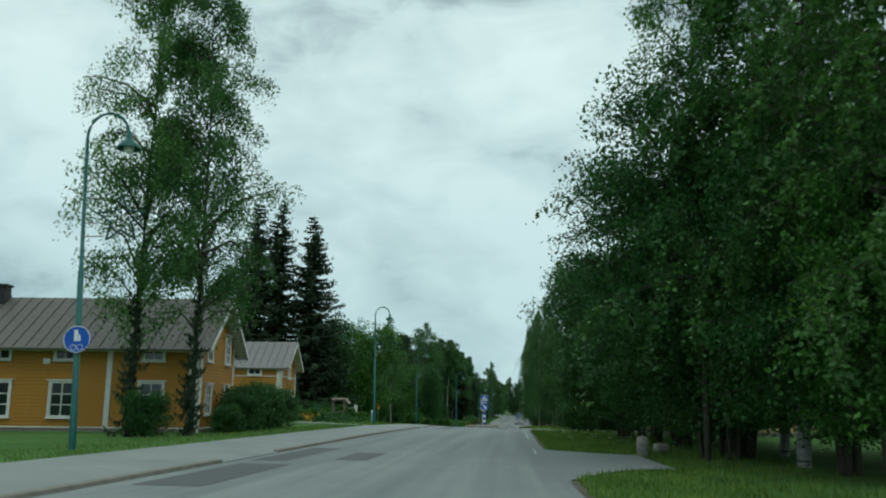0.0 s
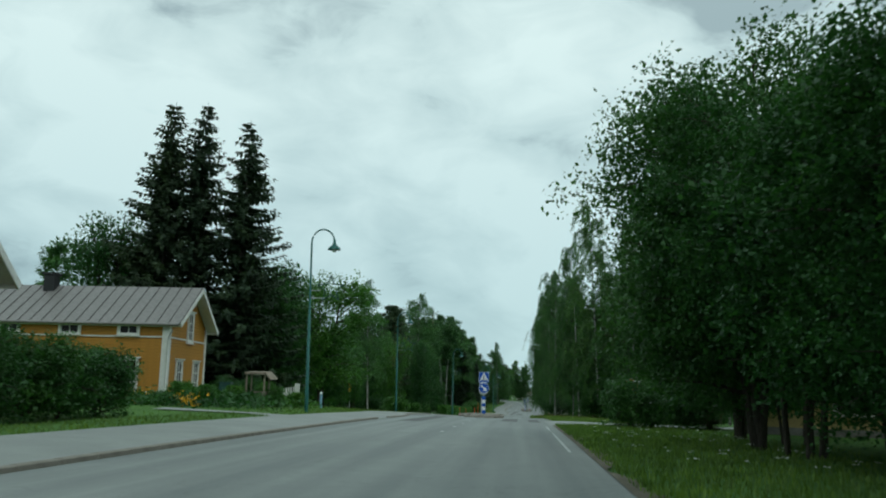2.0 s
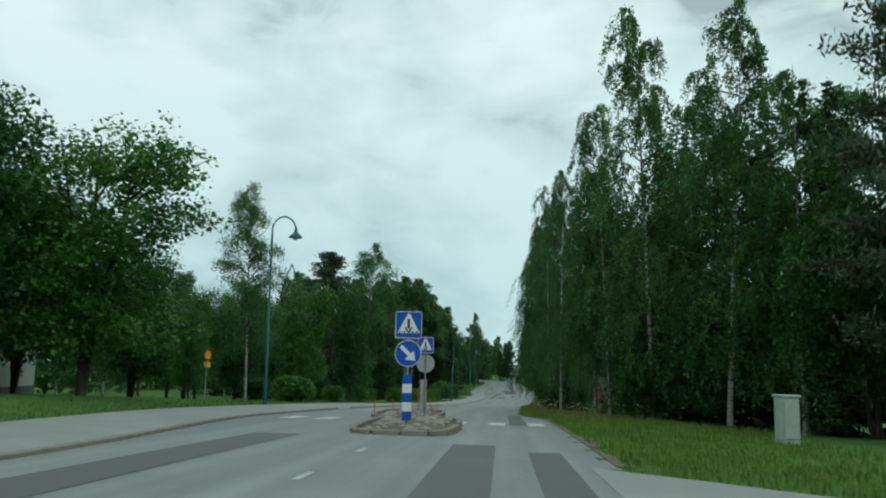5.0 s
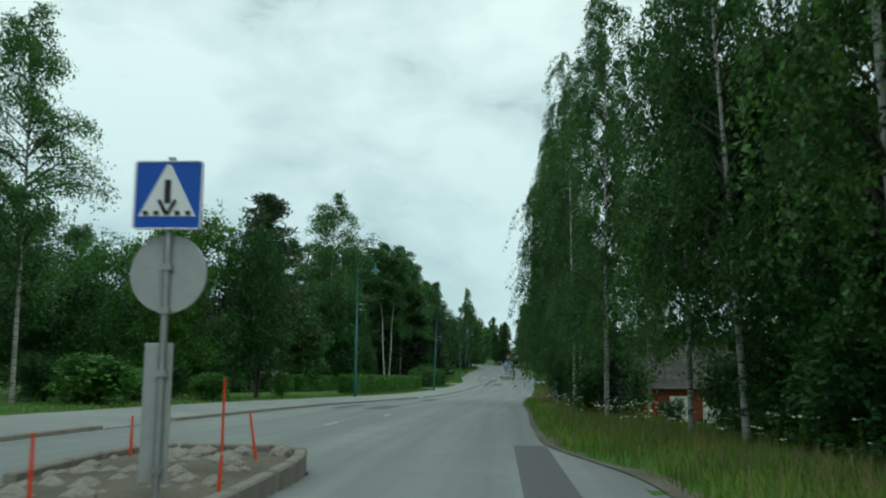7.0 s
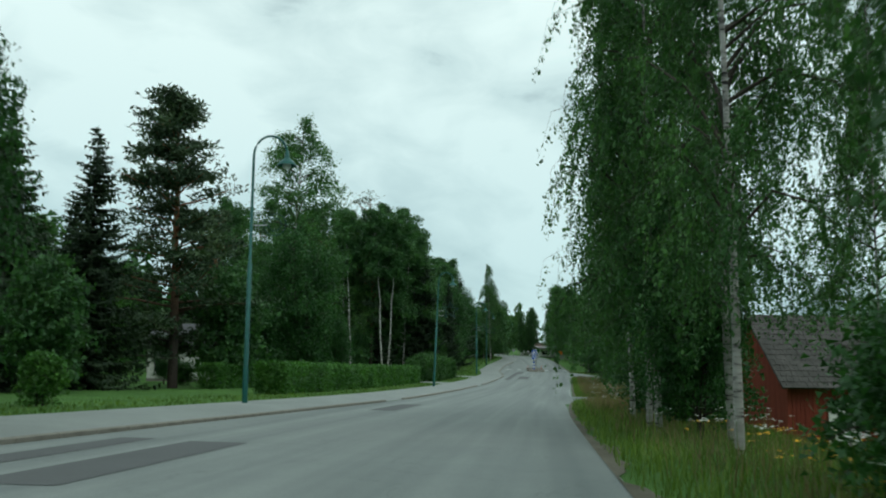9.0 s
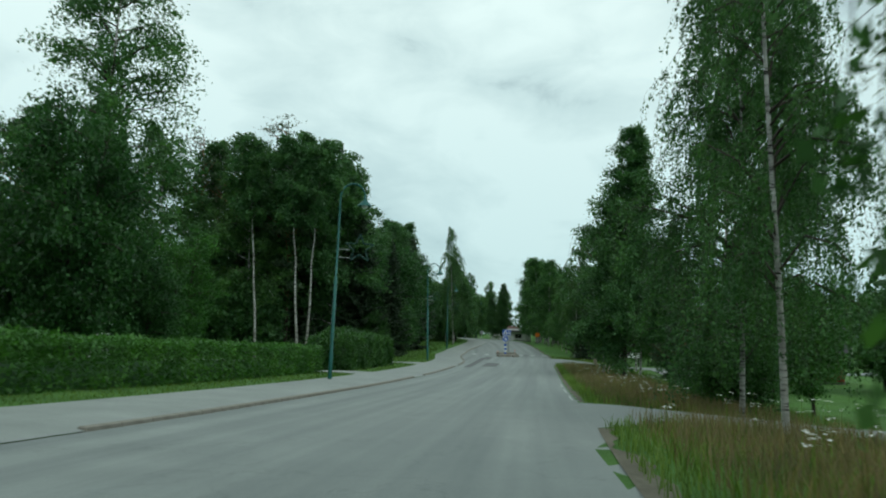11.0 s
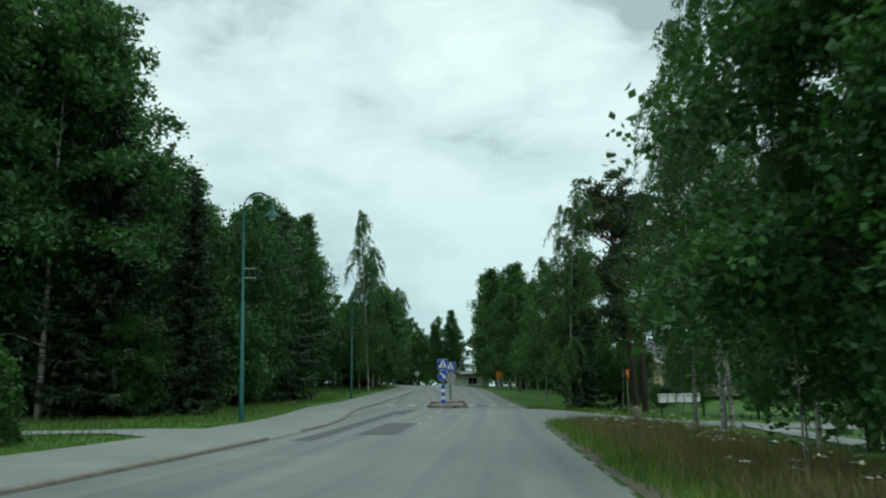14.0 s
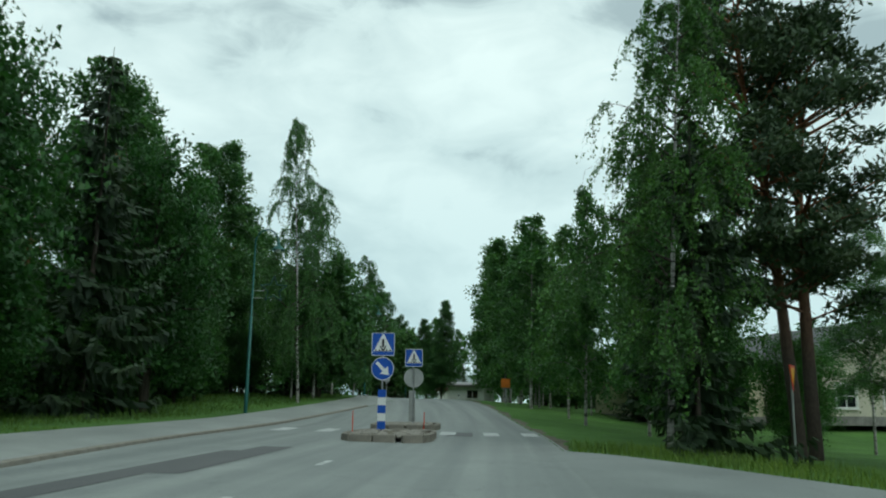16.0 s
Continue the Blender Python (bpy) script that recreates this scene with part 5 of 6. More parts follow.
def build_pine(seed, h=15.0, width=6.0, low=0.3, tufts=5200, conical=0.5, puff=1.0, pads=5, lift=33, n_limb=52):
    rng = np.random.default_rng(seed)
    s = np.linspace(0, 1, 9)[:, None]
    trunk = np.concatenate([np.cumsum(rng.normal(size=(9, 2)), 0) * 0.07 * s, s * h], 1)
    trunk[0, 2] = -0.3
    runs = [(trunk, 0.0125 * h * (1 - 0.9 * s[:, 0] ** 1.2), 9)]
    vs = []
    for k in range(n_limb):
        u = low + (0.985 - low) * (k + rng.random()) / n_limb
        base = np.array([np.interp(u, s[:, 0], trunk[:, c]) for c in range(3)])
        prof = (1 - u) ** conical * min(1.0, 0.55 + (u - low) * 2)
        L = width / 2 * (prof * rng.uniform(0.6, 1.2) + 0.08)
        az = rng.uniform(0, 2 * math.pi)
        p = limb_path(base, (math.cos(az), math.sin(az)), L, radians(rng.uniform(2, lift) + 25 * u), rng.uniform(-0.15, 0.2))
        runs.append((p, np.linspace(0.022 * L + 0.01, 0.008, 6), 5))
        for q in range(pads):
            t = rng.uniform(0.45 if pads == 5 else 0.25, 1.0)
            c0 = np.array([np.interp(t, np.linspace(0, 1, 6), p[:, j]) for j in range(3)]) + puffs(rng, 3) * np.array((0.28, 0.28, 0.1)) * puff
            m = int(tufts / n_limb / pads)
            c = c0 + puffs(rng, (m, 3)) * np.array([0.30, 0.30, 0.13]) * (0.7 + 0.1 * L) * puff
            d = rng.normal(size=(m, 3)) + np.array([0, 0, 0.9])
            d /= np.linalg.norm(d, axis=1)[:, None]
            ln = rng.uniform(0.17, 0.34, (m, 1)) * (0.4 + 0.6 * puff)
            w = np.cross(d, rng.normal(size=(m, 3)))
            w = w / np.linalg.norm(w, axis=1)[:, None] * ln * 0.17
            vs.append(np.stack([c, c + d * ln * 0.5 + w, c + d * ln, c + d * ln * 0.5 - w], 1))
    v = np.concatenate(vs).reshape(-1, 3)
    return runs, (v, np.arange(len(v)).reshape(-1, 4))


KINDS = {}


def register(kind, name, category, label, trunk_runs, crown, bark, leaf, at, twigs=()):
    t = thing(name, at, 0, label, category)
    part("trunk", tubes("trunk", trunk_runs, bark), bark, t)
    part("crown", quad_mesh("crown", *crown, leaf), leaf, t)
    if twigs:
        tagged(part("twig_growth", tubes("twig_growth", twigs, BARK_DARK), BARK_DARK, t), kind="stuff")
    return t


def grow(kind, x, y, h, wide=1.0, lean=None):
    """Plants a tree of a registered kind, h metres high."""
    make = KINDS[kind]
    rng = np.random.default_rng(int(abs(x) * 131) * 1009 + int(y * 17))
    turn = rng.uniform(0, 360)
    variant = int(rng.integers(0, len(make["variants"])))
    src = make["variants"][variant]
    k = h / make["h"]
    m = pose(*spot(x, y), rng.uniform(-1.5, 1.5), rng.uniform(-1.5, 1.5) if lean is None else lean, 0) @ Matrix.Rotation(radians(turn), 4, "Z") @ Matrix.Diagonal((k * wide, k * wide, k, 1))
    if not make["used"][variant]:
        make["used"][variant] = True
        src.matrix_basis = m
        return src
    return copy_thing(src, m @ Matrix.Diagonal((1 / src.scale.x, 1 / src.scale.y, 1 / src.scale.z, 1)))


def kind_of(kind, h, name, category, label, builds, bark, leaf, thin=1):
    variants = []
    for runs, crown in builds:
        stems = [r for r in runs if r[2] >= 7]
        limbs = [(np.asarray(p)[[0, 2, 4, 5]], np.asarray(r)[[0, 2, 4, 5]], 3) for p, r, s in runs if 3 < s < 7]
        twigs = [r for r in runs if r[2] == 3]
        runs = [(p, r, s if thin == 1 else 6) for p, r, s in stems]
        if thin == 1 and bark is BARK_BIRCH:
            twigs = limbs + twigs
        else:
            runs += limbs[::thin]
        variants.append(register(kind, name, category, label, runs, crown, bark, leaf, (0, 0, -400), twigs))
    KINDS[kind] = {"h": h, "variants": variants, "used": [False] * len(variants)}


def leafed(build, size, seed, aspect=0.62, hang=0.25, fine=False):
    runs, c = build
    if fine:
        return runs, diamonds(c, size, np.random.default_rng(seed), aspect, hang)
    return runs, leaf_quads(c, size, np.random.default_rng(seed), aspect, hang)


kind_of("birch", 15.0, "birch_tree", "birch", "tall birch with white bark and drooping green leaves",
        [leafed(build_birch(s, 15, 0.225, 0.13, 32000, 2.0, 1, 0.55, 7, 9), 0.108, s, 0.7, 0.45, True) for s in (1, 2, 3)], BARK_BIRCH, LEAF_BIRCH)
kind_of("airy_birch", 15.0, "birch_tree", "birch", "airy birch with thin limbs and sparse leaves",
        [leafed(build_birch(s, 15, 0.30, 0.24, 34000, 0.6), 0.105, s, 0.75, 0.35) for s in (4, 5)], BARK_BIRCH, LEAF_BIRCH)
kind_of("near_birch", 15.0, "birch_tree", "birch", "birch with fine drooping leaves close to the road",
        [leafed(build_birch(s, 15, 0.21, 0.16, 42000, 1.8, 1, 0.5, 7, 9, 0.9), 0.082, s, 0.7, 0.5, True) for s in (41, 42)], BARK_BIRCH, LEAF_BIRCH)
kind_of("slender_birch", 15.0, "birch_tree", "birch", "slender birch with a bare white lower trunk",
        [leafed(build_birch(43, 15, 0.16, 0.26, 24000, 1.3, 1, 0.5, 7, 9, 0.46), 0.088, 43, 0.7, 0.4, True)], BARK_BIRCH, LEAF_BIRCH)
kind_of("bare_birch", 18.0, "birch_tree", "birch", "tall birch with a long bare white trunk at the wood",
        [leafed(build_birch(s, 18, 0.19, 0.60, 17000, 0.5, 1, 0.4, 7, 0, 0.85, 0.5, 58, 6.0), 0.17, s, 0.75, 0.3) for s in (44, 45)], BARK_BIRCH, LEAF_WOOD, 2)
kind_of("garden_birch", 17.0, "birch_tree", "birch", "tall leafy tree with a dark slim trunk before the house",
        [leafed(build_birch(53, 17, 0.27, 0.21, 42000, 0.7, 1, 0.40, 8, 0, 0.9, 0.6, 64, 2.0), 0.108, 53, 0.75, 0.35)], BARK_DARK, LEAF_BIRCH)
kind_of("far_birch", 15.0, "birch_tree", "birch", "birch in leaf standing in the row beyond the crossing",
        [leafed(build_birch(s, 15, 0.25, 0.12, 12500, 0.8), 0.215, s, 0.8, 0.4) for s in (21, 22, 23)], BARK_BIRCH, LEAF_BIRCH, 3)
kind_of("wood_birch", 16.0, "birch_tree", "birch", "dark leafy birch at the edge of the wood",
        [leafed(build_birch(s, 16, 0.26, 0.17, 20000, 0.6, 1, 0.45), 0.175, s, 0.8, 0.3) for s in (24, 25)], BARK_BIRCH, LEAF_WOOD, 3)
kind_of("cone_birch", 16.0, "birch_tree", "birch", "broad dense birch with a pointed crown",
        [leafed(build_birch(6, 16, 0.235, 0.05, 78000, 0.5, 1, 0.74, 12, 0, 1.0, 0.15, 120), 0.128, 6, 0.75, 0.3, True)], BARK_DARK, LEAF_WOOD)
kind_of("broad", 9.0, "broadleaf_tree", "tree", "dense dark green broadleaf tree branching to the ground",
        [leafed(build_broad(s, 9, 6.6, 0.02, 27000), 0.135, s, 0.8, 0.1) for s in (7, 8, 9)], BARK_DARK, LEAF_DARK)
kind_of("thicket", 10.0, "broadleaf_tree", "tree", "wide dark green broadleaf tree leaning over the verge",
        [leafed(build_broad(33, 10, 8.2, 0.05, 92000, 6), 0.118, 33, 0.7, 0.15, True)], BARK_DARK, LEAF_DARK)
kind_of("verge_broad", 10.0, "broadleaf_tree", "tree", "dense dark broadleaf tree with boughs sweeping low over the grass",
        [leafed(build_broad(71, 10, 7.6, 0.02, 96000, 6, 0.1, 0.8, 0.9), 0.098, 71, 0.7, 0.2, True)], BARK_DARK, LEAF_DARK)
kind_of("leaning_thicket", 10.0, "broadleaf_tree", "tree", "broadleaf tree with dark leaning stems and high dense leaves",
        [leafed(build_broad(36, 10, 8.2, 0.17, 92000, 6, 0.3, 0.55, 0.70), 0.104, 36, 0.7, 0.15, True)], BARK_DARK, LEAF_DARK)
kind_of("weeping_birch", 15.0, "birch_tree", "birch", "broad birch with long hanging leafy twigs by the drive",
        [leafed(build_birch(49, 15, 0.26, 0.10, 70000, 2.4, 1, 0.42, 7, 11, 0.8, 1.0, 84), 0.095, 49, 0.7, 0.5, True)], BARK_BIRCH, LEAF_BIRCH)
kind_of("far_broad", 9.0, "broadleaf_tree", "tree", "dark green broadleaf tree standing back from the road",
        [leafed(build_broad(s, 9, 6.6, 0.02, 10500), 0.265, s, 0.8, 0.1) for s in (27, 28)], BARK_DARK, LEAF_WOOD, 3)
kind_of("bright", 9.0, "broadleaf_tree", "tree", "bright green leafy garden tree",
        [leafed(build_broad(s, 9, 6.4, 0.05, 24000, 3), 0.128, s, 0.75, 0.1, True) for s in (10, 11)], BARK_DARK, LEAF_BRIGHT)
kind_of("shrub", 2.4, "shrub", "shrub", "dense leafy green garden shrub",
        [leafed(build_broad(s, 2.6, 3.0, 0.0, 13000, 5), 0.085, s, 0.75, 0.0) for s in (12, 13)], BARK_DARK, LEAF_DARK)
kind_of("bright_shrub", 1.4, "shrub", "shrub", "rounded bright green shrub",
        [leafed(build_broad(14, 1.5, 1.9, 0.0, 6000, 5), 0.085, 14, 0.75, 0.0)], BARK_DARK, LEAF_HEDGE)
kind_of("spruce", 18.0, "spruce_tree", "spruce", "tall dark spruce with a pointed crown", [build_spruce(s, 18, 8.6, 0.03, 1.15) for s in (15, 16)], BARK_DARK, NEEDLE_SPRUCE)
kind_of("far_spruce", 18.0, "spruce_tree", "spruce", "dark spruce standing back from the road", [build_spruce(20, 18, 7.6, 0.03, 0.6)], BARK_DARK, NEEDLE_SPRUCE)
kind_of("wood_spruce", 10.0, "spruce_tree", "spruce", "dark spruce growing under the birches of the wood", [build_spruce(s, 10, 6.0, 0.03, 0.62) for s in (46, 47)], BARK_DARK, NEEDLE_SPRUCE)
kind_of("pine", 15.0, "pine_tree", "pine", "tall pine with reddish bark and dark needles", [build_pine(s, 15, 8.2, 0.30, 17000, 0.36) for s in (17, 18)], BARK_PINE, NEEDLE_PINE)
kind_of("garden_pine", 15.0, "pine_tree", "pine", "dense dark pine with a conical crown", [build_pine(s, 15, 8.6, 0.10, 21000, 0.72, 1.0, 8, 14, 84) for s in (31, 32)], BARK_PINE, NEEDLE_PINE)
kind_of("far_pine", 15.0, "pine_tree", "pine", "dark pine in the wood", [build_pine(s, 15, 7.0, 0.3, 1900, 0.4) for s in (29,)], BARK_PINE, NEEDLE_PINE, 2)
kind_of("young_pine", 5.0, "pine_tree", "pine", "young pine with upright shoots", [build_pine(19, 5, 3.4, 0.06, 6500, 0.85, 0.42)], BARK_PINE, NEEDLE_PINE)

# gardens and verges on the house side
for row in (("garden_birch", -9.9, 37.0, 19.0, 0.66), ("garden_birch", -12.4, 37.3, 20.0, 0.68), ("wood_spruce", -10.0, 36.9, 6.6, 0.34), ("wood_spruce", -12.2, 36.9, 7.2, 0.36), ("shrub", -11.4, 36.4, 1.8, 0.9), ("shrub", -15.6, 32.0, 1.7, 0.8),
            ("shrub", -10.2, 46.6, 2.3, 1.0), ("shrub", -10.1, 49.2, 2.5, 1.0), ("shrub", -9.9, 53.2, 2.3, 1.0), ("shrub", -13.0, 58.5, 1.2, 1.1), ("bright_shrub", -8.9, 66.0, 0.9, 1.0), ("bright_shrub", -7.3, 67.6, 1.0, 0.9), ("shrub", -10.0, 68.6, 1.3, 0.9), ("shrub", -10.4, 74.6, 1.4, 1.2), ("bright_shrub", -6.9, 70.5, 0.8, 1.2), ("shrub", -10.2, 51.2, 2.2, 1.0), ("bright_shrub", -9.3, 62.8, 0.9, 1.1), ("bright_shrub", -10.8, 64.2, 1.0, 1.2), ("bright_shrub", -8.2, 69.5, 1.2, 0.9),
            ("spruce", -17.75, 80.0, 19.6, 1.2), ("spruce", -15.6, 80.6, 19.8, 1.1), ("spruce", -12.8, 80.4, 18.5, 1.2), ("spruce", -19.5, 84.0, 15, 1.0), ("broad", -12.4, 84.5, 9.5, 0.95),
            ("broad", -21.5, 82.0, 13.5, 0.8)):
    grow(*row)
for row in (("broad", -12.0, 87.5, 11.5, 0.9), ("bright", -8.9, 91.0, 11.0, 1.12), ("bright", -13.0, 94.5, 10.5, 0.9), ("broad", -9.8, 98.5, 7.0, 0.9), ("bright", -7.0, 98.0, 4.6, 0.55), ("airy_birch", -6.9, 109.0, 12.8, 0.8), ("bright", -9.4, 107.5, 5.5, 0.9),
            ("bright", -12.5, 112.5, 7.5, 1.0), ("broad", -9.5, 117.5, 6.8, 0.9), ("broad", -14.0, 121.0, 9.5, 0.9), ("bright", -5.7, 121.0, 9.5, 0.75), ("broad", -2.3, 122.5, 9.6, 0.5), ("broad", -8.6, 127.0, 9.0, 0.8), ("bright", -12.8, 131.5, 10.0, 0.85), ("spruce", -10.3, 140.0, 11.8, 1.15), ("spruce", -9.3, 145.5, 12.3, 1.1), ("far_broad", -7.6, 138.5, 6.0, 0.8), ("far_broad", -5.0, 153.5, 8.0, 0.8),
            ("garden_pine", -7.2, 151.5, 15.6, 1.4), ("broad", -2.6, 163.0, 11.5, 0.7), ("broad", -5.6, 166.5, 9.5, 0.8), ("shrub", -4.0, 165.0, 3.4, 0.9), ("airy_birch", -4.8, 169.5, 20.2, 1.0), ("broad", -0.9, 165.5, 5.6, 0.75), ("broad", -9.5, 176.0, 8.0, 0.7)):
    grow(*row)
for row in (("bright_shrub", -4.3, 108.2, 1.5, 1.5), ("bright_shrub", -4.4, 112.5, 1.2, 1.4), ("bright_shrub", -2.6, 115.5, 1.1, 1.2), ("bright_shrub", -1.9, 126.5, 1.3, 0.75), ("shrub", -5.5, 119.0, 1.7, 1.2), ("shrub", -6.6, 110.5, 1.5, 1.2), ("shrub", -4.8, 122.5, 1.9, 1.1),
            ("bright", -5.6, 186.5, 9.4, 0.82), ("broad", -12.0, 182.0, 9.0, 1.0), ("pine", -14.0, 181.5, 14.0, 1.0), ("bright", -17.5, 166.0, 9.5, 0.8), ("spruce", -17.0, 160.0, 12.0, 1.0)):
    grow(*row)
# the wood beyond the hedges: pale trunks in front, dark crowns behind
for row in (("bare_birch", -0.4, 201.3, 19.5, 0.95, -6.0), ("bare_birch", 0.1, 202.2, 19.0, 0.95, 5.0), ("bare_birch", -4.1, 202.5, 19.0, 0.95, -1.5), ("wood_birch", 2.4, 209.5, 18.5, 0.85), ("pine", -2.2, 206.0, 17, 0.9), ("spruce", 3.9, 217.0, 14.2, 1.0), ("spruce", 1.6, 224.5, 15.5, 1.0), ("spruce", 6.6, 210.5, 11.0, 0.9), ("spruce", 4.3, 208.0, 13.8, 1.1), ("birch", 13.7, 248.6, 17.0, 0.62), ("birch", 14.0, 254.3, 14.0, 0.8), ("birch", 16.0, 264.0, 11.0, 0.8)):
    grow(*row)
wood = np.random.default_rng(23)
for k in range(62):
    y_ = 203 + 170 * (k + wood.random()) / 62
    off = -wood.uniform(15.5, 30)
    if y_ < 236:
        off = min(off, -17.5)
    tall = wood.uniform(0.86, 1.0) * (20.5 if off < -24 else float(np.interp(y_, (214, 224, 245, 262, 300), (19.8, 16.4, 17.4, 18.5, 19.0))))
    grow(("wood_birch", "far_pine", "wood_birch", "far_birch")[int(wood.integers(0, 4))], float(xr(y_)) + off, y_, tall, wood.uniform(0.9, 1.1))
for k in range(26):
    y_ = 205 + 150 * (k + wood.random()) / 26
    grow(("far_broad", "wood_spruce")[k % 2], float(xr(y_)) - wood.uniform(19.5, 26), y_, wood.uniform(4.5, 8.0), 1.0)
for k in range(16):
    y_ = 203 + 12 * wood.random()
    grow("far_broad", -22 + 24 * (k + wood.random()) / 16, y_ + 2, wood.uniform(6, 9), 0.9)
for k in range(14):
    y_ = 204.5 + 10 * wood.random()
    grow(("wood_birch", "far_pine")[k % 3 == 2], -22 + 24 * (k + wood.random()) / 14, y_, wood.uniform(19.6, 21.4), 0.95)
for k in range(30):
    y_ = 204 + 70 * (k + wood.random()) / 30
    grow(("wood_spruce", "far_broad")[k % 3 == 0], float(xr(y_)) - wood.uniform(19, 34), y_, wood.uniform(7.0, 12.0), 1.1)
# dark undergrowth that closes the foot of the wood
for k in range(24):
    y_ = 206 + 66 * (k + wood.random()) / 24
    grow(("broad", "wood_spruce", "far_broad")[k % 3], float(xr(y_)) - wood.uniform(14.2, 17.5), y_, wood.uniform(4.0, 7.5), 0.95)
for row in (("broad", 3.2, 216.0, 14.5, 0.8), ("broad", 6.4, 224.0, 13.5, 0.75), ("wood_spruce", 8.2, 231.0, 13.5, 0.9), ("broad", 8.6, 237.0, 13.0, 0.75), ("wood_spruce", 0.8, 211.5, 16.0, 0.9)):
    grow(*row)
# far left trees behind the gardens
for k in range(22):
    y_ = 88 + 110 * (k + wood.random()) / 22
    grow(("far_spruce", "far_birch", "far_pine", "far_broad", "wood_birch")[int(wood.integers(0, 5))], float(xr(y_)) - wood.uniform(24, 44), y_, wood.uniform(10, 15), 1.0)

# the other side: thicket by the first drive
for row in (("bright", 8.0, 21.6, 6.8, 0.75), ("bright", 8.8, 12.0, 9.0, 1.0), ("birch", 8.7, 27.2, 18.5, 1.2), ("leaning_thicket", 7.6, 30.3, 11.4, 0.95), ("garden_birch", 6.7, 28.6, 16.5, 0.75), ("verge_broad", 8.6, 31.0, 9.5, 1.0), ("birch", 10.5, 33.0, 19.0, 1.0), ("verge_broad", 9.2, 34.4, 8.0, 1.1), ("verge_broad", 8.6, 38.6, 7.2, 1.0), ("verge_broad", 9.9, 53.5, 9.4, 0.7), ("broad", 12.2, 59.4, 7.4, 0.5), ("broad", 13.4, 57.0, 8.4, 0.75), ("birch", 8.8, 21.5, 16.0, 1.0), ("verge_broad", 8.6, 24.5, 9.6, 0.9), 
            ("thicket", 9.3, 39.5, 8.0, 1.1), ("thicket", 8.9, 42.6, 7.8, 1.0), ("leaning_thicket", 8.4, 45.2, 8.2, 1.0), ("thicket", 8.4, 47.7, 10.5, 0.95), ("shrub", 10.6, 61.9, 1.5, 1.1), ("broad", 12.6, 47.0, 10.5, 0.9), ("far_broad", 13, 43.0, 10.0, 1.0), ("broad", 14.0, 36, 13.5, 0.9), ("broad", 13.4, 29, 15.0, 0.85), ("broad", 13.2, 22.5, 14.0, 0.8), ("broad", 15.5, 51.0, 8.0, 0.9)):
    grow(*row)
for row in (("shrub", 8.15, 61.2, 2.1, 1.0), ("shrub", 9.1, 61.6, 1.6, 1.0), ("spruce", 11.9, 63.0, 2.4, 1.2), ("broad", 11.6, 62.4, 4.6, 0.55), ("garden_pine", 17.6, 83.3, 16.3, 0.8), ("birch", 16.3, 89.0, 13.4, 0.95), ("broad", 17.6, 87.0, 9.5, 0.8), ("far_birch", 21.0, 95.5, 15.0, 1.0), ("far_birch", 19.0, 99.5, 15.0, 1.0), ("airy_birch", 19.8, 84.5, 15.5, 0.8), ("birch", 21.0, 86.5, 14.5, 0.8), ("birch", 23.0, 88.0, 15.0, 1.0), ("broad", 21.5, 80.0, 7.5, 0.9), ("broad", 18.5, 78.5, 5.5, 0.9), ("broad", 25, 76, 9, 1.0),
            ("birch", 14.6, 91.5, 17.8, 0.8), ("birch", 13.2, 96.6, 18.6, 0.75), ("birch", 12.3, 101.0, 16.5, 0.66), ("shrub", 13.3, 96.8, 2.5, 1.3), ("shrub", 14.0, 101.3, 2.6, 1.3), ("broad", 16.6, 97.6, 6.0, 1.0), ("near_birch", 12.3, 104.8, 13.5, 0.8), ("broad", 15.2, 94.0, 7.0, 0.9), ("broad", 14.2, 98.5, 8.0, 0.9), ("spruce", 17.6, 95, 14, 0.9), ("spruce", 18.0, 90, 13, 0.9), ("near_birch", 11.3, 110.3, 15.0, 0.72), ("leaning_thicket", 14.2, 104.8, 13.0, 0.62), ("birch", 15.6, 99.2, 17.0, 0.85), ("spruce", 16.8, 102.0, 15.0, 0.9)):
    grow(*row)
for row in (("slender_birch", 11.9, 113.0, 14.0, 0.8), ("near_birch", 12.0, 120.1, 16.5, 0.63), ("near_birch", 12.9, 123.2, 15.5, 0.75), ("slender_birch", 16.4, 124.6, 12.5, 0.7), ("slender_birch", 17.4, 128.2, 12.5, 0.8), ("birch", 12.1, 125.6, 15.0, 0.7), ("birch", 12.4, 127.8, 14.5, 0.7), ("birch", 13.0, 132.5, 14.0, 0.75), ("near_birch", 13.9, 136.5, 13.5, 0.7), 
            ("weeping_birch", 18.4, 154.4, 15.0, 0.78, 2.5), ("near_birch", 16.3, 146.8, 14.0, 0.65), ("near_birch", 20.4, 161.2, 15.0, 0.95), ("broad", 12.5, 124.0, 6.0, 0.6), ("shrub", 14.0, 130.0, 2.4, 1.2), ("shrub", 14.4, 134.5, 2.4, 1.2), ("shrub", 15.2, 108.5, 2.6, 1.1), ("shrub", 11.7, 113.4, 2.0, 1.0), ("shrub", 12.8, 115.6, 2.4, 1.1), ("wood_spruce", 12.2, 114.2, 4.0, 0.8), ("wood_spruce", 11.9, 111.8, 3.8, 0.8), ("shrub", 15.8, 118.5, 1.1, 1.0)):
    grow(*row)
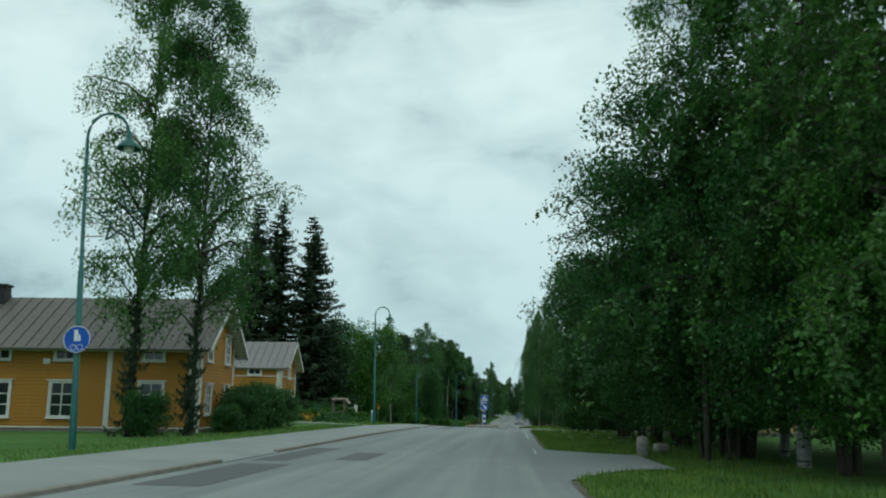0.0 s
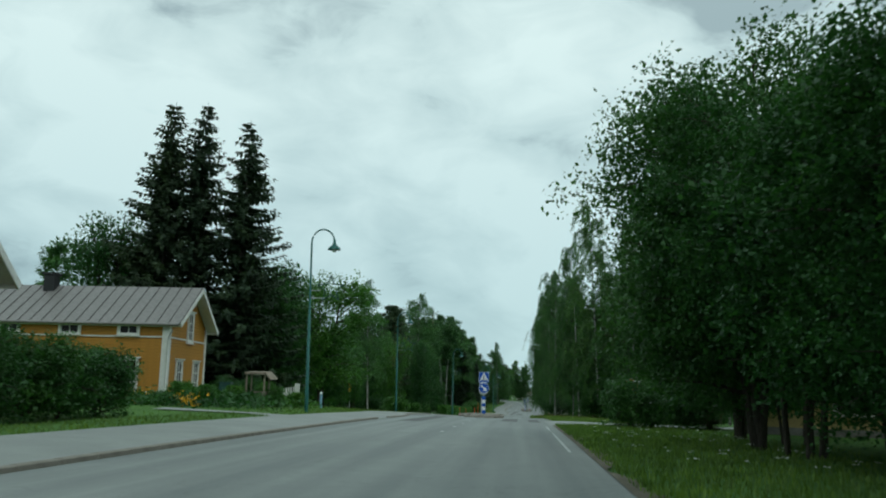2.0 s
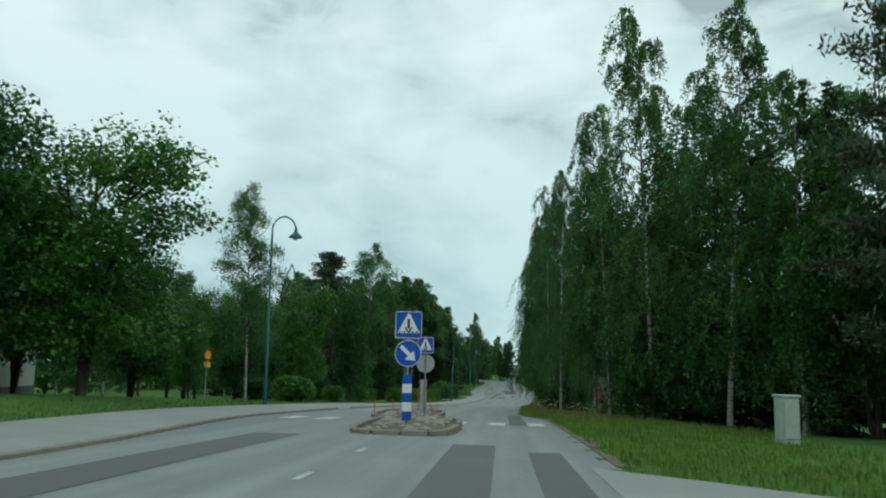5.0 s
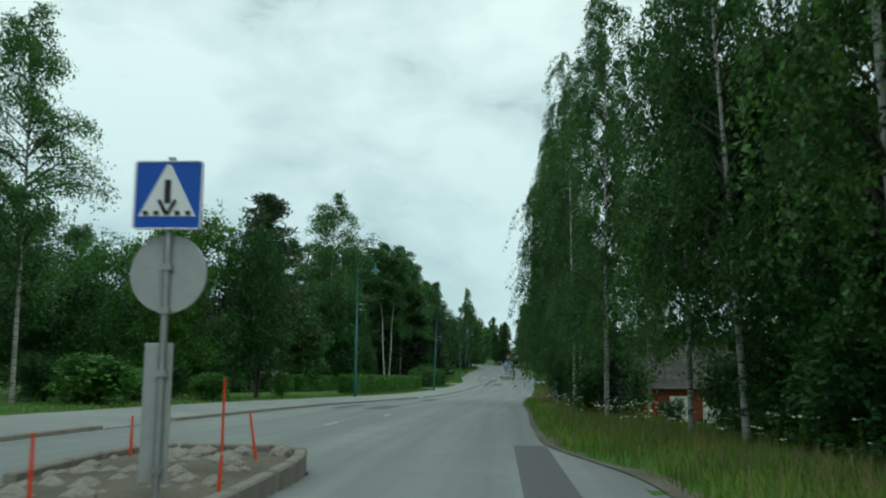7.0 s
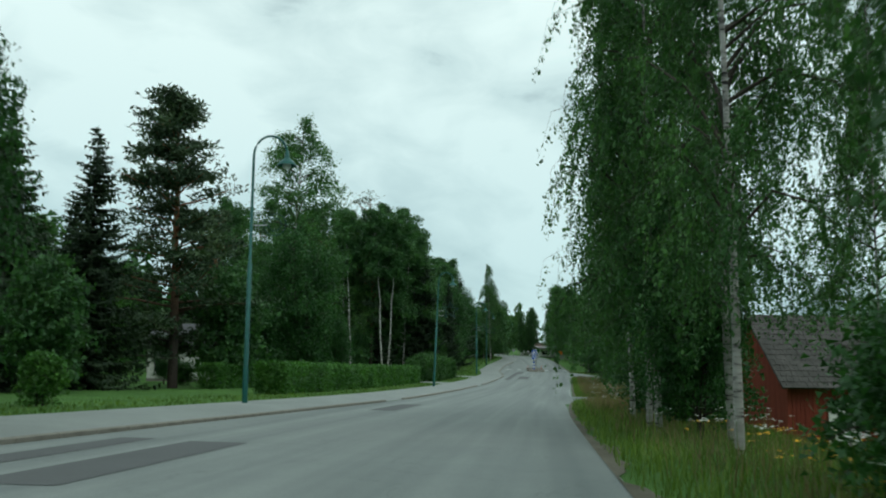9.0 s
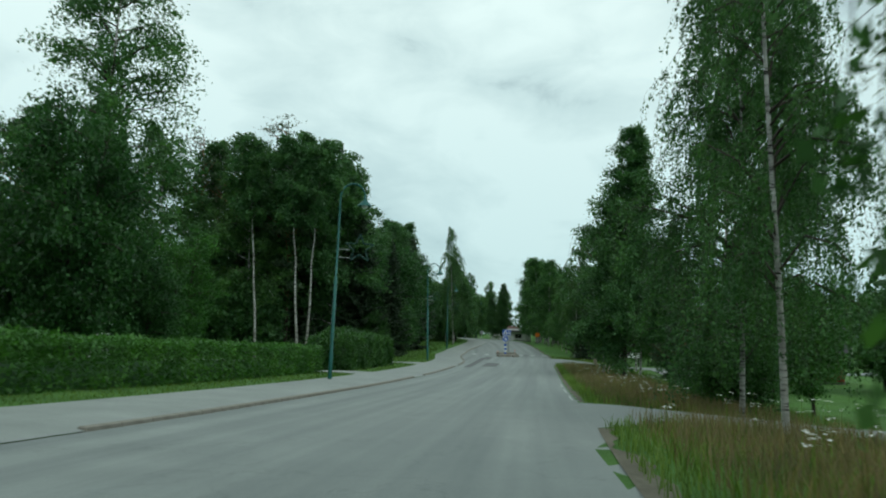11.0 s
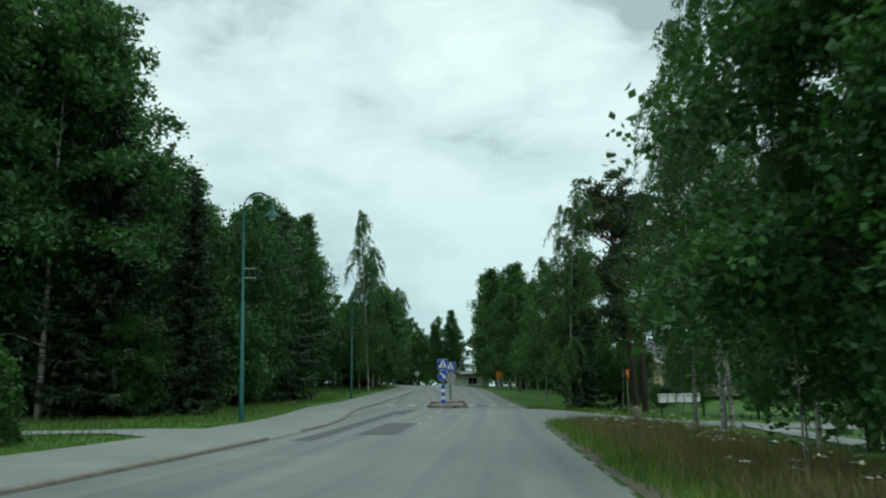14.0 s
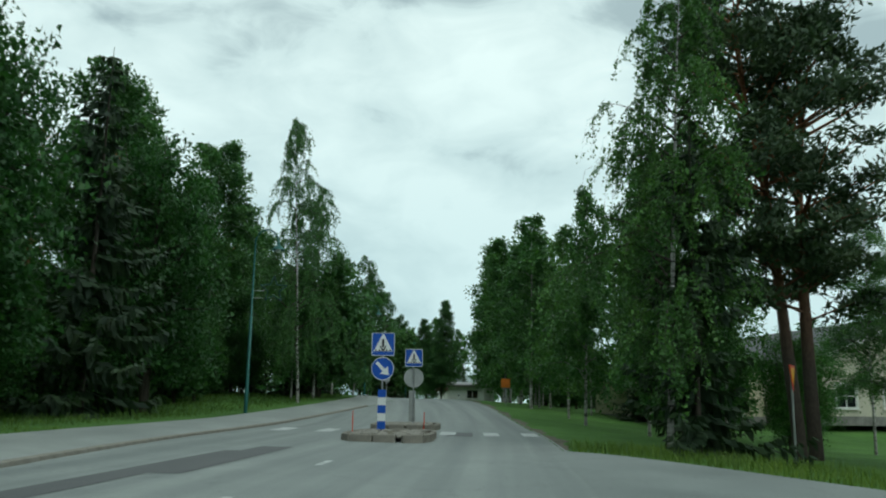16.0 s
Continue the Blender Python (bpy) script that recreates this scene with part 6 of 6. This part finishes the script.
for row in (("cone_birch", 22.4, 184.6, 16.4, 1.08),  ("young_pine", 21.4, 169.2, 4.9, 1.0), ("slender_birch", 21.3, 185.4, 9.0, 0.6), ("slender_birch", 21.8, 186.3, 8.5, 0.6), ("slender_birch", 22.9, 186.0, 9.5, 0.6), ("airy_birch", 25.6, 184.0, 9.5, 1.1), ("young_pine", 24.0, 174.0, 5.5, 1.0), ("shrub", 24.6, 178.4, 1.0, 1.0), ("shrub", 25.2, 182.6, 1.4, 1.0), ("broad", 27.0, 190.5, 7.0, 0.7), ("broad", 26.2, 171.5, 5.5, 0.7), ("shrub", 23.4, 170.2, 1.8, 1.1), ("shrub", 29.0, 180.5, 1.8, 1.2), ("broad", 31.5, 183.0, 6.5, 0.8), ("shrub", 19.6, 158.0, 2.3, 1.1), ("shrub", 20.6, 162.0, 2.6, 1.1), ("bright", 22.6, 159.5, 5.0, 0.8), ("shrub", 21.0, 165.5, 1.8, 1.1), ("near_birch", 24.9, 197.2, 15.0, 0.8),
            ("near_birch", 25.6, 193.2, 13.5, 0.8), ("near_birch", 25.2, 200.2, 14.5, 0.7), ("broad", 28.5, 196, 8.5, 0.9), ("airy_birch", 28.0, 204.0, 13.0, 0.9), ("pine", 30.7, 224.8, 14.1, 1.15, -4.0), ("pine", 31.3, 225.1, 13.3, 1.3, -1.5), ("wood_spruce", 26.3, 220.9, 9.0, 0.85), ("birch", 25.7, 221.2, 13.2, 0.85), ("airy_birch", 33.4, 224.4, 6.2, 0.9), ("broad", 37.2, 221.0, 9.0, 0.9), ("bright", 35.2, 217.8, 5.5, 0.8), ("shrub", 36.0, 236.0, 1.8, 1.0), ("broad", 26.6, 222.8, 6.8, 0.55), ("broad", 28.6, 227.5, 6.0, 0.6), ("far_birch", 29.0, 231.0, 10.5, 0.8), ("bright", 32.6, 229.5, 4.6, 0.7), ("bright", 33.6, 221.5, 5.5, 0.6), ("airy_birch", 36.5, 231.0, 9.0, 0.8), ("bright", 39.0, 240.0, 5.5, 0.8), ("far_birch", 33.0, 236.0, 10.5, 0.8)):
    grow(*row)
def row_line(y):
    """The birch row that runs straight on where the road bends away."""
    return float(np.interp(y, (230, 262, 288, 400), (26.2, 27.5, 29.9, 45.0)))


for k in range(34):
    y_ = 230 + 170 * (k + 0.6 * wood.random()) / 34
    grow(("far_birch", "far_birch", "wood_birch")[int(wood.integers(0, 3))], row_line(y_) + wood.uniform(0, 4.0), y_, wood.uniform(0.9, 1.06) * float(np.interp(y_, (230, 245, 262, 300), (11.0, 10.6, 13.0, 15.5))), 0.85)
for k in range(10):
    y_ = 254 + 90 * k / 10
    grow("far_birch", row_line(y_) + wood.uniform(0.2, 1.0), y_, float(np.interp(y_, (254, 262, 288, 340), (12.5, 13.5, 16.5, 18))), 1.05)
for k in range(26):
    y_ = 236 + 80 * (k + wood.random()) / 26
    grow(("far_broad", "wood_spruce", "far_broad")[k % 3], row_line(y_) + wood.uniform(4.5, 9.0), y_, wood.uniform(3.5, 6.0), 1.1)
for k in range(12):
    y_ = 250 + 44 * (k + wood.random()) / 12
    grow(("wood_birch", "far_broad", "wood_spruce")[k % 3], float(xr(y_)) - float(left_edge(y_)) - 4.5 - wood.uniform(0, 4), y_, wood.uniform(8.0, 12.0), 0.95)
for k in range(20):
    y_ = 340 + 60 * wood.random()
    off = wood.uniform(10, 26) * (1 if k % 2 else -1.15)
    grow("far_birch", float(xr(y_)) + off, y_, wood.uniform(13, 16), 0.9)
for row in (("cone_birch", 24.1, 291.0, 10.9, 0.86), ("cone_birch", 22.6, 292.4, 8.9, 0.9), ("wood_birch", 15.5, 316, 17.0, 1.0), ("wood_birch", 17.6, 318, 15.0, 1.0), ("far_broad", 19.2, 314, 11.0, 0.8), ("far_broad", 20.8, 316, 10.0, 0.8), ("far_broad", 16.4, 313, 9.5, 0.9), ("wood_spruce", 17.9, 313, 10.0, 1.0), ("far_broad", 14.4, 318.0, 10.0, 0.9), ("wood_birch", 19.8, 322, 12.5, 1.0), ("far_spruce", 31.5, 352.0, 7.5, 1.0), ("far_broad", 29.0, 349.0, 4.5, 1.0), ("spruce", 22, 420, 15, 1), ("far_birch", 46, 430, 13, 1), ("far_birch", 30, 446, 14, 1)):
    grow(*row)
for k in range(24):
    y_ = 150 + 110 * (k + wood.random()) / 24
    grow(("far_birch", "far_pine", "far_broad")[int(wood.integers(0, 3))], float(xr(y_)) + wood.uniform(18, 40) + (22 if y_ > 200 else 0), y_, wood.uniform(4.5, 7.5), 1.0)
for k in range(10):
    y_ = 55 + 60 * (k + wood.random()) / 10
    grow(("far_birch", "far_broad", "spruce")[int(wood.integers(0, 3))], float(xr(y_)) + wood.uniform(19, 34), y_, wood.uniform(9, 14), 1.0)
for row in (("leaning_thicket", 10.3, 50.2, 7.8, 0.85), ("shrub", -9.7, 41.2, 1.2, 1.1), ("shrub", -9.7, 43.8, 1.8, 1.0), ("broad", -10.6, 160.0, 3.6, 0.7), ("shrub", -8.9, 158.0, 1.6, 1.0)):
    grow(*row)

# forms that no spot was given to
for make in KINDS.values():
    for src, used in zip(make["variants"], make["used"]):
        if not used:
            for piece in list(src.children) + [src]:
                bpy.data.objects.remove(piece)

# distant woods all round, too far and too many to tell apart
cr = []
for k in range(420):
    u = k / 420
    if u < 0.42:
        y_, x_ = wood.uniform(-40, 440), -wood.uniform(46, 75)
        x_ += float(xr(y_))
    elif u < 0.80:
        y_, x_ = wood.uniform(-40, 440), wood.uniform(62, 95)
        x_ += float(xr(y_))
    else:
        y_, x_ = wood.uniform(445, 500), wood.uniform(-70, 150)
        if abs(x_ - 41) < 5:
            continue
    h_ = wood.uniform(9, 14)
    m = 260
    z_ = wood.random(m) ** 0.8
    r_ = (2.6 * (1 - z_) ** 0.6 + 0.4) * np.sqrt(wood.random(m))
    a_ = wood.uniform(0, 6.283, m)
    cr.append(np.stack([x_ + r_ * np.cos(a_), y_ + r_ * np.sin(a_), float(ground_z(x_, y_)) + h_ * z_ + 0.2], 1))
woods = new("far_woods", quad_mesh("far_woods", *leaf_quads(np.concatenate(cr), 1.1, wood, 0.8, 0.2), LEAF_DARK))
tagged(woods, "dark distant mixed woods round the place", "woods", kind="stuff")


# ---------------------------------------------------------------- hedges, flowers, grass
def hedge(y0, y1, d0, d1, h, seed, round_top, label):
    rng = np.random.default_rng(seed)
    n = int((y1 - y0) * (2200 if round_top else 1100)) + 900
    y_ = rng.uniform(y0, y1, n)
    face = rng.random(n)
    off, zz = rng.uniform(d0, d1, n), np.full(n, h)
    ends = (rng.random(n) < 0.16)
    y_ = np.where(ends, np.where(rng.random(n) < 0.5, y0, y1), y_)
    face = np.where(ends, 0.5, face)
    front = face < 0.45
    off = np.where(ends, off, np.where(front, d1, np.where(face < 0.6, d0, off)))
    zz = np.where(face < 0.6, rng.uniform(0.03, h, n), zz)
    if round_top:
        q = np.clip((off - (d0 + d1) / 2) / ((d1 - d0) / 2), -1, 1)
        taper = np.minimum(1, np.minimum(y_ - y0, y1 - y_) / 0.8)
        zz = np.where(face >= 0.6, h * (1 - 0.28 * q ** 2), zz * 0.9) * (0.72 + 0.28 * np.sqrt(taper))
        bulge = np.array([noise.noise((a * 0.7, b * 0.5, seed)) + 0.5 * noise.noise((a * 2.1, c_ * 1.9, seed + 3)) for a, b, c_ in zip(y_, off, zz)])
        zz = zz * (1 + 0.30 * bulge)
        off = off + (0.45 * bulge - 0.5 * np.clip(zz / h - 0.45, 0, 1) ** 1.4) * np.sign(off - (d0 + d1) / 2)
        y_ = y_ + np.where(ends, 0.5 * bulge - 0.5 * np.clip(zz / h - 0.4, 0, 1), 0) * np.sign(y_ - (y0 + y1) / 2)
    zz = zz + 0.06 * np.sin(y_ * 1.3) * (zz > h * 0.7)
    c = np.stack([xr(y_) + off, y_, zz], 1) + rng.normal(size=(n, 3)) * (0.07, 0.07, 0.06)
    c[:, 2] += ground_z(c[:, 0], c[:, 1])
    ob = thing("hedge", (0, 0, 0), 0, label, "hedge")
    leaf = LEAF_SHRUB if round_top else LEAF_HEDGE
    part("foliage", quad_mesh("foliage", *leaf_quads(c, 0.115 if round_top else 0.10, rng, 0.65), leaf), leaf, ob)
    # a closed sheet in the darker leaf colour, added inside to fill the gaps
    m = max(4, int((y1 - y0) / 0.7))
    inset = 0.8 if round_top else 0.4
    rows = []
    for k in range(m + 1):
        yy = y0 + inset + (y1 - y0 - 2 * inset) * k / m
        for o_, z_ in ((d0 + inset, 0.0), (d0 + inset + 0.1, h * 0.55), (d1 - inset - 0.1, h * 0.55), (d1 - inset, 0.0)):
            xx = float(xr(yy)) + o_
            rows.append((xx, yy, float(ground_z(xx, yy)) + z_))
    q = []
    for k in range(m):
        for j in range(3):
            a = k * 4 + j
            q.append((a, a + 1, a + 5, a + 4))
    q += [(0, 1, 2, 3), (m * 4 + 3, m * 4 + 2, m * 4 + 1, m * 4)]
    part("core", quad_mesh("core", rows, q, LEAF_DARK), LEAF_DARK, ob, "dark leaf-coloured sheet inside the hedge")
    return ob


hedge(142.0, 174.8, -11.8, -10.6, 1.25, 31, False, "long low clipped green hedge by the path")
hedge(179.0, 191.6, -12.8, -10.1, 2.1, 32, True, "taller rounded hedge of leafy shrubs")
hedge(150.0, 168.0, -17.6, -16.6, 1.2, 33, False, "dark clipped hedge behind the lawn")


def flower_bed(x, y, n, spread, z, mat, size, label, seed):
    rng = np.random.default_rng(seed)
    c = np.stack([x + rng.normal(size=n) * spread[0], y + rng.normal(size=n) * spread[1], np.zeros(n)], 1)
    c[:, 2] = ground_z(c[:, 0], c[:, 1]) + z + 0.14 * rng.normal(size=n)
    ob = new("flowers", quad_mesh("flowers", *leaf_quads(c, size, rng, 0.9), mat))
    return tagged(ob, label, "flowers", kind="stuff")


flower_bed(-12.1, 62.2, 190, (0.42, 0.3), 0.40, FLOWER_YELLOW, 0.08, "orange yellow garden flowers before the house", 41)
flower_bed(-9.2, 60.2, 130, (0.32, 0.25), 0.30, FLOWER_YELLOW, 0.08, "orange yellow garden flowers by the path", 42)


flower_bed(-10.6, 62.8, 5200, (1.5, 1.3), 0.18, LEAF_DARK, 0.13, "low leafy garden plants before the house", 43)
flower_bed(-9.2, 66.6, 3800, (1.0, 1.2), 0.32, LEAF_DARK, 0.13, "leafy perennials round the small shelter", 44)
flower_bed(-8.4, 72.0, 2600, (1.0, 1.4), 0.2, LEAF_HEDGE, 0.12, "low green plants by the picket fence", 45)


def blades(name, seed, n, y0, y1, d_of, tall, lean, mat, label, keep=None, width=0.012):
    """Grass tufts scattered along the road: each blade a bent strip."""
    rng = np.random.default_rng(seed)
    y_ = rng.uniform(y0, y1, n)
    d_ = d_of(rng, y_)
    if keep is not None:
        ok = keep(d_, y_)
        y_, d_ = y_[ok], d_[ok]
        n = len(y_)
    x_ = xr(y_) + d_
    z_ = ground_z(x_, y_) - 0.01
    base = np.stack([x_, y_, z_], 1)
    az = rng.uniform(0, 2 * np.pi, n)
    h = tall * rng.uniform(0.45, 1.25, n)
    out = np.stack([np.cos(az), np.sin(az), np.zeros(n)], 1)
    side = np.stack([-np.sin(az), np.cos(az), np.zeros(n)], 1) * (width * (0.7 + 0.6 * rng.random(n)))[:, None]
    tip = base + out * (h * lean * rng.uniform(0.2, 1.3, n))[:, None] + np.array([0, 0, 1.0]) * h[:, None]
    mid_ = base + out * (h * lean * 0.25)[:, None] + np.array([0, 0, 0.55]) * h[:, None]
    v = np.stack([base - side, base + side, mid_ + side * 0.8, tip, mid_ - side * 0.8], 1).reshape(-1, 3)
    k = np.arange(n)[:, None] * 5
    q = np.concatenate([np.concatenate([k, k + 1, k + 2, k + 4], 1), np.concatenate([k + 4, k + 2, k + 3, k + 3], 1)])
    me = bpy.data.meshes.new(name)
    tri = np.concatenate([k + 4, k + 2, k + 3], 1)
    quad = np.concatenate([k, k + 1, k + 2, k + 4], 1)
    loops = np.concatenate([quad.ravel(), tri.ravel()]).astype(np.int32)
    starts = np.concatenate([np.arange(0, 4 * n, 4), 4 * n + np.arange(0, 3 * n, 3)]).astype(np.int32)
    me.vertices.add(len(v))
    me.vertices.foreach_set("co", v.astype(np.float32).ravel())
    me.loops.add(len(loops))
    me.loops.foreach_set("vertex_index", loops)
    me.polygons.add(2 * n)
    me.polygons.foreach_set("loop_start", starts)
    me.update(calc_edges=True)
    me.materials.append(mat)
    return tagged(new(name, me), label, "grass", kind="stuff")


def clear_of_lanes(d_, y_):
    ok = np.ones(len(d_), bool)
    for d0, d1, y0, y1, f0, f1, reach in LANES:
        a, b = lane_edges(d_, d0, y0, y1, f0, f1, reach)
        ok &= ~((d_ > min(d0, d1) - 0.1) & (d_ < max(d0, d1)) & (y_ > a - 0.05) & (y_ < b + 0.05))
    return ok


blades("verge_grass", 51, 46000, 12, 90, lambda r, y: right_edge(y) + 0.06 + r.beta(1.1, 2.2, len(y)) * 7, 0.13, 0.5, BLADE_GREEN, "short green grass along the road", clear_of_lanes, 0.011)
blades("verge_grass", 52, 84000, 84, 222, lambda r, y: right_edge(y) + 0.08 + r.beta(1.2, 2.0, len(y)) * 8, 0.25, 0.6, BLADE_GREEN, "tall uncut green grass along the verge", clear_of_lanes, 0.008)
blades("seeding_grass", 53, 36000, 136, 204, lambda r, y: right_edge(y) + 0.5 + r.beta(1.6, 2.2, len(y)) * 5.5, 0.42, 0.45, BLADE_DRY, "seeding brownish grass stalks on the verge", clear_of_lanes, 0.006)
blades("seeding_grass", 56, 6000, 90, 138, lambda r, y: right_edge(y) + 0.5 + r.beta(1.6, 2.2, len(y)) * 5.5, 0.38, 0.45, BLADE_DRY, "scattered seeding grass stalks among the green", clear_of_lanes, 0.006)
blades("lawn_grass", 54, 24000, 16, 222, lambda r, y: -left_edge(y) - WALK_WIDTH - r.beta(0.9, 2.4, len(y)) * 5, 0.10, 0.5, BLADE_GREEN, "short grass beside the path", clear_of_lanes, 0.011)
blades("wood_edge_grass", 55, 16000, 192, 262, lambda r, y: -left_edge(y) - WALK_WIDTH - 0.8 - r.random(len(y)) * 9, 0.22, 0.6, BLADE_GREEN, "long grass at the edge of the wood", clear_of_lanes, 0.010)


def umbels(seed, n, y0, y1, lo, hi, h, mat, label):
    rng = np.random.default_rng(seed)
    y_ = rng.uniform(y0, y1, n)
    d_ = right_edge(y_) + rng.uniform(lo, hi, n)
    ok = clear_of_lanes(d_, y_)
    y_, d_ = y_[ok], d_[ok]
    c = np.stack([xr(y_) + d_, y_, np.zeros(len(y_))], 1)
    c[:, 2] = ground_z(c[:, 0], c[:, 1]) + h * rng.uniform(0.7, 1.25, len(y_))
    heads = np.repeat(c, 7, 0) + rng.normal(size=(len(c) * 7, 3)) * (0.045, 0.045, 0.008)
    n2 = len(heads)
    a = rng.uniform(0, 6.28, n2)
    u = np.stack([np.cos(a), np.sin(a), rng.normal(size=n2) * 0.2], 1) * 0.022
    w = np.stack([-np.sin(a), np.cos(a), rng.normal(size=n2) * 0.2], 1) * 0.022
    v = np.stack([heads - u, heads + w, heads + u, heads - w], 1).reshape(-1, 3)
    tagged(new("verge_flowers", quad_mesh("verge_flowers", v, np.arange(len(v)).reshape(-1, 4), mat)), label, "flowers", kind="stuff")
    g = np.stack([c[:, 0], c[:, 1], ground_z(c[:, 0], c[:, 1])], 1)
    s = np.array([0.005, 0, 0])
    v = np.stack([g - s, g + s, c + s * 0.6, c - s * 0.6], 1).reshape(-1, 3)
    tagged(new("flower_stems", quad_mesh("flower_stems", v, np.arange(len(v)).reshape(-1, 4), BLADE_GREEN)), "thin green stems of the verge flowers", "flowers", kind="stuff")


umbels(61, 300, 92, 150, 0.9, 6.0, 0.62, FLOWER_WHITE, "white flowering umbels in the tall verge grass")
umbels(62, 260, 155, 204, 1.0, 6.0, 0.55, FLOWER_WHITE, "scattered white flowers in the verge grass")
umbels(63, 70, 40, 64, 0.8, 5.0, 0.18, FLOWER_WHITE, "small white clover flowers in the lawn")
umbels(64, 110, 108, 122, 1.6, 4.0, 0.45, FLOWER_YELLOW, "yellow flowers among the verge grass")

# ---------------------------------------------------------------- kerb stones, last
kerb = thing("kerb", (0, 0, 0), 0, "line of worn granite kerb stones", "kerb", kind="structure")
stone = bmesh.new()
box(stone, (0, 0, 0.0), (0.15, 0.985, 0.30), None, 0.018)
stone_me = to_mesh("kerb_stone", stone, GRANITE)
for a_, b_ in ((12, 24), (28.5, 64), (66.5, 100), (103, 141), (144.5, 176), (179.5, 196), (199.5, 250)):
    k = a_
    while k + 1 <= b_:
        yy = k + 0.5
        off = -float(left_edge(yy)) - 0.08
        slant = math.degrees(math.atan2(float(xr(yy + 0.5) - left_edge(yy + 0.5)) - float(xr(yy - 0.5) - left_edge(yy - 0.5)), 1.0))
        tilt = math.degrees(math.atan2(float(zr(yy + 0.5) - zr(yy - 0.5)), 1.0))
        xx = float(xr(yy)) + off
        edge_z = float(ground_z(float(xr(yy)) - float(left_edge(yy)) + 0.02, yy))
        ob = new("kerb_stone", stone_me)
        ob.parent = kerb
        ob.matrix_basis = pose(xx, yy, edge_z - 0.072 + 0.006 * math.sin(k * 12.9), tilt, 0.6 * math.sin(k * 7.7), -slant)
        k += 1
